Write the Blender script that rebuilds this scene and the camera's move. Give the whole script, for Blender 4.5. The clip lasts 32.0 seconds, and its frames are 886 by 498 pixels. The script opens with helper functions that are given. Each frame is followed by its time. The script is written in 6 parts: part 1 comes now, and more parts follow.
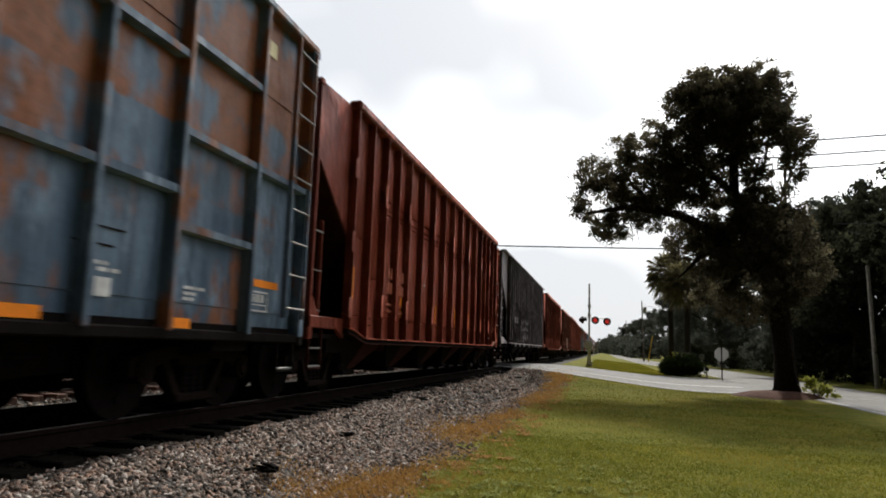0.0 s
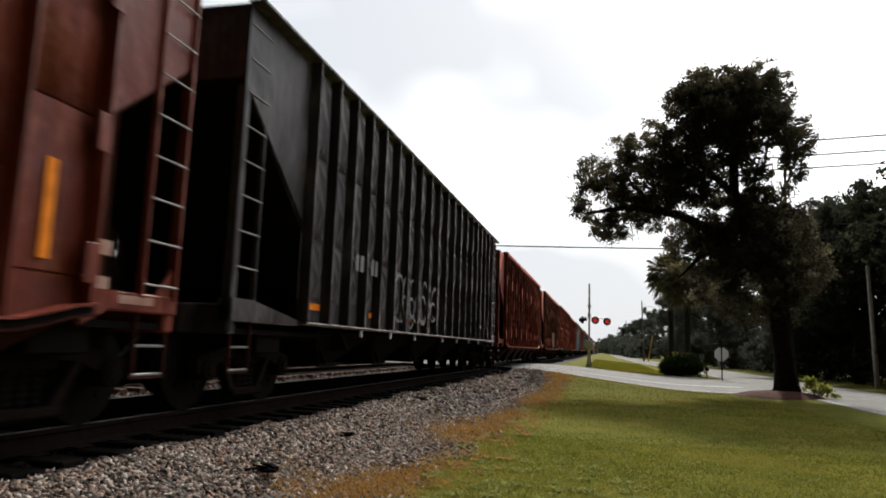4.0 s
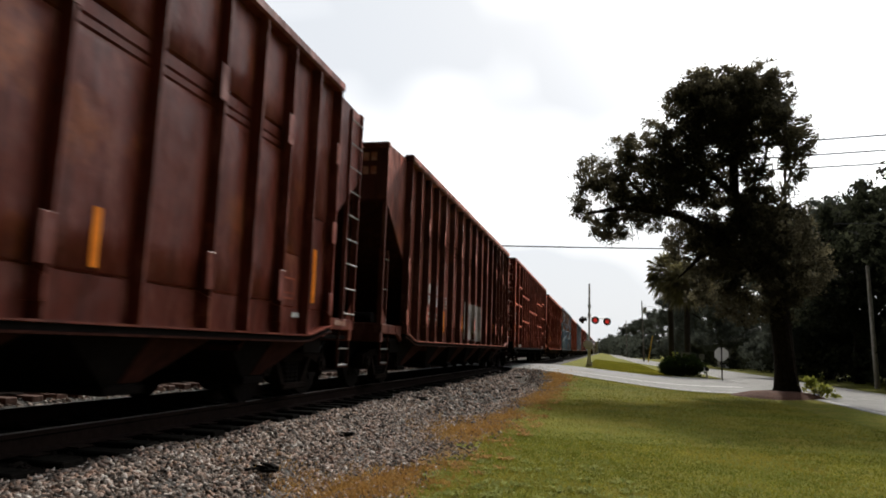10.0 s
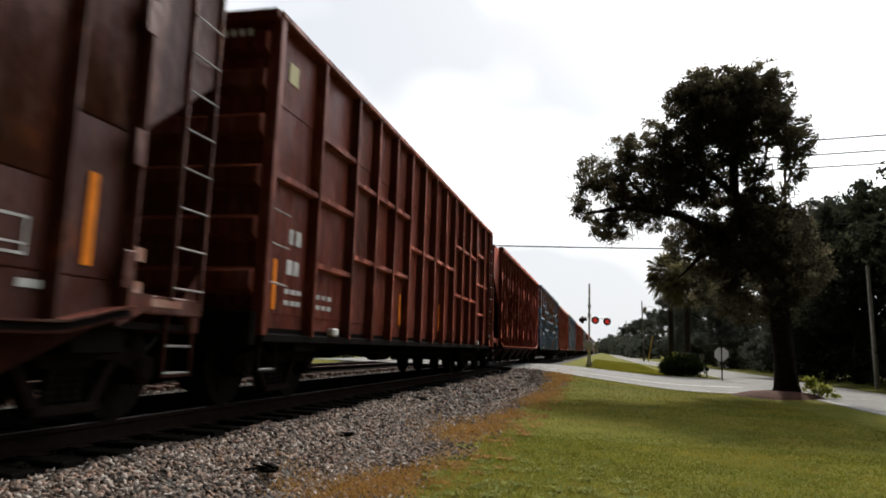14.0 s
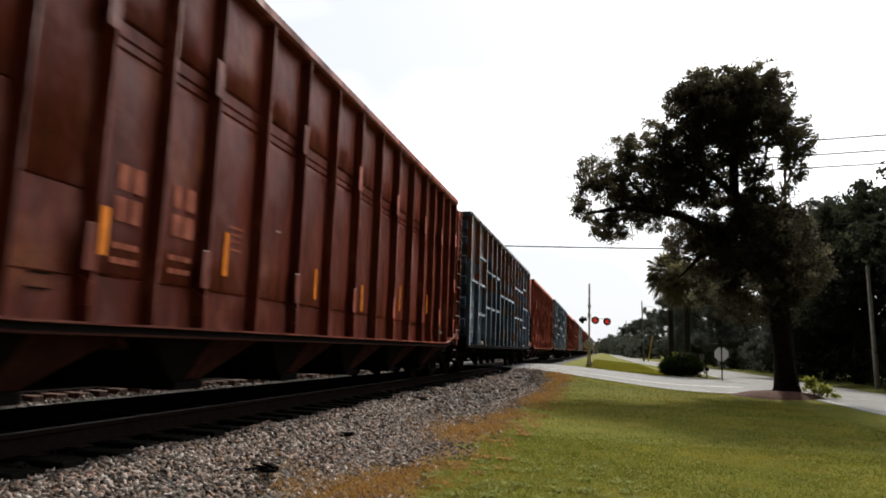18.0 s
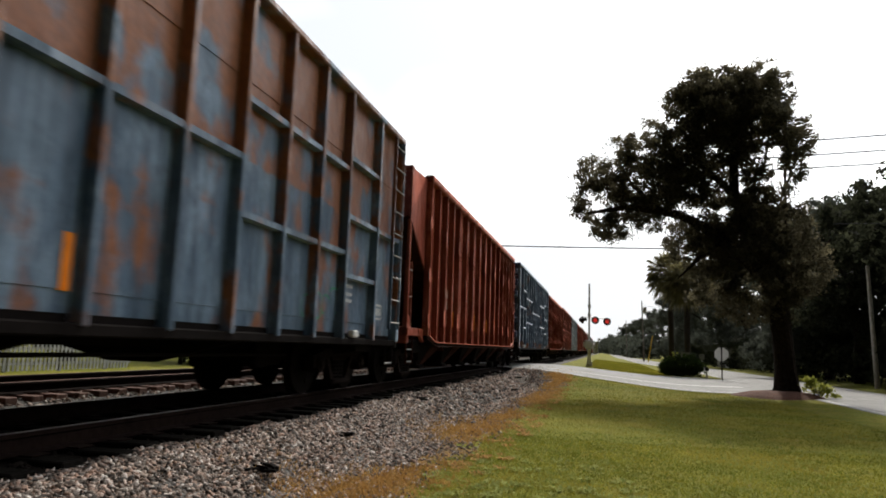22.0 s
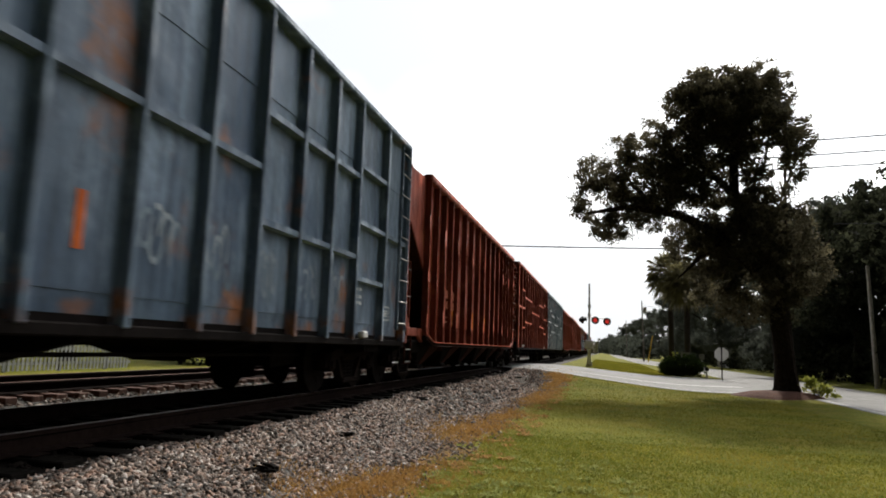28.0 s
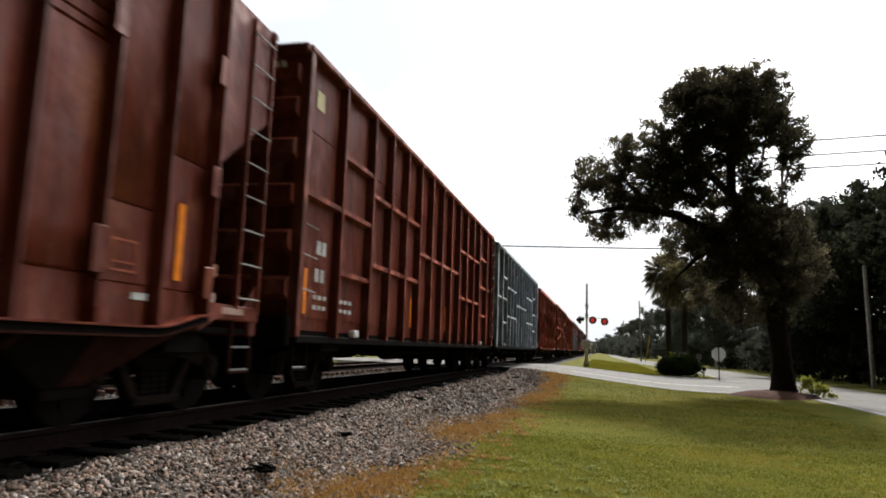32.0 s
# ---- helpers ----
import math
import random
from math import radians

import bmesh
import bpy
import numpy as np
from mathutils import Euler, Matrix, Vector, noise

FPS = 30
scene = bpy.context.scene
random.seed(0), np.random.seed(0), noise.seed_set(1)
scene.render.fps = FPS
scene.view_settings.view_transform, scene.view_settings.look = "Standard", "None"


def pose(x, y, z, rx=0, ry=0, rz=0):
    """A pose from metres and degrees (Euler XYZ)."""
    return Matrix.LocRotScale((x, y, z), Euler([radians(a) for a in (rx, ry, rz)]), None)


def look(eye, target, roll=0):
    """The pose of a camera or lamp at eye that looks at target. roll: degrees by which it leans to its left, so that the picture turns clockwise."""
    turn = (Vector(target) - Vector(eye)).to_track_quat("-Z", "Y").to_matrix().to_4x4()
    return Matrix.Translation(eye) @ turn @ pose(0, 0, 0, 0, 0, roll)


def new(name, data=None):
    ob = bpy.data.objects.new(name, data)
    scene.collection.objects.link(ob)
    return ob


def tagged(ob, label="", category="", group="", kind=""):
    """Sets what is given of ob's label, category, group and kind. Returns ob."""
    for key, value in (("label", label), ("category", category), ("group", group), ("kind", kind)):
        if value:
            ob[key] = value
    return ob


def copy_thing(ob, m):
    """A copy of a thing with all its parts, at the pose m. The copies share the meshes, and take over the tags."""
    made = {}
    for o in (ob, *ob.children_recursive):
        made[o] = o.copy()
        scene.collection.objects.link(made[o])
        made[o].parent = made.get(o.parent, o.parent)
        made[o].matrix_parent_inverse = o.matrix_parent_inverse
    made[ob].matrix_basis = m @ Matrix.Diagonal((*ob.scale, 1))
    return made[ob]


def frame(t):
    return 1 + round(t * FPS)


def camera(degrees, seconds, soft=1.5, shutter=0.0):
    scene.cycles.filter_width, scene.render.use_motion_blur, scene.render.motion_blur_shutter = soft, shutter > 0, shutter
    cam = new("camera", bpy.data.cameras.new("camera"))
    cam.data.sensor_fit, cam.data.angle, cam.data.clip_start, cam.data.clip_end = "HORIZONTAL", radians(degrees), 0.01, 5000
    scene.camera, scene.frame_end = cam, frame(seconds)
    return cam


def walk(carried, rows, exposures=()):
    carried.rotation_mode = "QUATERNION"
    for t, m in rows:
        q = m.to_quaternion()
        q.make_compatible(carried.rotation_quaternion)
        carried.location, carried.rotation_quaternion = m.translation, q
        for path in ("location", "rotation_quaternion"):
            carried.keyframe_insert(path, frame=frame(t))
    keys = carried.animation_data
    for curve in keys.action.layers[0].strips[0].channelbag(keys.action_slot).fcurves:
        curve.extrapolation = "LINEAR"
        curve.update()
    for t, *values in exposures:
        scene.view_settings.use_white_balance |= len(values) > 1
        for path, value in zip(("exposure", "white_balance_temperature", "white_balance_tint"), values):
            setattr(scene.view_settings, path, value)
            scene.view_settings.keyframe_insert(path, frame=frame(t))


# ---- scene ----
cam = camera(65, 32.0, soft=1.8, shutter=0.5)
EYE = (0.0, 0.0, 0.78)
TURN = (97.979, -1.887, 12.954)


def aim(yaw=0.0, tilt=0.0):
    return pose(*EYE, TURN[0] + tilt, TURN[1], TURN[2] + yaw)


walk(cam, [(0, aim()), (30.0, aim()), (30.5, aim(-0.05)), (31.0, aim(-0.07)), (31.5, aim(-0.12, 0.02)), (32.0, aim(-0.20))],
     exposures=[(0, -0.12), (13, -0.09), (20, 0.10), (32, 0.12)])

# ---- daylight: hazy bright sky with thin cloud, low sun ahead of the camera ----
SUN_EL, SUN_AZ = 40.0, 5.0          # azimuth from +Y towards +X
world = bpy.data.worlds.new("world")
scene.world = world
world.use_nodes = True
wn, wl = world.node_tree.nodes, world.node_tree.links
wn.clear()
w_out = wn.new("ShaderNodeOutputWorld")
w_bg = wn.new("ShaderNodeBackground")
w_sky = wn.new("ShaderNodeTexSky")
w_sky.sky_type, w_sky.sun_disc = "NISHITA", False
w_sky.sun_elevation, w_sky.sun_rotation = radians(SUN_EL), radians(SUN_AZ)
w_sky.dust_density, w_sky.air_density = 3.0, 1.0
w_gain = wn.new("ShaderNodeMix")
w_gain.data_type, w_gain.blend_type = "RGBA", "MULTIPLY"
w_gain.inputs[0].default_value = 1.0
w_gain.inputs[7].default_value = (0.45, 0.45, 0.45, 1)
wl.new(w_sky.outputs[0], w_gain.inputs[6])
w_co = wn.new("ShaderNodeTexCoord")
w_map = wn.new("ShaderNodeMapping")
w_map.inputs["Scale"].default_value = (1.0, 1.0, 1.5)
w_map.inputs["Location"].default_value = (1.002, -0.149, 3.206)
wl.new(w_co.outputs["Generated"], w_map.inputs[0])
w_noise = wn.new("ShaderNodeTexNoise")
w_noise.inputs["Scale"].default_value = 2.3
w_noise.inputs["Detail"].default_value = 2.5
w_noise.inputs["Roughness"].default_value = 0.5
wl.new(w_map.outputs[0], w_noise.inputs["Vector"])
w_ramp = wn.new("ShaderNodeValToRGB")
w_ramp.color_ramp.elements[0].position, w_ramp.color_ramp.elements[1].position = 0.42, 0.64
w_ramp.color_ramp.elements[0].color, w_ramp.color_ramp.elements[1].color = (4.0, 4.2, 4.45, 1), (9.0, 9.0, 8.95, 1)
wl.new(w_noise.outputs[0], w_ramp.inputs[0])
w_mix = wn.new("ShaderNodeMix")
w_mix.data_type = "RGBA"
w_mix.inputs[0].default_value = 0.9
wl.new(w_gain.outputs[2], w_mix.inputs[6])
wl.new(w_ramp.outputs[0], w_mix.inputs[7])
# bright haze and thin cloud ahead; overhead and behind cut near black for darker rear faces
def sky_lobe(az, el, lo, hi, gain):
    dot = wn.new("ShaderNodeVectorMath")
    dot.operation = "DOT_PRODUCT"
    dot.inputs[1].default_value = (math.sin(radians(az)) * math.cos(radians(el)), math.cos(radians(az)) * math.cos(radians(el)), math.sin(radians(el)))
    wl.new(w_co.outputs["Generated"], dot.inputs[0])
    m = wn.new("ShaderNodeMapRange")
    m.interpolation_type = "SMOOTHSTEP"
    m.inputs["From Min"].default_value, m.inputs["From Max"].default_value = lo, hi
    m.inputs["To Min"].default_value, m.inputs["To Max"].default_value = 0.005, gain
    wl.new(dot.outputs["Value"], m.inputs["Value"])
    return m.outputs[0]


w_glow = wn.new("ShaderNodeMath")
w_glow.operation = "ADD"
wl.new(sky_lobe(-5, 10, 0.24, 0.80, 2.0), w_glow.inputs[0])
# unseen lobe far right of the sun, added to light the train's side panels
wl.new(sky_lobe(58, 36, 0.54, 0.97, 2.9), w_glow.inputs[1])
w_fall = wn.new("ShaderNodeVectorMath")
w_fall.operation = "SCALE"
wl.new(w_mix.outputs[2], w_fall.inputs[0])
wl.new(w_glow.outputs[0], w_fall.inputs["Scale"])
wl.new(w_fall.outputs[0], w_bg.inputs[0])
w_bg.inputs[1].default_value = 0.11
wl.new(w_bg.outputs[0], w_out.inputs[0])

sun = new("sun", bpy.data.lights.new("sun", "SUN"))
sun.data.energy, sun.data.angle, sun.data.color = 3.85, radians(6.0), (1.0, 0.95, 0.86)
sun_dir = Vector((math.sin(radians(SUN_AZ)) * math.cos(radians(SUN_EL)), math.cos(radians(SUN_AZ)) * math.cos(radians(SUN_EL)), math.sin(radians(SUN_EL))))
sun.matrix_world = look(sun_dir * 60, (0, 0, 0))


# ---- materials ----
class Nodes:
    """Short hand for a node tree."""

    def __init__(self, name):
        self.m = bpy.data.materials.new(name)
        self.m.use_nodes = True
        self.n, self.l = self.m.node_tree.nodes, self.m.node_tree.links
        self.b = self.n["Principled BSDF"]

    def link(self, a, b):
        self.l.new(a, b)

    def coord(self, scale=(1, 1, 1), jitter=True):
        co = self.n.new("ShaderNodeTexCoord")
        mp = self.n.new("ShaderNodeMapping")
        mp.inputs["Scale"].default_value = scale
        self.link(co.outputs["Object"], mp.inputs[0])
        if jitter:
            inf = self.n.new("ShaderNodeObjectInfo")
            mul = self.n.new("ShaderNodeMath")
            mul.operation = "MULTIPLY"
            mul.inputs[1].default_value = 37.0
            self.link(inf.outputs["Random"], mul.inputs[0])
            cb = self.n.new("ShaderNodeCombineXYZ")
            self.link(mul.outputs[0], cb.inputs[0])
            self.link(mul.outputs[0], cb.inputs[1])
            self.link(cb.outputs[0], mp.inputs["Location"])
        return mp.outputs[0]

    def noise(self, vec, scale, detail=4.0, rough=0.55):
        t = self.n.new("ShaderNodeTexNoise")
        t.inputs["Scale"].default_value, t.inputs["Detail"].default_value, t.inputs["Roughness"].default_value = scale, detail, rough
        self.link(vec, t.inputs["Vector"])
        return t.outputs[0]

    def ramp(self, fac, *stops):
        r = self.n.new("ShaderNodeValToRGB")
        e = r.color_ramp.elements
        while len(e) < len(stops):
            e.new(0.5)
        for k, (p, c) in zip(e, stops):
            k.position = p
            k.color = (c, c, c, 1) if isinstance(c, (int, float)) else (*c, 1)
        self.link(fac, r.inputs[0])
        return r.outputs[0]

    def mix(self, fac, a, b, mode="MIX"):
        x = self.n.new("ShaderNodeMix")
        x.data_type, x.blend_type = "RGBA", mode
        for s, v in ((0, fac), (6, a), (7, b)):
            if isinstance(v, (int, float)):
                x.inputs[s].default_value = v
            elif isinstance(v, tuple):
                x.inputs[s].default_value = (*v, 1)
            else:
                self.link(v, x.inputs[s])
        return x.outputs[2]

    def math(self, op, a, b=0.0):
        x = self.n.new("ShaderNodeMath")
        x.operation = op
        for s, v in ((0, a), (1, b)):
            if isinstance(v, (int, float)):
                x.inputs[s].default_value = v
            else:
                self.link(v, x.inputs[s])
        return x.outputs[0]

    def axis(self, vec, k):
        s = self.n.new("ShaderNodeSeparateXYZ")
        self.link(vec, s.inputs[0])
        return s.outputs[k]

    def island(self):
        return self.n.new("ShaderNodeNewGeometry").outputs["Random Per Island"]

    def each(self):
        return self.n.new("ShaderNodeObjectInfo").outputs["Random"]

    def done(self, color, rough=0.7, metal=0.0, bump=None, depth=0.02, spec=0.3):
        if isinstance(color, tuple):
            self.b.inputs["Base Color"].default_value = (*color, 1)
        else:
            self.link(color, self.b.inputs["Base Color"])
        if isinstance(rough, (int, float)):
            self.b.inputs["Roughness"].default_value = rough
        else:
            self.link(rough, self.b.inputs["Roughness"])
        self.b.inputs["Metallic"].default_value = metal
        self.b.inputs["Specular IOR Level"].default_value = spec
        if bump is not None:
            bp = self.n.new("ShaderNodeBump")
            bp.inputs["Strength"].default_value, bp.inputs["Distance"].default_value = 1.0, depth
            self.link(bump, bp.inputs["Height"])
            self.link(bp.outputs[0], self.b.inputs["Normal"])
        return self.m


def car_paint(name, base, faded, rust_low=0.58, rust_high=0.70, upper=None, foot=False, rust=(0.17, 0.048, 0.017)):
    """Weathered rail-car paint: fading, grime runs and rust; upper: height above which rust is heavier."""
    k = Nodes(name)
    v = k.coord()
    raw = k.coord(jitter=False)
    blue = base[2] > base[0] * 1.5
    big = k.noise(k.coord((1.5, 1.5, 0.5)) if blue else v, 0.9, 3)
    runs = k.noise(k.coord((6.0, 6.0, 0.30)), 1.6, 5, 0.6)
    fine = k.noise(v, 14, 4)
    col = k.mix(k.ramp(big, (0.35, 0.0), (0.65, 1.0)), base, faded)
    # soot running down in streaks, chalky patches between
    col = k.mix(k.ramp(runs, (0.42, 0.0), (0.66, 0.75)), col, tuple(c * 0.42 for c in base))
    scuff = k.noise(k.coord((1.0, 1.0, 0.40)), 2.6, 7, 0.72)
    col = k.mix(k.ramp(scuff, (0.52, 0.0), (0.66, 0.7)), col, tuple(min(1, c * 1.35 + 0.045) for c in faded))
    smear = k.noise(k.coord((0.55, 0.55, 1.0)), 1.7, 5, 0.6)
    col = k.mix(k.ramp(smear, (0.58, 0.0), (0.70, 0.55)), col, tuple(0.35 * c + 0.010 for c in base))
    dist = k.noise(k.coord((1.5, 1.5, 0.8)) if upper else v, 1.15, 5, 0.6)
    if upper:
        # rust gathers on the sheets above each ledge and over the whole upper side
        lift = k.ramp(k.math("MULTIPLY", k.axis(raw, 2), 0.2), (0.355, -0.07), (0.362, 0.03), (0.400, -0.05), (0.418, -0.05), (0.424, 0.05), (0.475, -0.03), (upper / 5 - 0.012, -0.03), (upper / 5, 0.17), (0.62, 0.07), (0.65, 0.09), (0.67, 0.18), (0.90, 0.15))
        dist = k.math("ADD", dist, lift)
    if foot:
        low = k.ramp(k.math("MULTIPLY", k.axis(raw, 2), 0.2), (0.08, 0.0), (0.12, 0.11), (0.205, 0.11), (0.26, 0.0))
        dist = k.math("ADD", dist, low)
    mask = k.ramp(dist, (rust_low, 0.0), (rust_high, 0.95))
    rcol = k.mix(fine, tuple(c * 0.6 for c in rust), tuple(min(1, c * 1.5) for c in rust))
    col = k.mix(mask, col, rcol)
    col = k.mix(k.ramp(fine, (0.3, 0.18), (0.6, 0.0)), col, (0.02, 0.016, 0.014))
    # some pieces have weathered darker and greyer than their neighbours
    col = k.mix(k.ramp(k.each(), (0.0, 0.28), (0.12, 0.0), (0.78, 0.0), (1.0, 0.42)), col, tuple(0.30 * c + 0.016 for c in base))
    bump = k.mix(0.035, k.noise(k.coord((1.0, 1.0, 0.6)), 1.7, 3, 0.5), fine)
    # chalky, dusty paint brightens towards grazing view
    red = base[0] > base[2] * 1.5
    k.b.inputs["Sheen Weight"].default_value, k.b.inputs["Sheen Roughness"].default_value = 0.60 if red else 0.55, 0.32
    top = max(faded)
    k.b.inputs["Sheen Tint"].default_value = (*((0.04 if red else 0.40) + (0.90 if red else 0.55) * c / top for c in faded), 1)
    return k.done(col, k.ramp(scuff, (0.35, 0.38), (0.7, 0.56)), 0.12 if red else 0.08, bump, 0.09, 0.20)


def plain(name, color, rough=0.7, metal=0.0, scale=8.0, vary=0.35, depth=0.006, spec=0.3):
    k = Nodes(name)
    v = k.coord()
    n1, n2 = k.noise(v, scale, 5), k.noise(v, scale * 0.13, 3)
    lo, hi = tuple(c * (1 - vary) for c in color), tuple(min(1.0, c * (1 + vary)) for c in color)
    col = k.mix(k.ramp(n1, (0.3, 0.0), (0.7, 1.0)), lo, hi)
    col = k.mix(k.ramp(n2, (0.4, 0.0), (0.7, 0.4)), col, tuple(c * 0.5 for c in color))
    return k.done(col, rough, metal, n1, depth, spec)


def leaf_mat(name, dark, light, patchy=False, rough=0.8, gloss=0.08, through_light=0.45, face=1.0):
    k = Nodes(name)
    col = k.mix(k.island(), dark, light)
    if patchy:
        v = k.coord(jitter=False)
        col = k.mix(k.ramp(k.noise(v, 1.1, 5, 0.65), (0.42, 0.0), (0.58, 0.7)), col, tuple(c * 0.9 for c in dark))
        col = k.mix(k.ramp(k.noise(v, 0.5, 4, 0.6), (0.48, 0.0), (0.62, 0.6)), col, (light[0] * 1.1, light[1] * 0.95, light[2] * 1.2))
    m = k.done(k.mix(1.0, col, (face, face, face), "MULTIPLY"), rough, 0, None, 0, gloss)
    tr = k.n.new("ShaderNodeBsdfTranslucent")
    mx = k.n.new("ShaderNodeMixShader")
    mx.inputs[0].default_value = through_light
    k.link(col, tr.inputs[0])
    k.link(k.b.outputs[0], mx.inputs[1])
    k.link(tr.outputs[0], mx.inputs[2])
    k.link(mx.outputs[0], k.n["Material Output"].inputs[0])
    return m


RED_A = car_paint("oxide_red_paint", (0.126, 0.0202, 0.0092), (0.164, 0.0325, 0.0168))
RED_B = car_paint("brown_red_paint", (0.090, 0.0158, 0.0085), (0.116, 0.0255, 0.0150))
RED_D = car_paint("sooty_brown_paint", (0.056, 0.0135, 0.0088), (0.078, 0.0235, 0.0160))
RED_C = car_paint("bright_oxide_paint", (0.108, 0.0168, 0.0076), (0.140, 0.0282, 0.0148))
RED_E = car_paint("sunbleached_oxide_paint", (0.192, 0.0365, 0.0185), (0.242, 0.061, 0.0355))
RED_G = car_paint("gondola_red_paint", (0.090, 0.0155, 0.0076), (0.116, 0.0245, 0.0128), 0.62, 0.75)
BLUE_R = car_paint("rusty_blue_paint", (0.045, 0.077, 0.121), (0.110, 0.158, 0.212), 0.54, 0.635, 2.75, False, (0.175, 0.058, 0.016))
BLUE_G = car_paint("grey_blue_paint", (0.120, 0.160, 0.200), (0.24, 0.285, 0.32), 0.60, 0.74)
BLUE_E = car_paint("plain_blue_paint", (0.050, 0.088, 0.185), (0.080, 0.125, 0.235), 0.66, 0.80)
BLUE_C = car_paint("faded_blue_paint", (0.043, 0.070, 0.112), (0.116, 0.158, 0.206), 0.60, 0.72, None, True, (0.20, 0.072, 0.020))
GREY_C = car_paint("charcoal_paint", (0.021, 0.0162, 0.0176), (0.046, 0.0370, 0.0395), 0.68, 0.80)
# undercar steels: dirty colours cut near black to carry the shade below the cars
STEEL = plain("dirty_shaded_steel", (0.007, 0.0055, 0.005), 0.95, 0.0, 9, 0.35, 0.006, 0.03)
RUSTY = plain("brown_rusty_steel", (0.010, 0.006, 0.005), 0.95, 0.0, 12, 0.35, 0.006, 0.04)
# brown darkened by the shade of the open ends and undersides
SHADE_BROWN = plain("shade_brown_steel", (0.030, 0.010, 0.007), 0.9, 0, 8, 0.4, 0.006, 0.05)
CAST = plain("grimy_shaded_cast_steel", (0.009, 0.006, 0.005), 0.95, 0.0, 12, 0.35, 0.006, 0.04)
RAIL_TOP = plain("polished_rail_steel", (0.16, 0.14, 0.13), 0.5, 0.9, 20, 0.1)
RAIL_OLD = plain("dull_rusty_rail_head", (0.17, 0.085, 0.06), 0.7, 0.1, 20, 0.2)
BRIGHT = plain("worn_grey_steel", (0.27, 0.26, 0.25), 0.5, 0.4, 12, 0.2)
GALV = plain("galvanised_steel", (0.60, 0.61, 0.60), 0.5, 0.5, 6, 0.15)
WHITE_P = plain("chalky_white_paint", (0.52, 0.51, 0.50), 0.8, 0, 7, 0.3)
ORANGE_P = plain("amber_reflective_tape", (0.86, 0.24, 0.015), 0.6, 0, 9, 0.2, 0.006, 0.15)
YELLOW_P = plain("pale_yellow_card", (0.62, 0.55, 0.33), 0.7, 0, 6, 0.15)
GREEN_P = plain("faded_green_spray", (0.06, 0.24, 0.14), 0.8, 0, 7, 0.3)
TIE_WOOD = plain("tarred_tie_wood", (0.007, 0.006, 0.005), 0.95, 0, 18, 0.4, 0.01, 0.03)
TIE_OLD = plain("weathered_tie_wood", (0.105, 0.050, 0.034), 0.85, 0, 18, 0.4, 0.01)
BARK = plain("oak_bark", (0.018, 0.0135, 0.0105), 0.95, 0, 9, 0.5, 0.05, 0.04)
PALM_BARK = plain("palm_bark", (0.040, 0.033, 0.027), 0.95, 0, 9, 0.4, 0.03)
POLE_WOOD = plain("grey_pole_wood", (0.50, 0.47, 0.43), 0.9, 0, 8, 0.3, 0.01)
POLE_DARK = plain("weathered_pole_wood", (0.15, 0.135, 0.12), 0.9, 0, 8, 0.3, 0.01)
BLACK = plain("black_enamel", (0.012, 0.012, 0.012), 0.5, 0, 8, 0.2)
CONCRETE = plain("pale_concrete", (0.36, 0.35, 0.33), 0.9, 0, 5, 0.2)
SIGN_BACK = plain("bare_sign_aluminium", (0.88, 0.89, 0.89), 0.6, 0.0, 4, 0.1)
MULCH = plain("pine_bark_mulch", (0.11, 0.045, 0.027), 0.95, 0, 25, 0.6, 0.04)
RUBBER = plain("tyre_rubber", (0.018, 0.018, 0.018), 0.85)
CAR_DARK = plain("dark_car_paint", (0.02, 0.022, 0.028), 0.25, 0, 3, 0.1, 0.0, 0.5)
FENCE_W = plain("white_fence_paint", (0.22, 0.22, 0.21), 0.7, 0, 6, 0.2)
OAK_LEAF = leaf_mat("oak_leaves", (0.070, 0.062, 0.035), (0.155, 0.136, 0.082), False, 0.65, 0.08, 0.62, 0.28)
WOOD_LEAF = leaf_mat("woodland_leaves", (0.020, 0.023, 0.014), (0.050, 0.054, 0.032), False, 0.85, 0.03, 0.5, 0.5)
# greyed and paled to stand in for haze over the far woods
HAZE_LEAF = leaf_mat("haze_paled_leaves", (0.062, 0.070, 0.056), (0.085, 0.094, 0.077))
PALM_LEAF = leaf_mat("palm_fronds", (0.11, 0.100, 0.045), (0.22, 0.195, 0.095), False, 0.5, 0.30, 0.60)
BUSH_LEAF = leaf_mat("hedge_leaves", (0.020, 0.034, 0.010), (0.055, 0.080, 0.022))
YOUNG_LEAF = leaf_mat("young_bright_leaves", (0.17, 0.20, 0.030), (0.42, 0.42, 0.090), False, 0.6, 0.15, 0.55)
GRASS_B = leaf_mat("lawn_blades", (0.106, 0.118, 0.012), (0.330, 0.304, 0.044), True)
DRY_B = leaf_mat("dry_grass_blades", (0.26, 0.125, 0.034), (0.44, 0.27, 0.092))
CLOVER_B = leaf_mat("pale_weed_leaves", (0.13, 0.16, 0.022), (0.29, 0.30, 0.09))


def glow_mat(name, color, power):
    m = bpy.data.materials.new(name)
    m.use_nodes = True
    b = m.node_tree.nodes["Principled BSDF"]
    b.inputs["Base Color"].default_value = (*color, 1)
    b.inputs["Emission Color"].default_value = (*color, 1)
    b.inputs["Emission Strength"].default_value = power
    b.inputs["Roughness"].default_value = 0.2
    return m


LAMP_RED = glow_mat("lit_red_lens", (0.80, 0.05, 0.04), 0.42)
MAST_GREY = plain("weathered_aluminium_paint", (0.84, 0.82, 0.83), 0.7, 0.0, 6, 0.2)
MECH_GREY = plain("dull_grey_housing_paint", (0.70, 0.69, 0.80), 0.7, 0.0, 6, 0.25)
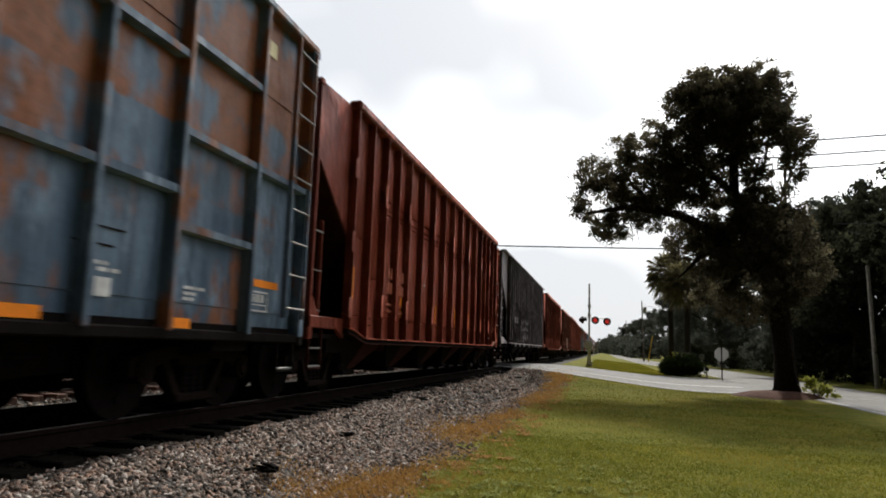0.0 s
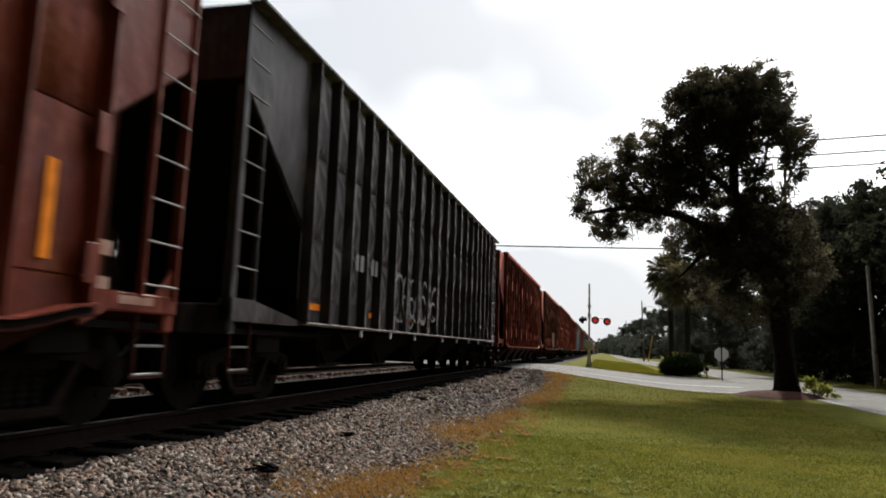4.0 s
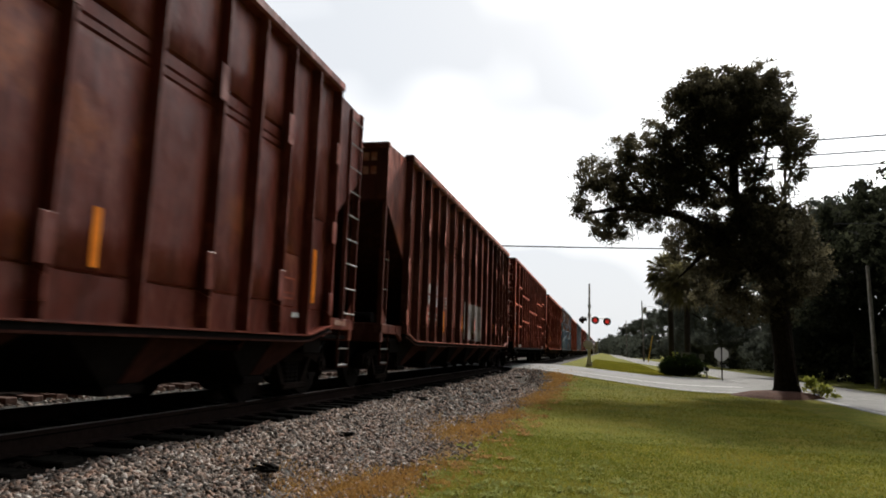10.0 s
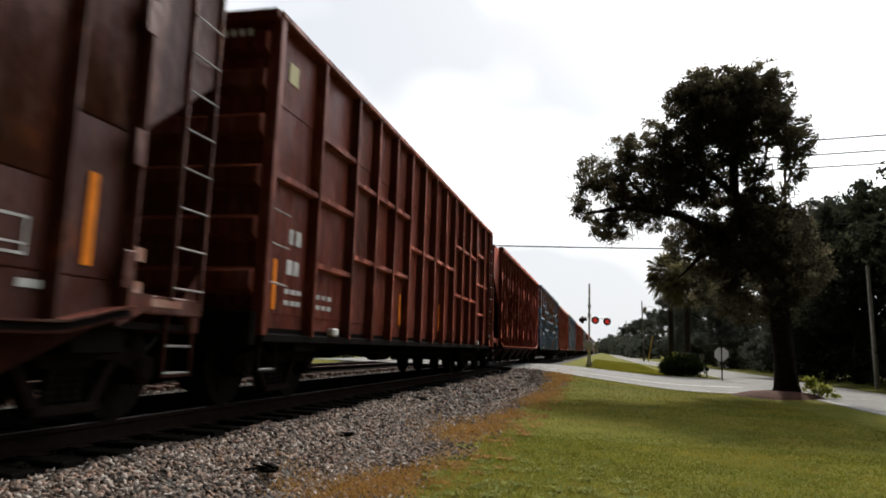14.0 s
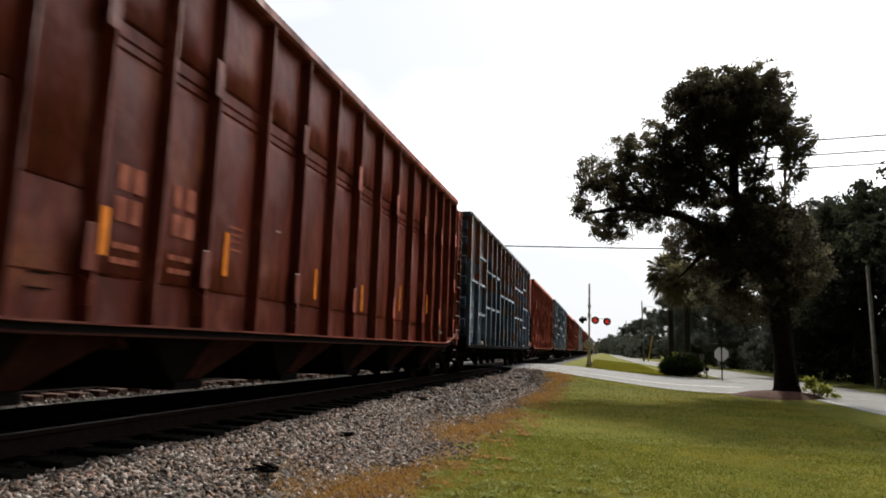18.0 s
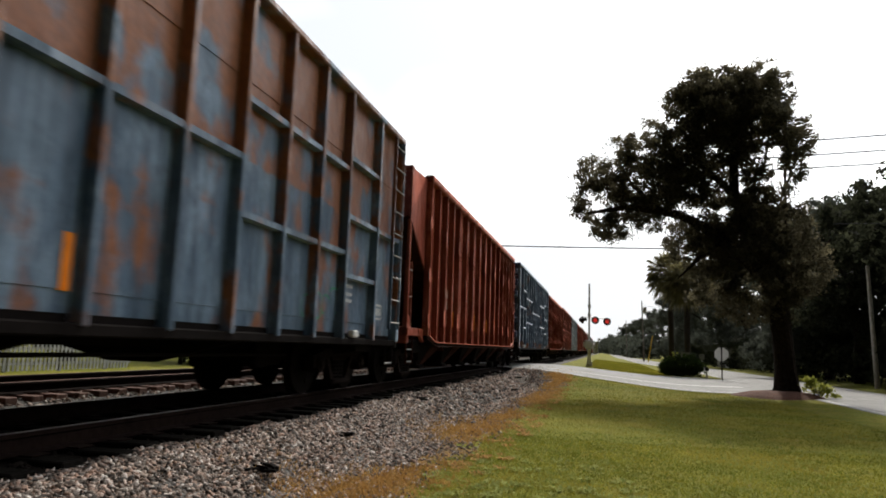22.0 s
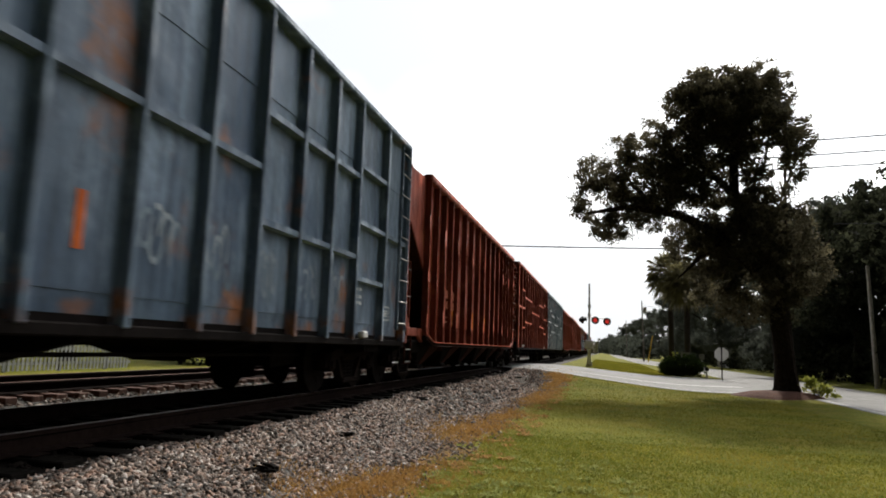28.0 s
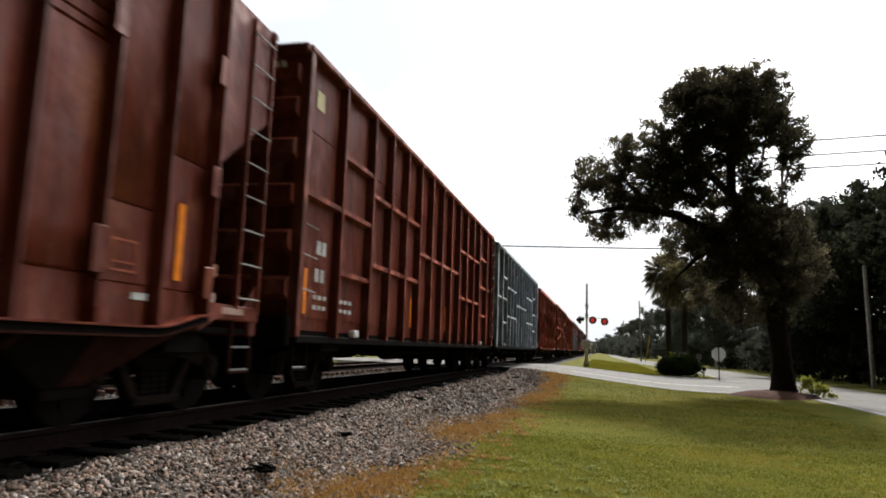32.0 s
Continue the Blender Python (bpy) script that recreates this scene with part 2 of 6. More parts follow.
LENS_DARK = plain("dark_red_lens", (0.12, 0.012, 0.010), 0.25)


def glass_mat():
    k = Nodes("car_glass")
    return k.done((0.02, 0.025, 0.03), 0.05, 0, None, 0, 0.8)


GLASS = glass_mat()


def worn_spray(name, color, under):
    """Old spray paint, worn through to what lies beneath."""
    k = Nodes(name)
    v = k.coord()
    fine = k.noise(v, 9, 5, 0.7)
    col = k.mix(k.ramp(k.noise(v, 2.5, 5, 0.6), (0.38, 0.0), (0.62, 1.0)), under, color)
    col = k.mix(k.ramp(fine, (0.35, 0.45), (0.6, 0.0)), col, under)
    return k.done(col, 0.75, 0, fine, 0.004)


SPRAY_W = worn_spray("worn_white_spray", (0.27, 0.25, 0.255), (0.12, 0.11, 0.115))
ROLL_W = worn_spray("worn_rolled_white", (0.48, 0.45, 0.44), (0.24, 0.20, 0.19))


def stone_mat():
    k = Nodes("ballast_stone")
    v = k.coord(jitter=False)
    r = k.island()
    col = k.ramp(r, (0.0, (0.022, 0.018, 0.015)), (0.30, (0.085, 0.065, 0.052)), (0.55, (0.24, 0.185, 0.150)), (0.78, (0.29, 0.172, 0.122)), (1.0, (0.53, 0.485, 0.435)))
    n = k.noise(v, 60, 4)
    col = k.mix(k.ramp(n, (0.35, 0.4), (0.6, 0.0)), col, (0.05, 0.042, 0.036))
    return k.done(col, 0.85, 0, n, 0.01)


STONE = stone_mat()
# stone under the train, with the shade there put into its colour
STONE_SHADED = plain("shade_blackened_stone", (0.009, 0.007, 0.006), 0.95, 0, 20, 0.5, 0.006, 0.03)


def gravel_bed_mat():
    k = Nodes("ballast_bed")
    v = k.coord(jitter=False)
    t = k.n.new("ShaderNodeTexVoronoi")
    t.inputs["Scale"].default_value = 17
    k.link(v, t.inputs["Vector"])
    g = k.axis(t.outputs["Color"], 0)
    col = k.ramp(g, (0.0, (0.03, 0.026, 0.023)), (0.5, (0.12, 0.107, 0.097)), (1.0, (0.24, 0.215, 0.20)))
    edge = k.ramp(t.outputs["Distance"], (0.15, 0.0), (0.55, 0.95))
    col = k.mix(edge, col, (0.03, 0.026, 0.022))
    col = k.mix(k.ramp(k.noise(v, 0.7, 4), (0.45, 0.0), (0.7, 0.6)), col, (0.06, 0.05, 0.04))
    return k.done(col, 0.9, 0, k.ramp(t.outputs["Distance"], (0.0, 1.0), (0.7, 0.0)), 0.03)


BED = gravel_bed_mat()


def ground_mat():
    """Lawn with worn, dry and bare patches; dry, rusty-coloured grass along the gravel."""
    k = Nodes("ground")
    v = k.coord(jitter=False)
    x, y = k.axis(v, 0), k.axis(v, 1)
    fine = k.noise(v, 55, 5, 0.7)
    mid = k.noise(v, 2.6, 5, 0.6)
    big = k.noise(v, 0.28, 3)
    patch = k.noise(v, 0.9, 5, 0.6)
    tuft = k.noise(v, 9, 5, 0.75)
    green = k.mix(k.ramp(fine, (0.35, 0.0), (0.65, 1.0)), (0.048, 0.056, 0.005), (0.205, 0.200, 0.016))
    green = k.mix(k.ramp(tuft, (0.46, 0.0), (0.58, 0.85)), green, (0.198, 0.190, 0.020))
    green = k.mix(k.ramp(mid, (0.42, 0.0), (0.60, 0.75)), green, (0.095, 0.112, 0.008))
    green = k.mix(k.ramp(patch, (0.45, 0.0), (0.62, 0.5)), green, (0.24, 0.190, 0.022))
    green = k.mix(k.ramp(big, (0.42, 0.0), (0.62, 0.5)), green, (0.150, 0.165, 0.016))
    specks = k.noise(v, 7.0, 2, 0.4)
    green = k.mix(k.ramp(specks, (0.64, 0.0), (0.70, 0.5)), green, (0.12, 0.075, 0.026))
    dry = k.mix(k.ramp(fine, (0.35, 0.0), (0.65, 1.0)), (0.09, 0.05, 0.022), (0.36, 0.19, 0.06))
    dry = k.mix(k.ramp(tuft, (0.44, 0.0), (0.6, 0.75)), dry, (0.12, 0.10, 0.02))
    dirt = k.mix(fine, (0.035, 0.030, 0.024), (0.13, 0.11, 0.09))
    wob = k.math("MULTIPLY", k.math("SUBTRACT", k.noise(v, 0.75, 4, 0.65), 0.5), 2.2)
    wob2 = k.math("MULTIPLY", k.math("SUBTRACT", mid, 0.5), 1.2)
    e = k.math("ADD", k.math("ADD", x, wob), wob2)
    e = k.math("SUBTRACT", e, k.math("MULTIPLY", k.math("MINIMUM", y, 36.0), 0.026))
    e = k.math("ADD", e, k.math("MULTIPLY", k.ramp(k.math("MULTIPLY", y, 0.01), (0.41, 0.0), (0.45, 1.0)), 2.6))
    f = k.math("MULTIPLY", k.math("ADD", e, 5.0), 0.2)          # 0.2 a metre
    tongue = k.ramp(k.noise(v, 0.42, 3, 0.5), (0.44, 0.0), (0.54, 1.0))
    lean = k.mix(tongue, dirt, dry)
    base = k.mix(k.ramp(f, (0.46, 0.0), (0.50, 1.0)), dirt, lean)
    base = k.mix(k.ramp(f, (0.545, 0.0), (0.575, 1.0)), base, k.mix(k.math("MULTIPLY", tongue, 0.5), green, dry))
    base = k.mix(k.ramp(f, (0.575, 0.0), (0.63, 1.0)), base, green)
    far = k.ramp(k.math("MULTIPLY", x, -0.05), (0.58, 0.0), (0.62, 1.0))
    base = k.mix(far, base, green)
    return k.done(base, 0.95, 0, k.mix(0.5, fine, tuft), 0.06, 0.1)


GROUND = ground_mat()


def asphalt_mat():
    k = Nodes("worn_asphalt")
    v = k.coord(jitter=False)
    fine, mid = k.noise(v, 90, 4, 0.7), k.noise(v, 0.8, 5)
    col = k.mix(fine, (0.215, 0.210, 0.203), (0.365, 0.358, 0.348))
    col = k.mix(k.ramp(mid, (0.4, 0.0), (0.7, 0.5)), col, (0.19, 0.185, 0.18))
    t = k.n.new("ShaderNodeTexVoronoi")
    t.feature = "DISTANCE_TO_EDGE"
    t.inputs["Scale"].default_value = 0.45
    k.link(v, t.inputs["Vector"])
    col = k.mix(k.ramp(t.outputs["Distance"], (0.004, 0.6), (0.012, 0.0)), col, (0.05, 0.05, 0.05))
    return k.done(col, 0.9, 0, fine, 0.008, 0.15)


ASPHALT = asphalt_mat()
ROAD_PAINT = plain("worn_white_road_paint", (0.62, 0.61, 0.58), 0.8, 0, 8, 0.25)


# ---- mesh helpers ----
def mesh_of(bm, name, material):
    me = bpy.data.meshes.new(name)
    bm.to_mesh(me)
    bm.free()
    me.materials.append(material)
    return me


def part(name, bm, material, parent=None, label="", at=(0, 0, 0)):
    me = bm if isinstance(bm, bpy.types.Mesh) else mesh_of(bm, name, material)
    ob = new(name, me)
    ob.location = at
    if parent:
        ob.parent = parent
    if label:
        tagged(ob, label)
    return ob


def thing(name, label, category, group="", at=(0, 0, 0), kind=""):
    ob = new(name)
    ob.empty_display_size = 0.3
    ob.location = at
    return tagged(ob, label, category, group, kind)


def box(bm, x0, x1, y0, y1, z0, z1, bevel=0.0):
    r = bmesh.ops.create_cube(bm, size=1, matrix=Matrix.Translation(((x0 + x1) / 2, (y0 + y1) / 2, (z0 + z1) / 2)) @ Matrix.Diagonal((x1 - x0, y1 - y0, z1 - z0, 1)))
    if bevel:
        es = list({e for v in r["verts"] for e in v.link_edges})
        bmesh.ops.bevel(bm, geom=es, offset=bevel, segments=1, affect="EDGES")
    return bm


def rod(bm, a, b, r0, r1=None, seg=8, caps=True):
    a, b = Vector(a), Vector(b)
    d = b - a
    m = Matrix.Translation((a + b) / 2) @ d.to_track_quat("Z", "Y").to_matrix().to_4x4()
    bmesh.ops.create_cone(bm, cap_ends=caps, segments=seg, radius1=r0, radius2=r0 if r1 is None else r1, depth=d.length, matrix=m)
    return bm


def prism(bm, pts, axis, lo, hi):
    """A polygon in the plane across the axis (0, 1 or 2), drawn out from lo to hi."""
    def place(p, h):
        q = list(p)
        q.insert(axis, h)
        return q
    a = [bm.verts.new(place(p, lo)) for p in pts]
    b = [bm.verts.new(place(p, hi)) for p in pts]
    n = len(pts)
    bm.faces.new(a)
    bm.faces.new(b[::-1])
    for i in range(n):
        bm.faces.new((a[i], b[i], b[(i + 1) % n], a[(i + 1) % n]))
    bmesh.ops.recalc_face_normals(bm, faces=bm.faces[:])
    return bm


def ribbon(ys, zs, lo, hi, x0, x1):
    """A bar along y between x0 and x1 whose height follows zs."""
    bm = bmesh.new()
    rings = [[bm.verts.new(p) for p in ((x0, y, z + lo), (x1, y, z + lo), (x1, y, z + hi), (x0, y, z + hi))] for y, z in zip(ys, zs)]
    for a, b in zip(rings, rings[1:]):
        for k in range(4):
            bm.faces.new((a[k], a[(k + 1) % 4], b[(k + 1) % 4], b[k]))
    bm.faces.new(rings[0])
    bm.faces.new(rings[-1])
    bmesh.ops.recalc_face_normals(bm, faces=bm.faces[:])
    return bm


def many(name, verts, faces, material):
    """A joined mesh from arrays: verts (n, 3), faces (m, k)."""
    me = bpy.data.meshes.new(name)
    verts, faces = np.asarray(verts, np.float32), np.asarray(faces, np.int32)
    m, k = faces.shape
    me.vertices.add(len(verts))
    me.vertices.foreach_set("co", verts.ravel())
    me.loops.add(m * k)
    me.loops.foreach_set("vertex_index", faces.ravel())
    me.polygons.add(m)
    me.polygons.foreach_set("loop_start", np.arange(0, m * k, k, dtype=np.int32))
    me.update(calc_edges=True)
    me.materials.append(material)
    return me


rng = np.random.default_rng(7)
TRACK_X, FAR_X = -5.26, -9.83


def smooth(a, b, x):
    t = min(1.0, max(0.0, (x - a) / (b - a)))
    return t * t * (3 - 2 * t)


# the street over the crossing, by its two edges
NEAR_EDGE = [(-14.0, 32.0), (-4.0, 31.0), (-1.0, 28.4), (2.0, 28.0), (4.6, 28.0), (5.6, 28.8), (6.4, 29.2), (6.95, 29.0)]
FAR_EDGE = [(-14.0, 40.5), (-4.0, 41.0), (-0.8, 43.2), (1.0, 45.2), (3.6, 46.4), (5.8, 45.0), (6.3, 43.4), (6.7, 44.5)]


def at_x(edge, x):
    for (xa, ya), (xb, yb) in zip(edge, edge[1:]):
        if x <= xb:
            t = (x - xa) / (xb - xa)
            t = t if t > 0 else 0
            return ya + (yb - ya) * t
    return edge[-1][1]


def street_z(x):
    return -0.03 - 0.57 * smooth(-3.8, 4.0, x)


def ground_z(x, y):
    z = -0.65 + 0.30 * smooth(-2.6, -4.4, x) + 0.03 * math.sin(x * 0.6 + 1) * math.sin(y * 0.35)
    if x < -11:
        z = -0.35 - 0.2 * smooth(-11, -13, x)
    z += (-0.60 - z) * smooth(5.2, 6.8, x)
    if x > 7.3:
        z = -0.63 + 0.06 * smooth(11.0, 13.0, x)
    elif y > 15 and x > -14:
        edge, out = at_x(NEAR_EDGE, x), at_x(FAR_EDGE, x)
        s = street_z(x) - 0.015
        up = smooth(edge - 4.5, edge - 0.2, y)
        z = z * (1 - up) + max(s, z) * up
        past = smooth(out + 0.2, out + 4.0, y)
        far = -0.25 - 0.33 * smooth(-2.0, 4.5, x) if x > -3 else z
        z = z * (1 - past) + min(far, z) * past
        if edge < y < out:
            z -= 0.03
    if -7.6 < x < -2.9 or -12.2 < x < -7.5:
        z = min(z, -0.36)
    return z


# ---- ground, tracks, roads ----
def sheet(name, xs, ys, zf, material, label, category, lift=0.0):
    vs = [(x, y, zf(x, y) + lift) for y in ys for x in xs]
    n = len(xs)
    fs = [(j * n + i, j * n + i + 1, (j + 1) * n + i + 1, (j + 1) * n + i) for j in range(len(ys) - 1) for i in range(n - 1)]
    ob = new(name, many(name, vs, fs, material))
    for p in ob.data.polygons:
        p.use_smooth = True
    return tagged(ob, label, category, kind="structure")


def steps(*runs):
    out = []
    for a, b, d in runs:
        k = max(1, round((b - a) / d))
        out += [a + (b - a) * i / k for i in range(k)]
    return out + [runs[-1][1]]


sheet("ground", steps((-600, -60, 90), (-60, -14, 4), (-14, 12, 0.4), (12, 60, 4), (60, 600, 90)),
      steps((-80, 0, 8), (0, 52, 0.8), (52, 120, 4), (120, 1500, 120)), ground_z, GROUND,
      "mown grass verge with dry rusty patches beside the gravel", "ground")


def bed_z(x):
    if x > -3.95:
        return -0.24 - 0.45 * smooth(-3.95, -2.55, x)
    if x < -11.3:
        return -0.24 - 0.35 * smooth(-11.3, -12.8, x)
    return -0.24 - 0.10 * smooth(1.5, 0.4, abs(x + 7.55))


def bed_top(x, y):
    z = bed_z(x) + 0.015 * math.sin(7 * x + 3 * y)
    if x > -7 and 24 < y < 50:
        near, far = at_x(NEAR_EDGE, x), at_x(FAR_EDGE, x)
        up = smooth(near - 3.0, near - 0.1, y) * smooth(far + 3.0, far + 0.1, y)
        z = z * (1 - up) + max(z, street_z(x) - 0.03 - (0.2 if abs(x - TRACK_X) < 1.4 else 0)) * up
    return z


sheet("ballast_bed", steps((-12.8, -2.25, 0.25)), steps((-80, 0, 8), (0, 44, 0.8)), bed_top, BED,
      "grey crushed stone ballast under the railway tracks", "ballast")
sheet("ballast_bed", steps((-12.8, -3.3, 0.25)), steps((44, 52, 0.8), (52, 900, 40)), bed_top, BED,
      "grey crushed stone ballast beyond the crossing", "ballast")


# dark sheet laid over the bed in place of the shade below the train
sheet("oily_bed", steps((-6.75, -4.0, 0.25)), steps((-80, 0, 8), (0, 28, 0.8)), lambda x, y: bed_top(x, y) + 0.012, STONE_SHADED,
      "ballast between the rails, blackened to carry the train's shade", "ballast")


def scatter_stones(name, x0, x1, y0, y1, count, size, bias, material=STONE, label="loose grey and pinkish crushed stone beside the rails"):
    """Broken stone: squashed, jittered octahedra-like lumps."""
    phi = (1 + 5 ** 0.5) / 2
    ico = np.array([(-1, phi, 0), (1, phi, 0), (-1, -phi, 0), (1, -phi, 0), (0, -1, phi), (0, 1, phi), (0, -1, -phi), (0, 1, -phi), (phi, 0, -1), (phi, 0, 1), (-phi, 0, -1), (-phi, 0, 1)]) / 1.9
    tri = np.array([(0, 11, 5), (0, 5, 1), (0, 1, 7), (0, 7, 10), (0, 10, 11), (1, 5, 9), (5, 11, 4), (11, 10, 2), (10, 7, 6), (7, 1, 8),
                    (3, 9, 4), (3, 4, 2), (3, 2, 6), (3, 6, 8), (3, 8, 9), (4, 9, 5), (2, 4, 11), (6, 2, 10), (8, 6, 7), (9, 8, 1)])
    xs = rng.uniform(x0, x1, count) if x1 < -2.6 else x0 + (x1 - x0) * rng.random(count) ** 2.2
    ys = y0 + (y1 - y0) * rng.random(count) ** bias
    zs = np.array([max(bed_top(x, y), ground_z(x, y) if x > -3 else -1) for x, y in zip(xs, ys)])
    s = size * (0.45 + 0.95 * rng.random((count, 1, 1)) ** 1.6) * rng.uniform(0.55, 1.0, (count, 1, 3)) * np.array((1.55, 1.0, 0.62))
    v = ico[None] * s * rng.uniform(0.62, 1.25, (count, 12, 1))
    a = rng.uniform(0, 6.28, (count, 3)) * np.array((0.12, 0.12, 1.0))
    for k in range(3):
        c, n = np.cos(a[:, k])[:, None], np.sin(a[:, k])[:, None]
        i, j = (k + 1) % 3, (k + 2) % 3
        vi, vj = v[:, :, i].copy(), v[:, :, j].copy()
        v[:, :, i], v[:, :, j] = c * vi - n * vj, n * vi + c * vj
    v += np.stack([xs, ys, zs + size * rng.uniform(-0.1, 0.45, count)], 1)[:, None]
    f = (np.arange(count)[:, None, None] * 12 + tri[None]).reshape(-1, 3)
    ob = new(name, many(name, v.reshape(-1, 3), f, material))
    return tagged(ob, label, "gravel", kind="stuff")


scatter_stones("gravel", -4.06, -2.62, 2.5, 13.0, 30000, 0.029, 1.2)
scatter_stones("gravel", -4.06, -2.35, 13.0, 36.0, 7500, 0.045, 1.5)
scatter_stones("gravel", -4.6, -2.62, 20.0, 30.5, 4500, 0.05, 0.8)
for lo, hi, a, b, n in ((-2.75, -2.15, 3.5, 6.0, 700), (-2.75, -2.30, 8.2, 10.6, 900), (-2.75, -2.10, 15.2, 20.0, 1100), (-2.75, -1.85, 20.0, 28.0, 1500)):
    scatter_stones("gravel", lo, hi, a, b, n, 0.032, 1.0, STONE, "loose crushed stone at the edge of the grass")
scatter_stones("gravel", -9.0, -6.7, 4.0, 32.0, 8000, 0.042, 1.3)
scatter_stones("gravel", -6.6, -4.02, 3.0, 20.0, 5500, 0.036, 1.3, STONE_SHADED, "stone between the rails, blackened to carry the train's shade")


def rail_profile():
    """Half section of a flat-bottomed rail, 171 mm high."""
    h = [(0.070, -0.171), (0.070, -0.160), (0.012, -0.142), (0.009, -0.050), (0.036, -0.036), (0.036, -0.008), (0.028, 0.0)]
    return h + [(-x, z) for x, z in reversed(h)]


def railway(name, cx, label, tie_material, worn):
    t = thing(name, label, "railway track", at=(cx, 0, 0), kind="structure")
    for side in (-0.7535, 0.7535):
        r = part("rail", prism(bmesh.new(), [(x + side, z - 0.004) for x, z in rail_profile()], 1, -80, 900), RUSTY, t, "rusty steel rail")
        part("rail_head", prism(bmesh.new(), [(side - 0.027, -0.003), (side + 0.027, -0.003), (side + 0.024, 0.0), (side - 0.024, 0.0)], 1, -80, 900), RAIL_OLD if worn else RAIL_TOP, r, "dull rusty running surface" if worn else "polished running surface")
    me = None
    k = 0
    y = 0.3
    while y < 70:
        if me is None:
            me = mesh_of(box(bmesh.new(), -1.30, 1.30, -0.115, 0.115, -0.35, -0.178, 0.012), "tie", tie_material)
        o = part("tie", me, None, t, at=(rng.uniform(-0.05, 0.05), y + rng.uniform(-0.03, 0.03), rng.uniform(-0.012, 0.004)))
        o.rotation_euler[2] = rng.uniform(-0.015, 0.015)
        y += 0.5
    bm = bmesh.new()
    y = 70.5
    while y < 240:
        bm_box = [(-1.3, y - 0.115), (1.3, y - 0.115), (1.3, y + 0.115), (-1.3, y + 0.115)]
        bm.faces.new([bm.verts.new((a, b, -0.18)) for a, b in bm_box])
        y += 0.5
    tagged(part("ties_beyond", bm, tie_material, t), kind="stuff")
    pl = mesh_of(box(bmesh.new(), -0.19, 0.19, -0.10, 0.10, -0.178, -0.165, 0.004), "tie_plate", RUSTY)
    for i in range(70):
        for s in (-0.7535, 0.7535):
            part("tie_plate", pl, None, t, at=(s, 0.3 + i * 0.5, 0))
    return t


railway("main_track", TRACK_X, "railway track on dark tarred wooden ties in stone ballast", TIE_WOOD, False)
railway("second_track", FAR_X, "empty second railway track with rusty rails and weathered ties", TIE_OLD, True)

def street_sheet(name, lo, hi, x0, x1, lift, material, label, category, rows=14):
    xs = steps((x0, x1, 0.35))
    vs = []
    for j in range(rows + 1):
        for x in xs:
            a, b = at_x(NEAR_EDGE, x), at_x(FAR_EDGE, x)
            y = a + (b - a) * (lo + (hi - lo) * j / rows)
            vs.append((x, y, max(street_z(x), -0.60) + lift))
    n = len(xs)
    fs = [(j * n + i, j * n + i + 1, (j + 1) * n + i + 1, (j + 1) * n + i) for j in range(rows) for i in range(n - 1)]
    return tagged(new(name, many(name, vs, fs, material)), label, category, kind="structure")


street_sheet("road_street", 0, 1, -14, 7.1, 0.006, ASPHALT, "pale worn asphalt street over the railway crossing", "road")
street_sheet("road_marking", 0.30, 0.325, -2.6, 6.0, 0.012, ROAD_PAINT, "worn white painted road line", "road marking", 1)
street_sheet("road_marking", 0.03, 0.042, -2.6, 5.0, 0.012, ROAD_PAINT, "worn white painted road line", "road marking", 1)


def lane_x(y):
    return 6.9 - 2.8 * smooth(58, 110, y) - 2.4 * smooth(110, 260, y)


vs, fs = [], []
ys = steps((-60, 0, 10), (0, 60, 1.5), (60, 400, 12))
for y in ys:
    for i in range(5):
        x = lane_x(y) + i * 1.12
        vs.append((x, y, -0.585 + 0.02 * (1 - abs(i - 2) / 2)))
for j in range(len(ys) - 1):
    for i in range(4):
        a = j * 5 + i
        fs.append((a, a + 1, a + 6, a + 5))
tagged(new("road_parallel", many("road_parallel", vs, fs, ASPHALT)), "pale grey asphalt road running beside the railway", "road", kind="structure")
vs, fs = [], []
for j, y in enumerate(ys):
    for x in (lane_x(y) + 0.15, lane_x(y) + 0.26):
        vs.append((x, y, -0.577))
for j in range(len(ys) - 1):
    if not 29 < ys[j] < 47:
        fs.append((2 * j, 2 * j + 1, 2 * j + 3, 2 * j + 2))
tagged(new("road_marking", many("road_marking", vs, fs, ROAD_PAINT)), "worn white edge line along the asphalt road", "road marking", kind="structure")


# ---- the train ----
WHEEL_R = 0.457
CARS = []          # (empty, y at the start)
WHEELSETS = []


def wheelset_meshes():
    bm = bmesh.new()
    for s in (-1, 1):
        def disc(r, a, b, r2=None):
            rod(bm, (s * a, 0, 0), (s * b, 0, 0), r, r2, 24)
        disc(WHEEL_R, 0.705, 0.80)
        disc(WHEEL_R + 0.027, 0.675, 0.705)
        disc(0.12, 0.66, 0.86)
        disc(0.075, 0.86, 1.03)
    rod(bm, (-0.7, 0, 0), (0.7, 0, 0), 0.085, None, 12)
    for s in (-1, 1):
        for k in range(4):
            a = math.pi * k / 2
            c = Vector((s * 0.805, 0.27 * math.cos(a), 0.27 * math.sin(a)))
            rod(bm, c - Vector((s * 0.01, 0, 0)), c + Vector((s * 0.012, 0, 0)), 0.05, None, 8)
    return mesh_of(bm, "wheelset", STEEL)


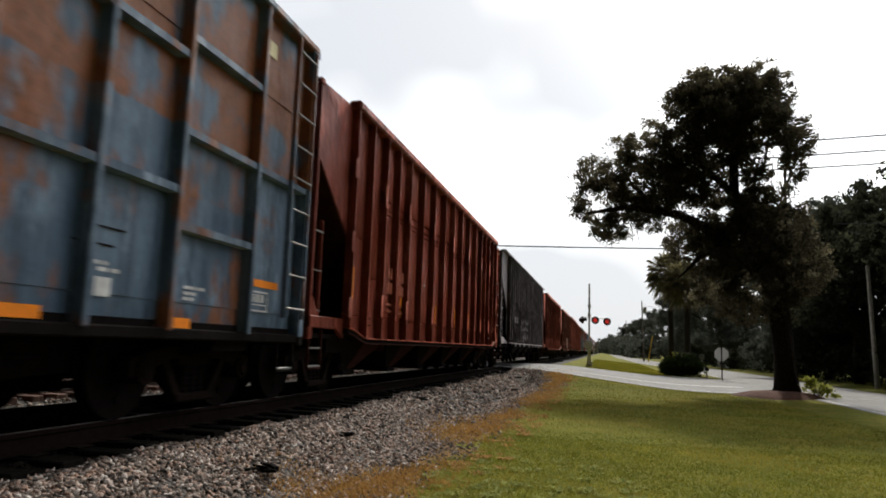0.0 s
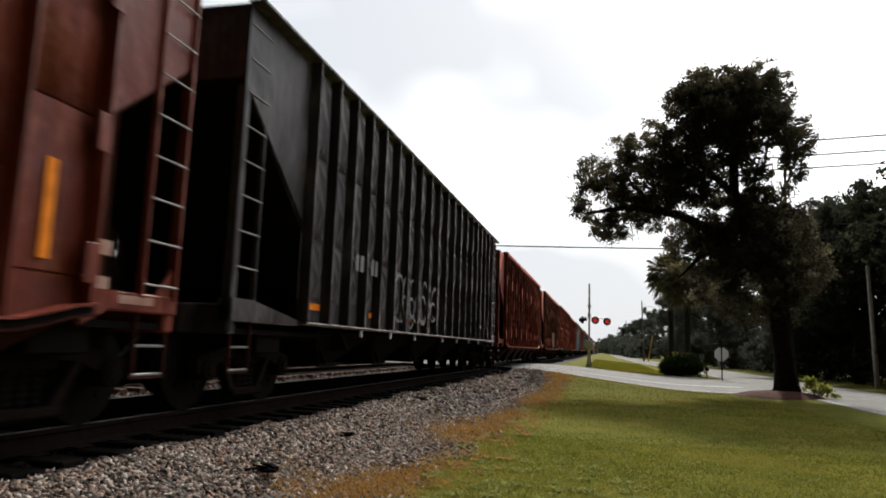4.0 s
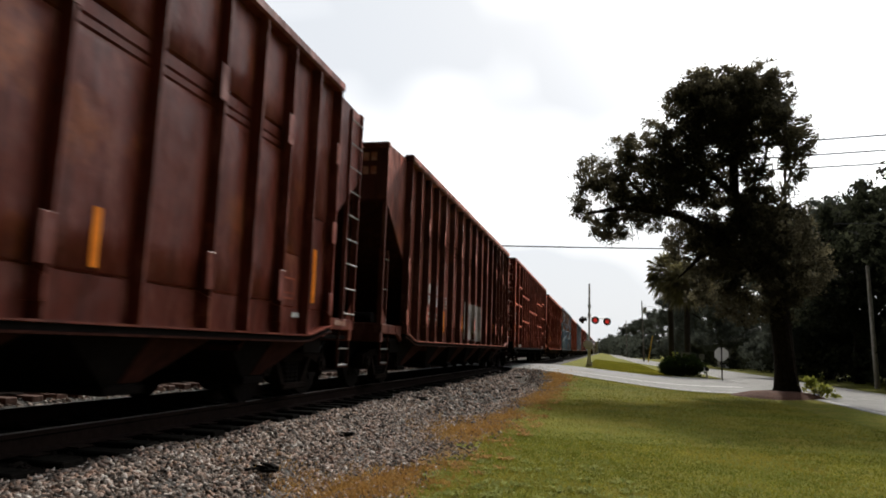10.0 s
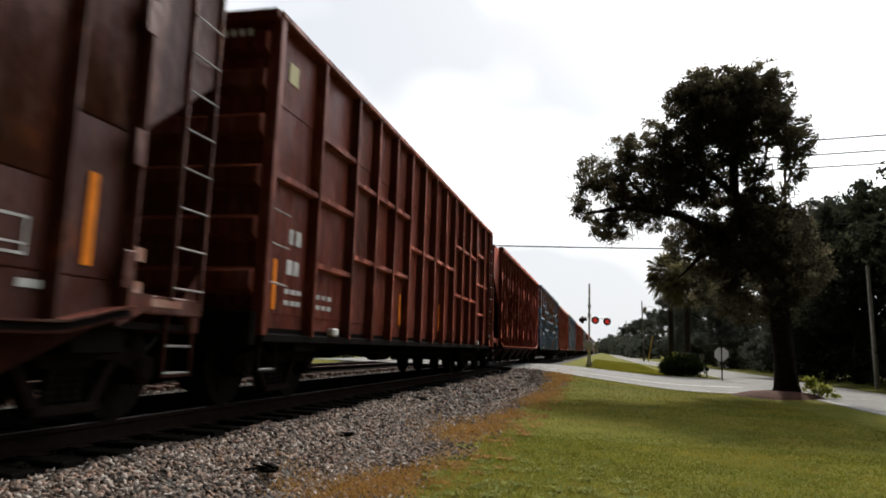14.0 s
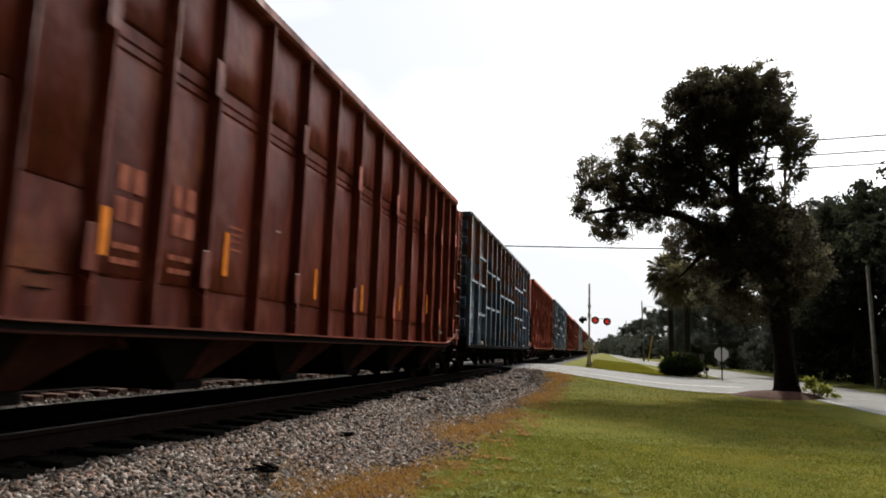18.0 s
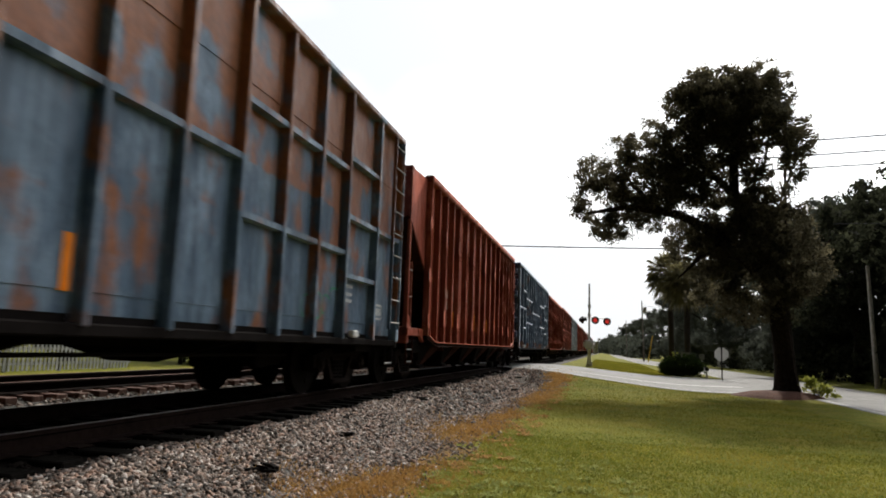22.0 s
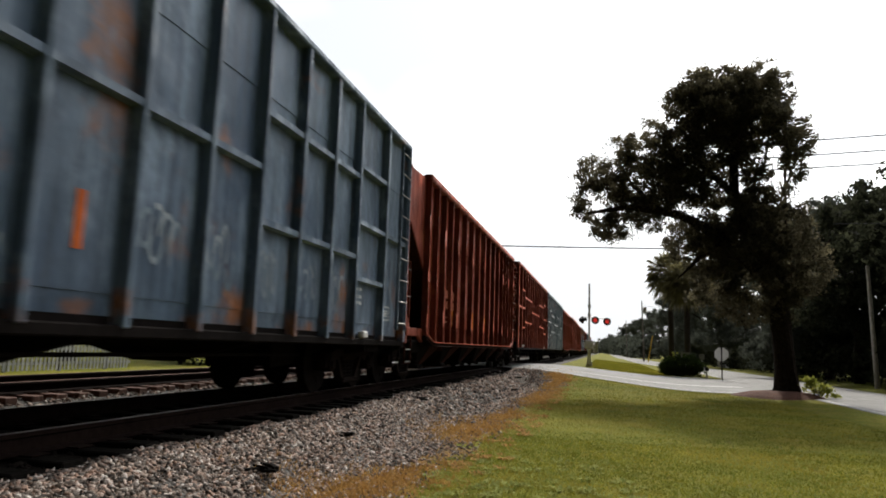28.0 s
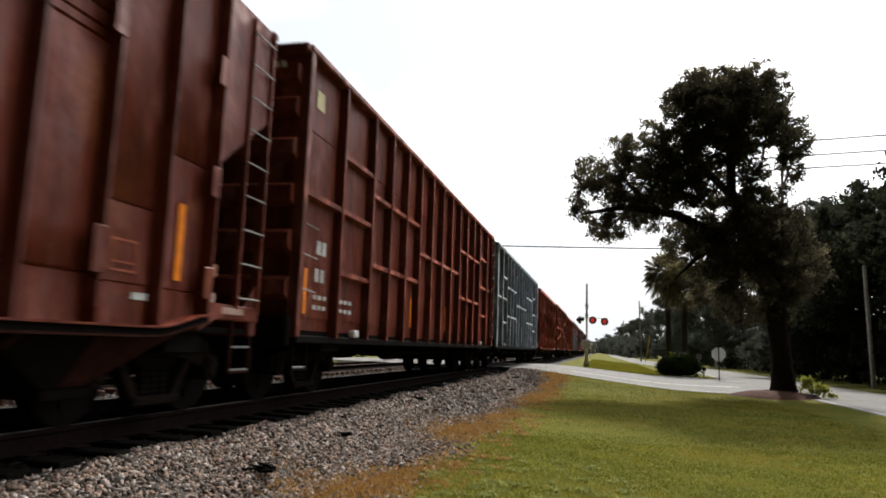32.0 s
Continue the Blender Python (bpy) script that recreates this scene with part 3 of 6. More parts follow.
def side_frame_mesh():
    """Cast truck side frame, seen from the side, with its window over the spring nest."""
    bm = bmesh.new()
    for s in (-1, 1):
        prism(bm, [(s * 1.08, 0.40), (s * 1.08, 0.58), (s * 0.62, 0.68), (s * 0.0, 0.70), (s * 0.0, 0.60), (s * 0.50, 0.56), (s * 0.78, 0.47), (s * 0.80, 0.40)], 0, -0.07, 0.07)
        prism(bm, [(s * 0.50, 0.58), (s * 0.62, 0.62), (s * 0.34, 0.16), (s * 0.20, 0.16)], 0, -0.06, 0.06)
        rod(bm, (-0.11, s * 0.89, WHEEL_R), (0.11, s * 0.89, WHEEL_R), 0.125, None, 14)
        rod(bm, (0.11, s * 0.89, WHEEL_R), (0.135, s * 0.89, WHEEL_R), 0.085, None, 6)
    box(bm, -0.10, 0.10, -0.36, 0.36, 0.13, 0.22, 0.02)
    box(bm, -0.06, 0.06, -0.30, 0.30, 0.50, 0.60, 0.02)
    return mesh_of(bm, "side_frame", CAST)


def spring_mesh():
    bm = bmesh.new()
    rings = []
    for k in range(11):
        r = 0.062 if k % 2 else 0.05
        rings.append([bm.verts.new((r * math.cos(a), r * math.sin(a), 0.22 + 0.028 * k)) for a in [0.628 * q for q in range(10)]])
    for a, b in zip(rings, rings[1:]):
        for q in range(10):
            bm.faces.new((a[q], a[(q + 1) % 10], b[(q + 1) % 10], b[q]))
    return mesh_of(bm, "spring", STEEL)


def bolster_mesh():
    bm = bmesh.new()
    prism(bm, [(-1.0, 0.48), (-0.4, 0.36), (0.4, 0.36), (1.0, 0.48), (1.0, 0.62), (0.35, 0.72), (-0.35, 0.72), (-1.0, 0.62)], 1, -0.18, 0.18)
    return mesh_of(bm, "bolster", STEEL)


M_WHEEL, M_FRAME, M_SPRING, M_BOLSTER = wheelset_meshes(), side_frame_mesh(), spring_mesh(), bolster_mesh()


def truck(car, y):
    t = part("bogie", M_BOLSTER, None, car, "dark cast steel bogie", at=(0, y, 0))
    for s in (-1, 1):
        part("side_frame", M_FRAME, None, t, at=(s * 0.98, 0, 0))
        for dy in (-0.14, 0.0, 0.14):
            part("spring", M_SPRING, None, t, at=(s * 0.98, dy, 0))
    for s in (-0.89, 0.89):
        w = part("wheelset", M_WHEEL, None, t, at=(0, s, WHEEL_R))
        WHEELSETS.append((w, s))


def coupler(car, y, way):
    bm = bmesh.new()
    box(bm, -0.09, 0.09, min(y, y + way * 0.55), max(y, y + way * 0.55), 0.78, 0.96, 0.02)
    box(bm, -0.17, 0.13, min(y + way * 0.5, y + way * 0.72), max(y + way * 0.5, y + way * 0.72), 0.74, 1.02, 0.04)
    part("coupler", bm, STEEL, car)
    h = bmesh.new()
    pts = [Vector((0.35, y, 0.80)), Vector((0.33, y + way * 0.2, 0.62)), Vector((0.28, y + way * 0.38, 0.48)), Vector((0.22, y + way * 0.55, 0.44))]
    for a, b in zip(pts, pts[1:]):
        rod(h, a, b, 0.025, None, 6)
    part("air_hose", h, BLACK, car)


def ladder_parts(car, x, y0, y1, z0, z1, rungs, paint, rails=True):
    """A ladder on the car side, in the plane of x, between y0 and y1."""
    bm = bmesh.new()
    for y in (y0, y1):
        box(bm, x - 0.012, x + 0.05, y - 0.016, y + 0.016, z0, z1, 0.004)
    lad = part("ladder", bm, paint, car)
    for k in range(rungs):
        z = z0 + 0.12 + (z1 - z0 - 0.3) * k / (rungs - 1)
        rb = bmesh.new()
        rod(rb, (x + 0.055, y0, z), (x + 0.055, y1, z), 0.011, None, 6)
        part("rung", rb, BRIGHT, lad, "worn bare steel rung")
    return lad


def plate(car, name, x, y0, y1, z0, z1, material, label="", thick=0.006):
    return part(name, box(bmesh.new(), x, x + thick, y0, y1, z0, z1), material, car, label)


def bars(car, x, y0, z0, cols, height, width, gap, seed, material, label="stencilled lettering as a plain bar"):
    """Unreadable stencilled lettering as small bars."""
    r = random.Random(seed)
    y = y0
    for k in range(cols):
        w = width * r.uniform(0.7, 1.0)
        part("stencil_bar", box(bmesh.new(), x, x + 0.004, y, y + w, z0, z0 + height), material, car, label)
        y += width + gap


SILL, TOP = 0.86, 4.66
HALF = 1.56                      # outer faces of the side posts


def gondola(paint, label, y_start, extras=None):
    """High-sided ribbed wood-chip car, 15.93 m long; the leading end is at y = 0."""
    L = 15.93
    car = thing("gondola_car", label, "freight wagon", "freight train", at=(TRACK_X, y_start, 0))
    posts = [0.0, 1.41, 2.77] + [2.77 + 1.04 * k for k in range(1, 11)] + [14.56, L]
    bars_at = [[2.72], [3.56, 2.72, 1.80], [3.26, 2.09], [3.26, 2.09], [3.26, 2.09], [2.71], [2.71], [2.71], [2.71], [3.38, 2.11], [3.38, 2.11], [3.38, 2.11], [3.58, 2.68, 1.79], [2.68]]
    skin, depth = HALF - 0.14, 0.14
    cache = {}
    for side in (1, -1):
        for i in range(14):
            w = round(posts[i + 1] - posts[i], 3)
            key = ("p", w)
            if key not in cache:
                bm = bmesh.new()
                # sheet with a shallow dished field, seams at two heights
                n, zz = 4, [SILL + 0.02, 1.10, 1.102, 2.6, 3.62, 3.622, TOP - 0.10]
                lap = {SILL + 0.02: 0.012, 1.10: 0.012, 3.62: 0.012}        # each upper sheet laps over the one below
                grid = []
                for z in zz:
                    grid.append([bm.verts.new((0.012 * math.sin(math.pi * a / n) * (1 if SILL + 0.1 < z < TOP - 0.2 else 0) - lap.get(z, 0.0), w * a / n, z)) for a in range(n + 1)])
                for r0, r1 in zip(grid, grid[1:]):
                    for a in range(n):
                        bm.faces.new((r0[a], r0[a + 1], r1[a + 1], r1[a]))
                back = [bm.verts.new((-0.03, w * a, z)) for z in (zz[0], zz[-1]) for a in (0, 1)]
                bm.faces.new((back[0], back[2], back[3], back[1]))
                cache[key] = mesh_of(bm, "side_panel", paint)
            o = part("side_panel", cache[key], None, car, at=(side * skin, posts[i] if side > 0 else posts[i + 1], 0))
            if side < 0:
                o.rotation_euler[2] = math.pi
            for z in bars_at[i]:
                key = ("b", w)
                if key not in cache:
                    cache[key] = mesh_of(prism(bmesh.new(), [(0.0, -0.045), (depth * 0.85, -0.04), (depth * 0.85, 0.03), (0.0, 0.03)], 1, 0.04, w - 0.04), "stiffener", paint)
                # the prism runs along y; x outwards
                o = part("stiffener", cache[key], None, car, at=(side * skin, posts[i] if side > 0 else posts[i + 1], z))
                if side < 0:
                    o.rotation_euler[2] = math.pi
        for i, y in enumerate(posts):
            key = "c" if i in (0, 14) else "r"
            if key not in cache:
                bm = bmesh.new()
                hw = 0.065 if key == "c" else 0.034
                box(bm, -0.01, depth, -hw, hw, SILL - 0.02, TOP - 0.06, 0.012)
                cache[key] = mesh_of(bm, "side_post", paint)
            yy = min(max(y, 0.07), L - 0.07)
            o = part("side_post", cache[key], None, car, at=(side * skin, yy, 0))
            if side < 0:
                o.rotation_euler[2] = math.pi
        s0, s1 = sorted((side * (HALF - 0.16), side * (HALF + 0.012)))
        part("top_chord", box(bmesh.new(), s0, s1, 0, L, TOP - 0.10, TOP, 0.02), paint, car)
        s0, s1 = sorted((side * (HALF - 0.20), side * (HALF - 0.03)))
        part("side_sill", box(bmesh.new(), s0, s1, 0.1, L - 0.1, SILL - 0.10, SILL + 0.005, 0.015), STEEL, car, "dirty sill, darkened with under-car shade")
    for y, way in ((0.0, -1), (L, 1)):
        a, b = (0.03, 0.09) if way < 0 else (L - 0.09, L - 0.03)
        ends = BLUE_E if paint in (BLUE_R, BLUE_C, BLUE_G) else paint
        part("end_sheet", box(bmesh.new(), -1.44, 1.44, a, b, SILL - 0.05, TOP - 0.05), ends, car)
        for k, z in enumerate((1.45, 2.05, 2.65, 3.25, 3.80, 4.25)):
            lo, hi = sorted((y + way * -0.03, y + way * 0.12))
            part("end_beam", prism(bmesh.new(), [(lo if way > 0 else hi, z - 0.16), (hi if way > 0 else lo, z - 0.09), (hi if way > 0 else lo, z + 0.09), (lo if way > 0 else hi, z + 0.16)], 0, -1.43, 1.43), ends, car)
        lo, hi = sorted((y, y + way * 0.14))
        part("end_sill", box(bmesh.new(), -1.5, 1.5, lo, hi, 0.72, 1.10, 0.02), STEEL, car)
        part("top_beam", box(bmesh.new(), -1.54, 1.54, min(y - way * 0.02, y + way * 0.1), max(y - way * 0.02, y + way * 0.1), TOP - 0.13, TOP - 0.006, 0.02), ends, car)
        coupler(car, y + way * 0.1, way)
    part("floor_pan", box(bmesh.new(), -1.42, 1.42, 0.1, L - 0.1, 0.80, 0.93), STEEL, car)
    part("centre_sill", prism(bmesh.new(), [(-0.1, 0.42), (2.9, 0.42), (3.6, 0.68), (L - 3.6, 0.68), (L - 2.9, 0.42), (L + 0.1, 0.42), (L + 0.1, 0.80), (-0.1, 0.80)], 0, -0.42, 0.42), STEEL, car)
    load = bmesh.new()
    n = 26
    rows = [[load.verts.new((-1.38 + 2.76 * i / 6, 0.15 + (L - 0.3) * j / n, TOP - 0.45 + 0.14 * noise.noise((i * 0.7, j * 0.6, y_start)))) for i in range(7)] for j in range(n + 1)]
    for r0, r1 in zip(rows, rows[1:]):
        for i in range(6):
            load.faces.new((r0[i], r0[i + 1], r1[i + 1], r1[i]))
    part("load_floor", load, RUSTY, car)
    for y in (5.2, 7.9, 10.6):
        part("cross_beam", prism(bmesh.new(), [(-1.5, 0.80), (-0.3, 0.50), (0.3, 0.50), (1.5, 0.80)], 1, y - 0.06, y + 0.06), STEEL, car)
    cyl = bmesh.new()
    rod(cyl, (0.75, 6.2, 0.62), (0.75, 7.0, 0.62), 0.16, None, 14)
    part("air_reservoir", cyl, STEEL, car)
    for y in (1.5, L - 1.5):
        part("body_bolster", prism(bmesh.new(), [(-1.42, 0.66), (-0.5, 0.52), (0.5, 0.52), (1.42, 0.66), (1.42, 0.82), (-1.42, 0.82)], 1, y - 0.34, y + 0.34), STEEL, car)
    for a, b in ((2.7, 3.6), (L - 3.6, L - 2.7)):
        part("brake_rigging", prism(bmesh.new(), [(a, 0.40), (b, 0.46), (b, 0.82), (a, 0.82)], 0, 0.55, 0.63), STEEL, car)
    pipe = bmesh.new()
    rod(pipe, (1.05, 3.6, 0.63), (1.05, L - 3.6, 0.60), 0.02, None, 6)
    part("brake_pipe", pipe, STEEL, car)
    truck(car, 1.5)
    truck(car, L - 1.5)
    for y0, y1 in ((L - 0.60, L - 0.10),):
        ladder_parts(car, HALF - 0.02, y0, y1, 1.05, TOP - 0.12, 9, paint)
    # grab irons and the stirrup step at the leading corner
    for z in (1.45, 1.9, 2.3):
        g = bmesh.new()
        rod(g, (HALF - 0.02, 0.12, z), (HALF - 0.02, 0.58, z - 0.02), 0.011, None, 6)
        part("grab_iron", g, BRIGHT, car)
    for y in (0.1, L - 0.55):
        st = bmesh.new()
        prism(st, [(y - 0.012, 0.42), (y + 0.432, 0.42), (y + 0.432, 0.86), (y + 0.408, 0.86), (y + 0.408, 0.444), (y + 0.012, 0.444), (y + 0.012, 0.86), (y - 0.012, 0.86)], 0, HALF - 0.10, HALF - 0.06)
        step = part("step", st, STEEL, car)
        part("tread", rod(bmesh.new(), (HALF - 0.08, y, 0.456), (HALF - 0.08, y + 0.42, 0.456), 0.013, None, 6), BRIGHT, step)
    plate(car, "yellow_card", skin + 0.012, 0.52, 0.78, 3.98, 4.24, YELLOW_P, "small pale yellow card on the side")
    if extras:
        extras(car, skin, L)
    CARS.append((car, y_start))
    return car


def hopper_ribs():
    """Rib stations of the hopper: four close bays at each end, eight wider ones between."""
    at = [1.22 + 0.765 * k for k in range(5)]
    at += [at[-1] + 1.024 * k for k in range(1, 9)]
    return at + [at[-1] + 0.765 * k for k in range(1, 5)]


def hopper(paint, label, y_start, extras=None):
    """Open-top wood-chip hopper, 16.65 m long, with deep side ribs and sloping end sheets."""
    L, K0 = 16.75, 1.22
    K1 = L - K0
    car = thing("hopper_car", label, "freight wagon", "freight train", at=(TRACK_X, y_start, 0))
    skin = HALF - 0.145
    ribs_at = hopper_ribs()
    top = 4.50

    def foot(y):
        """The sill rises towards both ends, over the first bay."""
        y = min(y, L - y)
        return SILL + 0.15 * smooth(K0 + 0.80, K0 - 0.1, y)

    def bay_mesh(i):
        """Sheet of one bay. End bays are flat with one seam; the others have two pressed fields with sloping heads and twin creases between."""
        w = ribs_at[i + 1] - ribs_at[i]
        bm = bmesh.new()
        if i in (0, 1, 14, 15):
            q = 2.45 if i in (0, 15) else 1.87
            prof = [(SILL, 0.0), (1.20, 0.0), (1.21, -0.016), (1.222, 0.006), (q - 0.012, 0.014), (q, -0.022), (q + 0.012, 0.012), (3.5, 0.016), (top - 0.1, 0.0)]
        else:
            prof = [(SILL, 0.0), (1.235, 0.004), (1.25, -0.022), (1.266, 0.034), (1.6, 0.040), (2.2, 0.043), (2.74, 0.040), (2.88, 0.026), (3.02, 0.006), (3.09, 0.0), (3.105, -0.024), (3.12, 0.0), (3.185, 0.0), (3.20, -0.024), (3.215, 0.0), (3.33, 0.002), (3.345, -0.022), (3.36, 0.030), (3.7, 0.038), (4.05, 0.034), (4.20, 0.016), (4.30, 0.0), (top - 0.1, 0.0)]
        cols = [0.0, 0.05, 0.12, 0.22, 0.33, w / 2, w - 0.33, w - 0.22, w - 0.12, w - 0.05, w]
        inset = [0, 0, 0.28, 0.70, 0.95, 1, 0.95, 0.70, 0.28, 0, 0]
        grid = [[bm.verts.new((x if x < 0 else x * inset[c], y, z if z > SILL + 0.01 else foot(ribs_at[i] + y))) for c, y in enumerate(cols)] for z, x in prof]
        for (z, x), r0, r1 in zip(prof, grid, grid[1:]):
            for c in range(len(cols) - 1):
                bm.faces.new((r0[c], r0[c + 1], r1[c + 1], r1[c])).smooth = x > 0.001 and z > 1.26
        return mesh_of(bm, "side_panel", paint)

    bays = {}
    for i in range(16):
        key = i if i in (0, 1, 14, 15) else ("narrow" if i in (2, 3, 12, 13) else "wide")
        bays[i] = bays.get(key) or bay_mesh(i)
        bays[key] = bays[i]
    ribs = []
    for kind in range(3):
        bm = bmesh.new()
        # a deep thin web; every second rib has short face plates
        box(bm, -0.01, 0.135, -0.016, 0.016, SILL + (0.12 if kind == 2 else -0.005), top - 0.06, 0.005)
        if kind:
            for z0, z1 in (((1.16, 1.46), (2.16, 2.46), (3.30, 3.60)) if kind == 2 else ((1.25, 1.61), (3.14, 3.51))):
                box(bm, 0.131, 0.147, -0.125, 0.012, z0, z1, 0.004)
            prism(bm, [(-0.01, SILL + 0.14), (0.14, SILL + 0.14), (0.14, 1.17), (-0.01, 1.24)], 1, -0.035, -0.014)
        ribs.append(mesh_of(bm, "side_rib", paint))
    for side in (1, -1):
        for i in range(16):
            o = part("side_panel", bays[i if side > 0 else 15 - i], None, car, at=(side * skin, ribs_at[i] if side > 0 else ribs_at[i + 1], 0))
            if side < 0:
                o.rotation_euler[2] = math.pi
        for i in range(17):
            o = part("side_rib", ribs[2 if i in (0, 16) else 1 - i % 2], None, car, at=(side * skin, ribs_at[i], 0))
            if side < 0:
                o.rotation_euler[2] = math.pi
        s0, s1 = sorted((side * (skin - 0.05), side * (HALF + 0.015)))
        part("top_chord", box(bmesh.new(), s0, s1, K0 - 0.06, K1 + 0.06, top - 0.10, top + 0.05, 0.03), paint, car)
        run = [K0 - 0.05 + (K1 - K0 + 0.1) * q / 60 for q in range(61)]

        part("side_sill", ribbon(run, [foot(y) for y in run], -0.004, 0.014, *sorted((side * (skin - 0.10), side * (HALF + 0.01)))), paint, car)
        part("sill_flange", ribbon(run, [foot(y) for y in run], -0.085, -0.065, *sorted((side * (HALF - 0.03), side * (HALF - 0.005)))), SHADE_BROWN, car)
        part("lower_sill", ribbon(run, [foot(y) for y in run], -0.09, -0.006, *sorted((side * (skin - 0.10), side * (HALF - 0.03)))), STEEL, car)
        for y, way in ((0.0, 1), (L, -1)):
            # plain end panel over the open triangle
            k = y + way * K0
            pts = [(y, 3.36), (k, 2.42), (k, 4.46), (y, 4.42)]
            e0, e1 = sorted((side * (skin - 0.02), side * skin))
            part("end_panel", prism(bmesh.new(), pts, 0, e0, e1), paint, car)
            post = bmesh.new()
            a, b = sorted((y, y + way * 0.065))
            box(post, min(side * (skin - 0.07), side * skin), max(side * (skin - 0.07), side * skin), a, b, 1.0, 3.42, 0.01)
            prism(post, [(y, 1.1), (y + way * 0.34, 1.1), (y + way * 0.08, 1.40), (y, 1.40)], 0, min(side * (skin - 0.015), side * skin), max(side * (skin - 0.015), side * skin))
            part("corner_post", post, paint, car)
            part("sill_gusset", prism(bmesh.new(), [(k, SILL - 0.01), (k, 1.14), (k - way * 0.42, 1.14), (k - way * 0.42, 1.03)], 0, *sorted((side * (skin - 0.03), side * (skin + 0.03)))), paint, car)
            a, b = sorted((y, k))
            part("end_side_sill", box(bmesh.new(), min(side * (skin - 0.14), side * (skin + 0.02)), max(side * (skin - 0.14), side * (skin + 0.02)), a, b, 0.98, 1.14, 0.012), paint, car)
    for y, way in ((0.0, 1), (L, -1)):
        lo, hi = sorted((y, y + way * 0.03))
        part("end_sheet", box(bmesh.new(), -skin, skin, lo, hi, 3.36, 4.40), paint, car)
        part("end_cap", box(bmesh.new(), -skin - 0.02, skin + 0.02, min(y - way * 0.05, y + way * 0.08), max(y - way * 0.05, y + way * 0.08), 4.36, 4.46, 0.02), paint, car)
        part("slope_sheet", prism(bmesh.new(), [(y, 3.40), (y + way * 3.4, 0.72), (y + way * 3.4, 0.66), (y, 3.34)], 0, -skin + 0.02, skin - 0.02), SHADE_BROWN, car, "sloping end sheet, shade of the open end in its dark colour")
        part("end_sill", box(bmesh.new(), -skin, skin, min(y, y + way * 0.14), max(y, y + way * 0.14), 0.82, 1.16, 0.02), paint, car)
        part("draft_sill", box(bmesh.new(), -0.36, 0.36, min(y - way * 0.08, y + way * 3.6), max(y - way * 0.08, y + way * 3.6), 0.42, 0.98), STEEL, car)
        part("end_platform", box(bmesh.new(), -skin + 0.05, skin - 0.05, *sorted((y + way * 0.1, y + way * 2.6)), 0.84, 0.90), STEEL, car)
        part("body_bolster", prism(bmesh.new(), [(-1.3, 0.64), (-0.4, 0.52), (0.4, 0.52), (1.3, 0.64), (1.3, 0.85), (-1.3, 0.85)], 1, y + way * 1.22 - 0.3, y + way * 1.22 + 0.3), STEEL, car)
        for x in (-0.62, 0.62):
            part("end_strut", prism(bmesh.new(), [(y + way * 0.05, 1.1), (y + way * 0.17, 1.1), (y + way * 0.17, 3.32), (y + way * 0.05, 3.38)], 0, x - 0.05, x + 0.05), SHADE_BROWN, car)
        coupler(car, y + way * 0.02, -way)
        truck(car, y + way * 1.22)
        bx = bmesh.new()
        rod(bx, (0.35, y + way * 0.75, 1.25), (1.0, y + way * 0.75, 1.25), 0.13, None, 14)
        part("brake_cylinder", bx, STEEL, car)
    # ladders in the open ends
    ladder_parts(car, skin - 0.10, 0.05, 0.42, 1.1, 2.5, 3, paint)
    ladder_parts(car, skin - 0.01, L - 0.52, L - 0.06, 1.1, 4.40, 9, paint)
    ladder_parts(car, -skin - 0.03, 0.06, 0.52, 1.1, 4.40, 9, paint)
    for y in (0.08, L - 0.50):
        st = bmesh.new()
        prism(st, [(y - 0.012, 0.42), (y + 0.432, 0.42), (y + 0.432, 0.99), (y + 0.408, 0.99), (y + 0.408, 0.444), (y + 0.012, 0.444), (y + 0.012, 0.99), (y - 0.012, 0.99)], 0, skin - 0.05, skin - 0.01)
        step = part("step", st, SHADE_BROWN, car)
        for zz in (0.456, 0.70):
            part("tread", rod(bmesh.new(), (skin - 0.03, y, zz), (skin - 0.03, y + 0.42, zz), 0.013, None, 6), BRIGHT, step)
    # discharge chutes between the bogies
    span = 2.37
    for i in range(6):
        yc = L / 2 + span * (i - 2.5)
        bm = bmesh.new()
        tp, bt = span / 2 - 0.03, 0.22
        vs4 = [bm.verts.new(p) for p in ((-1.36, yc - tp, 0.86), (1.36, yc - tp, 0.86), (1.36, yc + tp, 0.86), (-1.36, yc + tp, 0.86), (-1.05, yc - bt, 0.34), (1.05, yc - bt, 0.34), (1.05, yc + bt, 0.34), (-1.05, yc + bt, 0.34))]
        for f in ((3, 2, 1, 0), (4, 5, 6, 7), (0, 1, 5, 4), (1, 2, 6, 5), (2, 3, 7, 6), (3, 0, 4, 7)):
            bm.faces.new([vs4[q] for q in f])
        ch = part("discharge_chute", bm, STEEL, car, "sloping discharge chute, under-car shade in its dark colour")
        for side in (1, -1):
            # redder plate marks the lit half; the near-black body carries the shade
            fin = bmesh.new()
            pts = [(1.362, yc + 0.0, 0.85), (1.362, yc + tp - 0.06, 0.85), (1.058, yc + bt, 0.36), (1.058, yc - 0.06, 0.36)]
            near = [fin.verts.new((side * (x + 0.012), y, z)) for x, y, z in pts]
            back = [fin.verts.new((side * x, y, z)) for x, y, z in pts]
            fin.faces.new(near)
            fin.faces.new(back[::-1])
            for q in range(4):
                fin.faces.new((near[q], near[(q + 1) % 4], back[(q + 1) % 4], back[q]))
            bmesh.ops.recalc_face_normals(fin, faces=fin.faces[:])
            part("chute_side", fin, SHADE_BROWN, ch, "dull red side plate over the lit half of the chute")
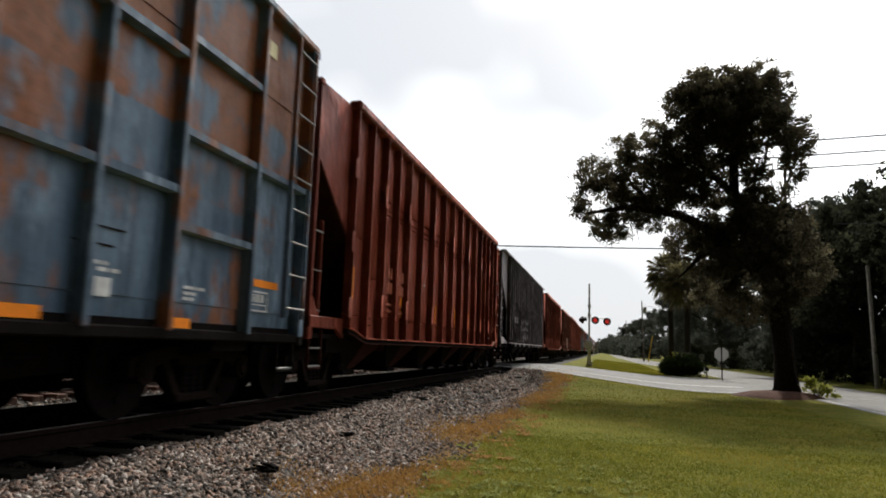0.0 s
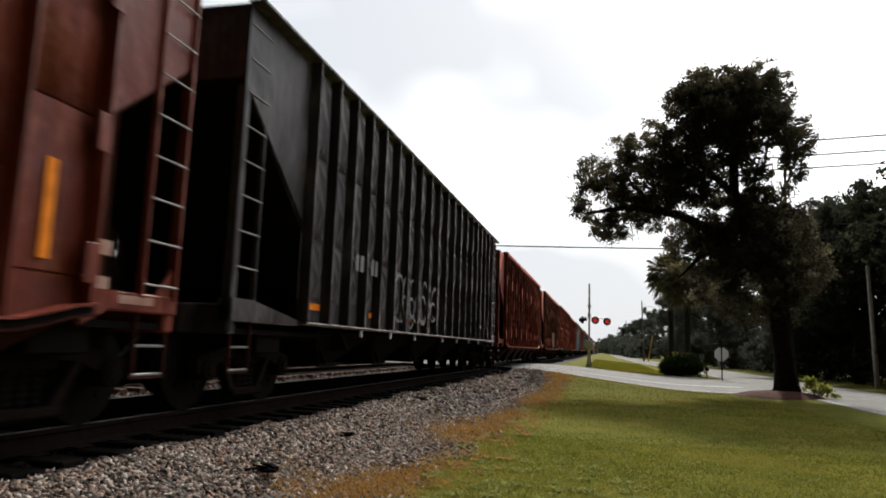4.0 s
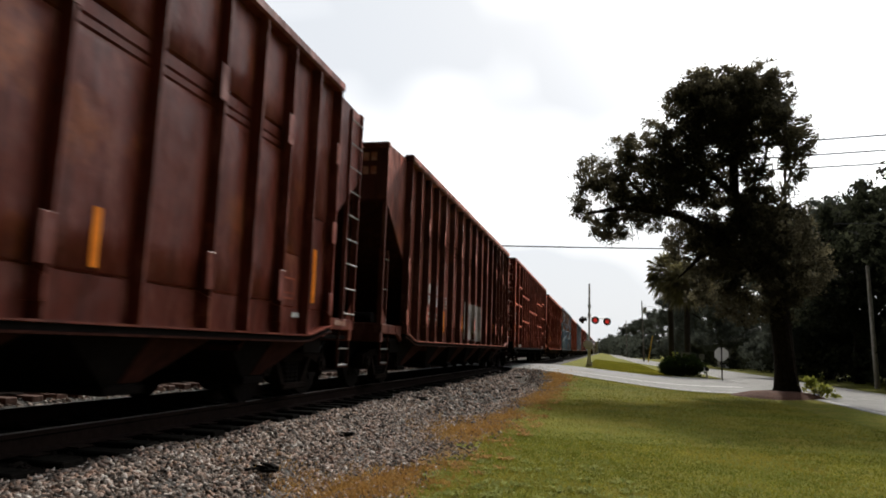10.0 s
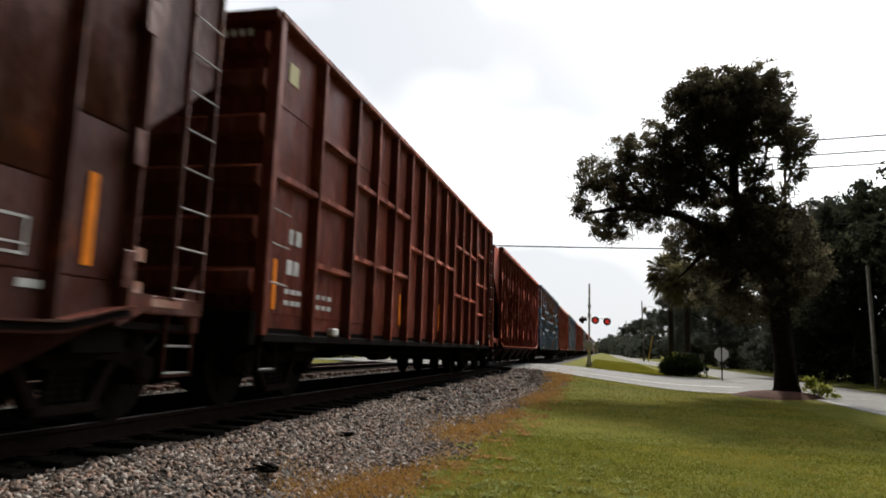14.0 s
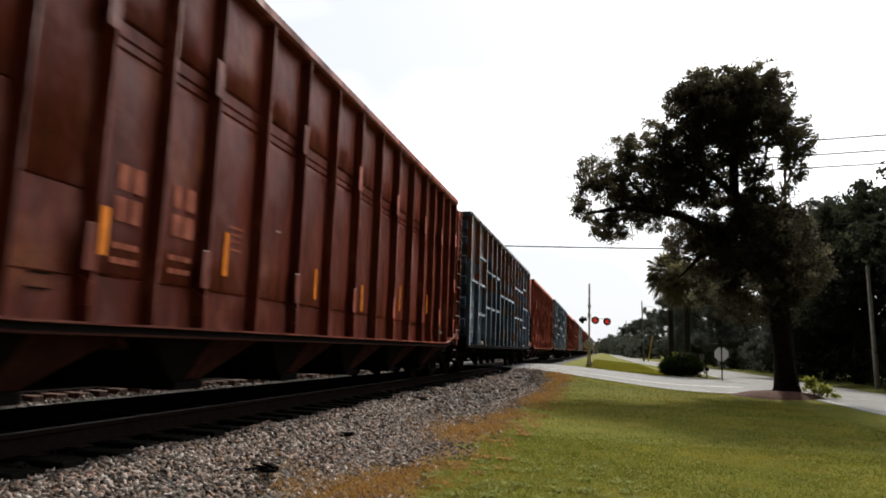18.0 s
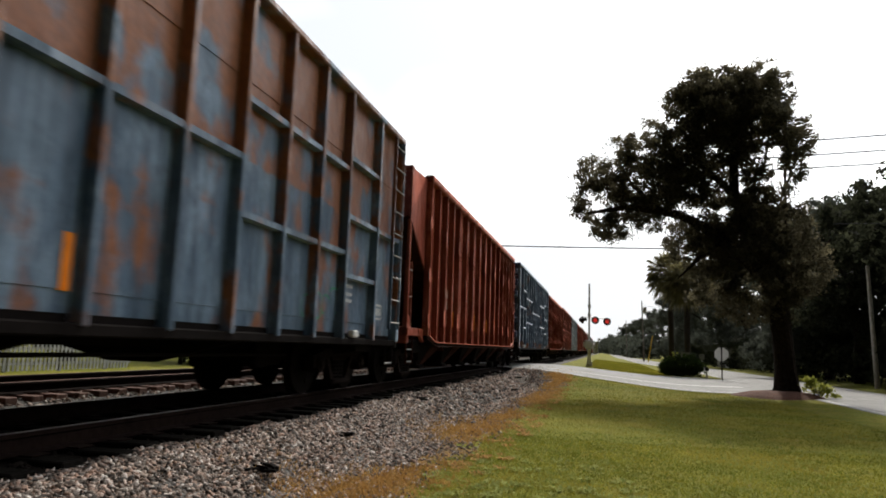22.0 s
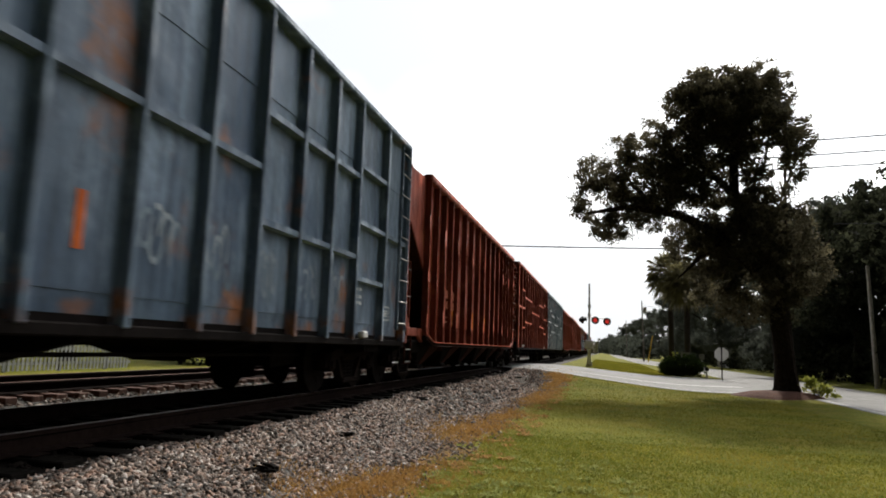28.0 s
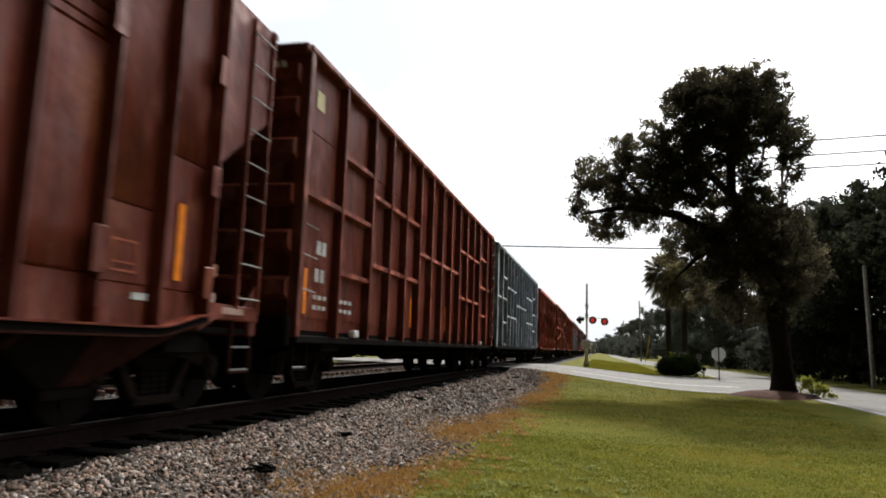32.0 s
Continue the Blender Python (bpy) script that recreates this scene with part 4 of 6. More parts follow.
        part("chute_gate", box(bmesh.new(), -1.1, 1.1, yc - 0.26, yc + 0.26, 0.26, 0.345, 0.01), STEEL, ch)
    part("inner_floor", box(bmesh.new(), -skin + 0.02, skin - 0.02, 3.2, L - 3.2, 0.84, 0.90), STEEL, car)
    ld = bmesh.new()
    rows = [[ld.verts.new((-skin + 0.03 + (2 * skin - 0.06) * i / 6, 0.2 + (L - 0.4) * j / 20, 4.05 + 0.14 * noise.noise((i * 0.7, j * 0.6, y_start)))) for i in range(7)] for j in range(21)]
    for r0, r1 in zip(rows, rows[1:]):
        for i in range(6):
            ld.faces.new((r0[i], r0[i + 1], r1[i + 1], r1[i]))
    part("load_floor", ld, RUSTY, car)
    if extras:
        extras(car, skin)
    CARS.append((car, y_start))
    return car


def dark_hopper(paint, label, y_start, extras=None):
    """Charcoal hopper with three tiers of pressed diamond panels between slim posts, 17.9 m long."""
    L, K0 = 17.95, 1.69
    K1 = 16.61
    car = thing("panelled_hopper_car", label, "freight wagon", "freight train", at=(TRACK_X, y_start, 0))
    skin, top = HALF - 0.15, 4.58
    n = 19
    posts = [K0 + 0.73 * k for k in range(4)]
    posts += [posts[-1] + 0.73 + 0.825 * k for k in range(12)]
    posts += [posts[-1] + 0.73 * k for k in range(1, 5)]

    def tier(bm, sp, z0, z1, deep):
        """One pressed field: a recessed border, a flat frame and a slim diamond bulge."""
        m, h = 0.10, z1 - z0
        q = [(-0.03, 0.0, z0), (-0.03, sp, z0), (-0.03, sp, z1), (-0.03, 0.0, z1)]
        r = [(0, m, z0 + 0.05), (0, sp - m, z0 + 0.05), (0, sp - m, z1 - 0.05), (0, m, z1 - 0.05)]
        d = [(deep * 0.30, sp * 0.50, z0 + h * 0.08), (deep, sp * 0.64, z0 + h * 0.34), (deep, sp * 0.62, z1 - h * 0.26), (deep * 0.30, sp * 0.44, z1 - h * 0.07), (deep * 0.8, sp * 0.42, z0 + h * 0.50)]
        q, r, d = ([bm.verts.new(p) for p in g] for g in (q, r, d))
        for i in range(4):
            bm.faces.new((q[i], q[(i + 1) % 4], r[(i + 1) % 4], r[i]))
        for f in ((r[0], r[1], d[1], d[0]), (r[1], r[2], d[2], d[1]), (r[2], r[3], d[3], d[2]), (r[3], r[0], d[4], d[3]), (r[0], d[0], d[4]), tuple(d)):
            bm.faces.new(f)

    m_panel = {}
    for sp in (0.73, 0.825):
        m_panel[sp] = [("lower_panel", mesh_of(box(bmesh.new(), -0.03, 0.0, 0.0, sp, 1.02, 1.33), "lower_panel", paint))]
        for z0, z1, deep in ((1.33, 2.17, 0.07), (2.17, 3.32, 0.085), (3.32, top - 0.04, 0.085)):
            bm = bmesh.new()
            tier(bm, sp, z0, z1, deep)
            m_panel[sp].append(("pressed_panel", mesh_of(bm, "pressed_panel", paint)))
    m_post = mesh_of(box(bmesh.new(), -0.01, 0.15, -0.022, 0.022, 1.0, top - 0.03, 0.008), "side_post", paint)
    m_hook = mesh_of(box(bmesh.new(), -0.02, 0.02, -0.02, 0.02, 0.88, 0.99, 0.006), "tie_down", MECH_GREY)
    for side in (1, -1):
        for i in range(n):
            for piece, mesh in m_panel[0.73 if i < 4 or i > 14 else 0.825]:
                o = part(piece, mesh, None, car, at=(side * skin, posts[i] if side > 0 else posts[i + 1], 0))
                if side < 0:
                    o.rotation_euler[2] = math.pi
        for i in (3, 5, 7, 10, 12, 14, 16):
            part("tie_down", m_hook, None, car, at=(side * (HALF - 0.03), posts[i] - 0.1, 0))
        for i in range(n + 1):
            o = part("side_post", m_post, None, car, at=(side * skin, posts[i], 0))
            if side < 0:
                o.rotation_euler[2] = math.pi
        part("top_chord", box(bmesh.new(), *sorted((side * (skin - 0.05), side * (HALF + 0.01))), 0.0, L, top - 0.06, top, 0.015), paint, car)
        part("side_sill", box(bmesh.new(), *sorted((side * (skin - 0.10), side * HALF)), K0 - 0.05, K1 + 0.05, 1.0, 1.03, 0.008), paint, car)
        part("lower_sill", box(bmesh.new(), *sorted((side * (skin - 0.60), side * (skin - 0.34))), K0, K1, 0.80, 1.0, 0.012), STEEL, car)
        for y, way in ((0.0, 1), (L, -1)):
            k = y + way * K0
            part("end_panel", prism(bmesh.new(), [(y, 3.62), (k, 2.30), (k, top - 0.06), (y, top - 0.06)], 0, *sorted((side * (skin - 0.02), side * skin))), paint, car)
            part("corner_post", box(bmesh.new(), *sorted((side * (skin - 0.10), side * skin)), *sorted((y, y + way * 0.12)), 1.0, 3.7, 0.01), paint, car)
            part("end_side_sill", prism(bmesh.new(), [(y, 0.98), (k, 0.98), (k, 1.04), (y + way * 0.45, 1.22), (y, 1.22)], 0, *sorted((side * (skin - 0.14), side * (skin + 0.03)))), paint, car)
    for y, way in ((0.0, 1), (L, -1)):
        part("end_sheet", box(bmesh.new(), -skin, skin, *sorted((y, y + way * 0.03)), 3.62, top - 0.05), paint, car)
        part("slope_sheet", prism(bmesh.new(), [(y, 3.66), (y + way * 3.6, 0.72), (y + way * 3.6, 0.66), (y, 3.58)], 0, -skin + 0.02, skin - 0.02), STEEL, car, "sloping end sheet, shade of the open end in its dark colour")
        part("end_sill", box(bmesh.new(), -skin, skin, *sorted((y, y + way * 0.14)), 0.84, 1.16, 0.02), paint, car)
        part("draft_sill", box(bmesh.new(), -0.36, 0.36, *sorted((y - way * 0.08, y + way * 3.8)), 0.42, 0.98), STEEL, car)
        part("end_platform", box(bmesh.new(), -skin + 0.05, skin - 0.05, *sorted((y + way * 0.1, y + way * 2.6)), 0.84, 0.90), STEEL, car)
        part("body_bolster", prism(bmesh.new(), [(-1.3, 0.64), (-0.4, 0.52), (0.4, 0.52), (1.3, 0.64), (1.3, 0.85), (-1.3, 0.85)], 1, y + way * 1.15 - 0.3, y + way * 1.15 + 0.3), STEEL, car)
        coupler(car, y + way * 0.02, -way)
        truck(car, y + way * 1.15)
    ladder_parts(car, skin + 0.0, L - 0.52, L - 0.08, 1.05, top - 0.1, 9, paint)
    ladder_parts(car, skin - 0.05, 0.08, 0.52, 1.05, top - 0.1, 9, paint)
    for y in (0.08, L - 0.50):
        st = bmesh.new()
        prism(st, [(y - 0.012, 0.42), (y + 0.432, 0.42), (y + 0.432, 0.99), (y + 0.408, 0.99), (y + 0.408, 0.444), (y + 0.012, 0.444), (y + 0.012, 0.99), (y - 0.012, 0.99)], 0, skin - 0.05, skin - 0.01)
        step = part("step", st, SHADE_BROWN, car)
        for zz in (0.456, 0.70):
            part("tread", rod(bmesh.new(), (skin - 0.03, y, zz), (skin - 0.03, y + 0.42, zz), 0.013, None, 6), BRIGHT, step)
    span = (L - 2 * 2.5) / 5
    for i in range(5):
        yc = 2.5 + span * (i + 0.5)
        bm = bmesh.new()
        tp, bt = span / 2 - 0.05, 0.34
        vs4 = [bm.verts.new(p) for p in ((-1.3, yc - tp, 0.95), (1.3, yc - tp, 0.95), (1.3, yc + tp, 0.95), (-1.3, yc + tp, 0.95), (-0.95, yc - bt, 0.47), (0.95, yc - bt, 0.47), (0.95, yc + bt, 0.47), (-0.95, yc + bt, 0.47))]
        for f in ((3, 2, 1, 0), (4, 5, 6, 7), (0, 1, 5, 4), (1, 2, 6, 5), (2, 3, 7, 6), (3, 0, 4, 7)):
            bm.faces.new([vs4[q] for q in f])
        ch = part("discharge_chute", bm, STEEL, car)
        part("chute_gate", box(bmesh.new(), -1.0, 1.0, yc - 0.38, yc + 0.38, 0.41, 0.48, 0.01), STEEL, ch)
        part("chute_brace", prism(bmesh.new(), [(yc - 0.9, 0.95), (yc - 0.82, 0.95), (yc - 0.30, 0.46), (yc - 0.38, 0.46)], 0, 1.06, 1.12), RUSTY, car)
    ld = bmesh.new()
    rows = [[ld.verts.new((-skin + 0.03 + (2 * skin - 0.06) * i / 6, 0.2 + (L - 0.4) * j / 20, 4.05 + 0.14 * noise.noise((i * 0.7, j * 0.6, 3.3)))) for i in range(7)] for j in range(21)]
    for r0, r1 in zip(rows, rows[1:]):
        for i in range(6):
            ld.faces.new((r0[i], r0[i + 1], r1[i + 1], r1[i]))
    part("load_floor", ld, RUSTY, car)
    if extras:
        extras(car, skin, posts)
    CARS.append((car, y_start))
    return car


RUSTMARK = worn_spray("faded_rust_lettering", (0.42, 0.125, 0.070), (0.22, 0.052, 0.028))
PALE_MARK = worn_spray("worn_pale_stencil", (0.42, 0.30, 0.25), (0.26, 0.09, 0.055))
SMUDGE = worn_spray("smudged_pale_spray", (0.30, 0.32, 0.335), (0.10, 0.140, 0.175))
DULL_TAPE = plain("dull_orange_tape", (0.42, 0.092, 0.019), 0.7, 0, 9, 0.25, 0.004, 0.1)

# ---- markings that set single cars apart ----
def std_hopper_marks(seed, tone=ORANGE_P, letters=WHITE_P, strips=((4.13, 1.30, 1.70), (6.85, 1.30, 1.72), (8.98, 1.30, 1.73), (10.90, 1.29, 1.73)), at=(3.21, 3.90)):
    """Reporting letters and numbers as bars over two bays, data lines, reflective strips and a data box."""
    def go(car, skin):
        x = skin + 0.046
        for i, y in enumerate(at):
            bars(car, x, y, 1.95, 2, 0.21, 0.155, 0.03, seed + i, letters)
            bars(car, x, y, 1.69, 2, 0.20, 0.155, 0.03, seed + i + 9, letters)
            for z in (1.47, 1.35):
                bars(car, x, y, z, 3, 0.050, 0.095, 0.02, seed, WHITE_P if seed == 33 else RUSTMARK)
        for z in (1.93, 1.86, 1.79, 1.70):
            bars(car, x, 4.76, z, 1, 0.022, 0.28, 0.04, seed + 3, letters)
        bars(car, x, 5.80, 2.06, 1, 0.02, 0.14, 0.04, seed + 4, WHITE_P)
        r = random.Random(seed)
        plate(car, "reflector_strip", skin + 0.018, 1.46, 1.56, 1.20, 1.98, tone, "vertical amber reflective strip")
        for y, z0, z1 in strips:
            z1 += r.uniform(-0.06, 0.04)
            plate(car, "reflector_strip", skin + (0.047 if y > 4.5 else 0.148 if y in (2.75, 4.22) else 0.024), y, y + 0.085, z0, z1, tone, "vertical amber reflective strip")
        plate(car, "reflector_strip", skin + 0.02, 15.08, 15.18, 1.30, 2.02, tone, "vertical amber reflective strip")
        plate(car, "white_card", skin + 0.017, 14.52, 14.73, 1.085, 1.145, WHITE_P, "small white card low on the side")
        plate(car, "worn_plate", skin + 0.022, 15.84, 16.40, 1.04, 1.11, PALE_MARK, "pale worn patch on the end sill")
        fr = bmesh.new()
        y0, z0 = 14.22, 1.30
        for a, b, c, d in ((0, 0.34, 0, 0.02), (0, 0.34, 0.25, 0.27), (0, 0.02, 0, 0.27), (0.32, 0.34, 0, 0.27), (0, 0.34, 0.07, 0.085)):
            box(fr, skin + 0.016, skin + 0.020, y0 + a, y0 + b, z0 + c, z0 + d)
        part("data_frame", fr, letters, car, "outlined data box")
        for z in (1.08, 1.19):
            plate(car, "stencil_box", skin + 0.016, 2.26, 2.47, z, z + 0.016, STEEL, "dark ruled line of a small data box")
        for z in (1.14, 1.43):
            plate(car, "route_card", skin - 0.012, 15.66, 15.85, z - 0.02, z + 0.10, PALE_MARK, "small pale card by the end post")
        for zz in (4.12, 3.86):
            for q in range(4):
                part("end_stencil_bar", box(bmesh.new(), 0.62 + q * 0.155, 0.62 + q * 0.155 + 0.11, -0.006, -0.002, zz, zz + 0.15), PALE_MARK, car)
    return go


def tag_spray(car, x, y0, y1, z0, z1, seed, material, strokes=9, thick=0.10):
    """Looping spray-paint strokes as thin ribbons on the car side."""
    r = random.Random(seed)
    w = (y1 - y0) / strokes
    for k in range(strokes):
        bm = bmesh.new()
        cy, cz = y0 + w * (k + 0.5), (z0 + z1) / 2 + r.uniform(-0.1, 0.1)
        ry, rz = w * r.uniform(0.45, 0.75), (z1 - z0) / 2 * r.uniform(0.6, 1.0)
        a0, span = r.uniform(0, 6.28), r.uniform(3.2, 6.2)
        prev = None
        for s in range(15):
            a = a0 + span * s / 14
            h = thick * (0.6 + 0.4 * math.sin(a * 1.7))
            p = (x + 0.0006 * k, cy + (ry - h / 2) * math.cos(a), cz + (rz - h / 2) * math.sin(a))
            q = (x + 0.0006 * k, cy + (ry + h / 2) * math.cos(a), cz + (rz + h / 2) * math.sin(a))
            cur = (bm.verts.new(p), bm.verts.new(q))
            if prev:
                bm.faces.new((prev[0], prev[1], cur[1], cur[0]))
            prev = cur
        part("spray_stroke", bm, material, car, "worn spray-painted stroke on the car side")


def block_tag(car, skin):
    """Large pale block letters rolled over four bays."""
    std_hopper_marks(33, strips=((4.22, 1.11, 1.60), (6.92, 1.20, 1.60), (12.38, 1.29, 1.59)), at=(2.97, 3.64))(car, skin)
    sp = 1.024
    for i, (a, b) in enumerate(((0.04, 0.98), (0.04, 0.99), (0.03, 0.70))):
        y = 7.20 + sp * i
        r = random.Random(70 + i)
        y = y + a * sp
        w, k = (b - a) * sp, 5
        for q in range(k):
            strip = box(bmesh.new(), skin + 0.040, skin + 0.050, y + w * q / k, y + w * (q + 1) / k - 0.006, 0.96 + r.uniform(0, 0.05), 2.05 - r.uniform(0, 0.07))
            part("rolled_stroke", strip, ROLL_W, car, "pale rolled-on block lettering, worn")
        yr = 7.352 + sp * i
        if i:
            part("rolled_paint", box(bmesh.new(), skin, skin + 0.138, yr - 0.021, yr + 0.021, 0.97, 2.02), ROLL_W, car, "pale rolled-on block lettering, worn")
        for q in (0.30, 0.62):
            plate(car, "paint_outline", skin + 0.0505, y + q * w, y + (q + 0.06) * w, 1.25, 1.85, SPRAY_W)


def gond_marks(seed, letters, spray=None, strips=((0.42, 1.15, 1.75), (5.65, 1.15, 1.75), (8.9, 1.15, 1.75)), tape=ORANGE_P):
    def go(car, skin, L):
        x = skin + 0.013
        bars(car, x, 0.80, 1.98, 2, 0.19, 0.16, 0.04, seed, letters)
        bars(car, x, 1.55, 1.98, 1, 0.19, 0.17, 0.04, seed + 1, letters)
        bars(car, x, 0.78, 1.60, 2, 0.18, 0.15, 0.04, seed + 2, letters)
        bars(car, x, 1.53, 1.60, 1, 0.18, 0.15, 0.04, seed + 3, letters)
        for z in (1.36, 1.22):
            bars(car, x, 0.76, z, 3, 0.06, 0.14, 0.03, seed + 4, letters)
            bars(car, x, 1.55, z, 4, 0.06, 0.16, 0.03, seed + 5, letters)
        bars(car, x, 2.95, 1.75, 1, 0.05, 0.20, 0.03, seed, letters)
        bars(car, x, 2.95, 1.62, 1, 0.05, 0.18, 0.03, seed, letters)
        bars(car, x, L - 0.98, 1.27, 2, 0.12, 0.10, 0.03, seed + 6, letters)
        for z in (1.62, 1.50, 1.40):
            bars(car, x, L - 2.62, z, 3, 0.05, 0.13, 0.03, seed + 7, letters)
        fr = bmesh.new()
        y0, z0, w, h = L - 1.05, 1.20, 0.38, 0.26
        for a, b, c, d in ((y0, y0 + w, z0, z0 + 0.03), (y0, y0 + w, z0 + h - 0.03, z0 + h), (y0, y0 + 0.03, z0, z0 + h), (y0 + w - 0.03, y0 + w, z0, z0 + h)):
            box(fr, x, x + 0.004, a, b, c, d)
        part("data_frame", fr, letters, car, "white outlined data box")
        for y, z0, z1 in strips:
            plate(car, "reflector_strip", x + 0.003, y, y + 0.09, z0, z1, tape, "vertical orange reflective strip")
        if spray:
            for s in spray:
                tag_spray(car, x + 0.006, *s)
        for q in range(5):
            part("end_stencil_bar", box(bmesh.new(), 0.75 + q * 0.11, 0.75 + q * 0.11 + 0.07, -0.126, -0.12, 4.31, 4.39), letters, car)
        for y in (2.1, L - 2.35):
            part("jacking_pad", box(bmesh.new(), HALF - 0.10, HALF + 0.01, y, y + 0.2, 0.87, 0.98, 0.02), WHITE_P, car, "grubby white jacking pad")
    return go


def first_blue(car, skin, L):
    x = skin + 0.015
    for y0, y1, z0, z1 in ((14.56, 15.39, 1.39, 1.45), (13.15, 13.63, 0.87, 0.95), (11.40, 11.82, 0.89, 0.96), (9.1, 9.52, 0.89, 0.96), (6.3, 6.72, 0.89, 0.96)):
        plate(car, "reflector_strip", x, y0, y1, z0 - 0.012, z1 + 0.012, ORANGE_P, "horizontal amber reflective strip")
    plate(car, "white_card", x, 12.32, 12.50, 1.08, 1.23, WHITE_P, "white card below two lines of small lettering")
    for z, w in ((1.275, 0.45), (1.325, 0.30)):
        bars(car, x, 12.19, z, 3, 0.032, w / 3 - 0.02, 0.02, 51, WHITE_P)
    for z, w in ((1.235, 0.42), (1.18, 0.26), (1.13, 0.22)):
        bars(car, x, 13.49, z, 2, 0.030, w / 2 - 0.02, 0.02, 52, WHITE_P)
    fr = bmesh.new()
    y0, z0, w, h = 14.70, 1.10, 0.46, 0.23
    for p, q, c, d in ((0, w, 0, 0.018), (0, w, h - 0.018, h), (0, 0.018, 0, h), (w - 0.018, w, 0, h), (0, w, 0.07, 0.082)):
        box(fr, x, x + 0.004, y0 + p, y0 + q, z0 + c, z0 + d)
    part("data_frame", fr, WHITE_P, car, "white outlined data box")
    bars(car, x, 14.76, 1.205, 3, 0.09, 0.09, 0.025, 53, WHITE_P)
    plate(car, "yellow_card", x, 14.72, 14.98, 4.10, 4.28, YELLOW_P, "small pale yellow card high on the side")
    plate(car, "scrape_mark", x, 12.20, 12.62, 1.615, 1.630, RUSTY, "thin dark scrape")
    plate(car, "scrape_mark", x, 12.05, 12.50, 1.475, 1.490, RUSTY, "thin dark scrape")


def dark_marks(car, skin, posts):
    x = skin + 0.103
    tag_spray(car, x, 5.6, 8.9, 1.15, 2.10, 5, SPRAY_W, 7, 0.09)
    tag_spray(car, x + 0.008, 6.0, 8.7, 1.12, 1.75, 12, SPRAY_W, 6, 0.07)
    for y, z in ((2.0, 1.21), (4.45, 1.21), (7.0, 1.21), (9.80, 1.21), (12.28, 1.21), (14.68, 1.21), (16.10, 1.24)):
        plate(car, "reflector_strip", skin + 0.002, y, y + 0.36, z, z + 0.09, ORANGE_P, "amber reflective strip")
    bars(car, x, posts[2] + 0.30, 1.9, 2, 0.26, 0.16, 0.04, 8, SPRAY_W)
    bars(car, x, posts[3] + 0.30, 1.9, 2, 0.26, 0.16, 0.04, 9, SPRAY_W)
    bars(car, skin + 0.06, 14.72, 1.36, 3, 0.10, 0.08, 0.03, 16, MECH_GREY)


H = std_hopper_marks
# faint ghostly scrawls low on seven bays: y0, y1, z0, z1, seed, paint, strokes, width
SCRAWLS = [(y, y + w, z, z + 0.50, 6 + 10 * i, SMUDGE, 5, 0.06) for i, (y, w, z) in enumerate(((4.3, 0.7, 1.40), (6.1, 0.7, 1.38), (8.05, 0.7, 1.40), (9.10, 0.6, 1.36), (10.2, 0.5, 1.30), (11.2, 0.7, 1.25), (12.25, 0.65, 1.25)))]
gondola(BLUE_R, "blue ribbed high-sided gondola car with rusty upper panels", -7.88, first_blue)
hopper(RED_A, "oxide-red ribbed wood-chip hopper car with faded lettering", 8.53, H(11, ORANGE_P, RUSTMARK))
dark_hopper(GREY_C, "charcoal hopper car with diamond-pressed panels and white scrawl", 26.25, dark_marks)
hopper(RED_B, "dusty red ribbed wood-chip hopper car with amber strips", 45.40, H(13, ORANGE_P, RUSTMARK, ((4.90, 1.30, 1.74), (6.85, 1.30, 1.72), (8.98, 1.30, 1.73), (10.90, 1.29, 1.73))))
hopper(RED_D, "brown-red ribbed hopper car with pale block lettering", 63.6, block_tag)
gondola(RED_G, "oxide-red ribbed high-sided gondola car with white stencils", 81.35, gond_marks(21, WHITE_P))
hopper(RED_C, "bright oxide-red ribbed wood-chip hopper car", 98.70, H(17, ORANGE_P, RUSTMARK, ((2.75, 1.38, 1.76), (4.67, 1.42, 1.85), (6.98, 1.35, 1.72), (8.84, 1.29, 1.74), (10.97, 1.42, 1.88), (13.05, 1.48, 1.87)), (3.02, 3.77)))
gondola(BLUE_R, "blue gondola car with heavily rusted upper panels", 116.35, gond_marks(27, WHITE_P, [(11.9, 13.2, 1.10, 1.5, 4, GREEN_P, 4, 0.03)], ((7.80, 1.09, 1.52), (0.42, 1.15, 1.75))))
hopper(RED_E, "warm red ribbed wood-chip hopper car with white stencils", 133.36, H(19, ORANGE_P, PALE_MARK, ((4.13, 1.28, 1.66), (7.02, 1.28, 1.71), (9.22, 1.29, 1.70), (10.95, 1.29, 1.73)), (3.06, 3.70)))
gondola(BLUE_C, "faded blue ribbed gondola car with pale scrawls", 151.20, gond_marks(31, GALV, SCRAWLS, ((7.43, 1.41, 1.86), (0.42, 1.15, 1.75)), DULL_TAPE))
hopper(RED_C, "weathered red ribbed wood-chip hopper car", 167.65, H(23, ORANGE_P, RUSTMARK))
gondola(RED_G, "red ribbed high-sided gondola car with a yellow card", 185.15, gond_marks(37, WHITE_P))
gondola(BLUE_G, "grey-blue ribbed gondola car", 202.2, gond_marks(41, WHITE_P))
hopper(RED_A, "oxide-red ribbed wood-chip hopper car", 219.2, H(29, ORANGE_P, RUSTMARK))
y_next = 237.0
for k in range(7):
    src = CARS[(5, 1, 7, 10, 9, 3, 6)[k]][0]
    made = copy_thing(src, pose(TRACK_X, y_next, 0))
    for b in made.children:
        if b.name.startswith("bogie"):
            for c in b.children:
                if c.name.startswith("wheelset"):
                    WHEELSETS.append((c, c.location.y))
    CARS.append((made, y_next))
    y_next += 17.4


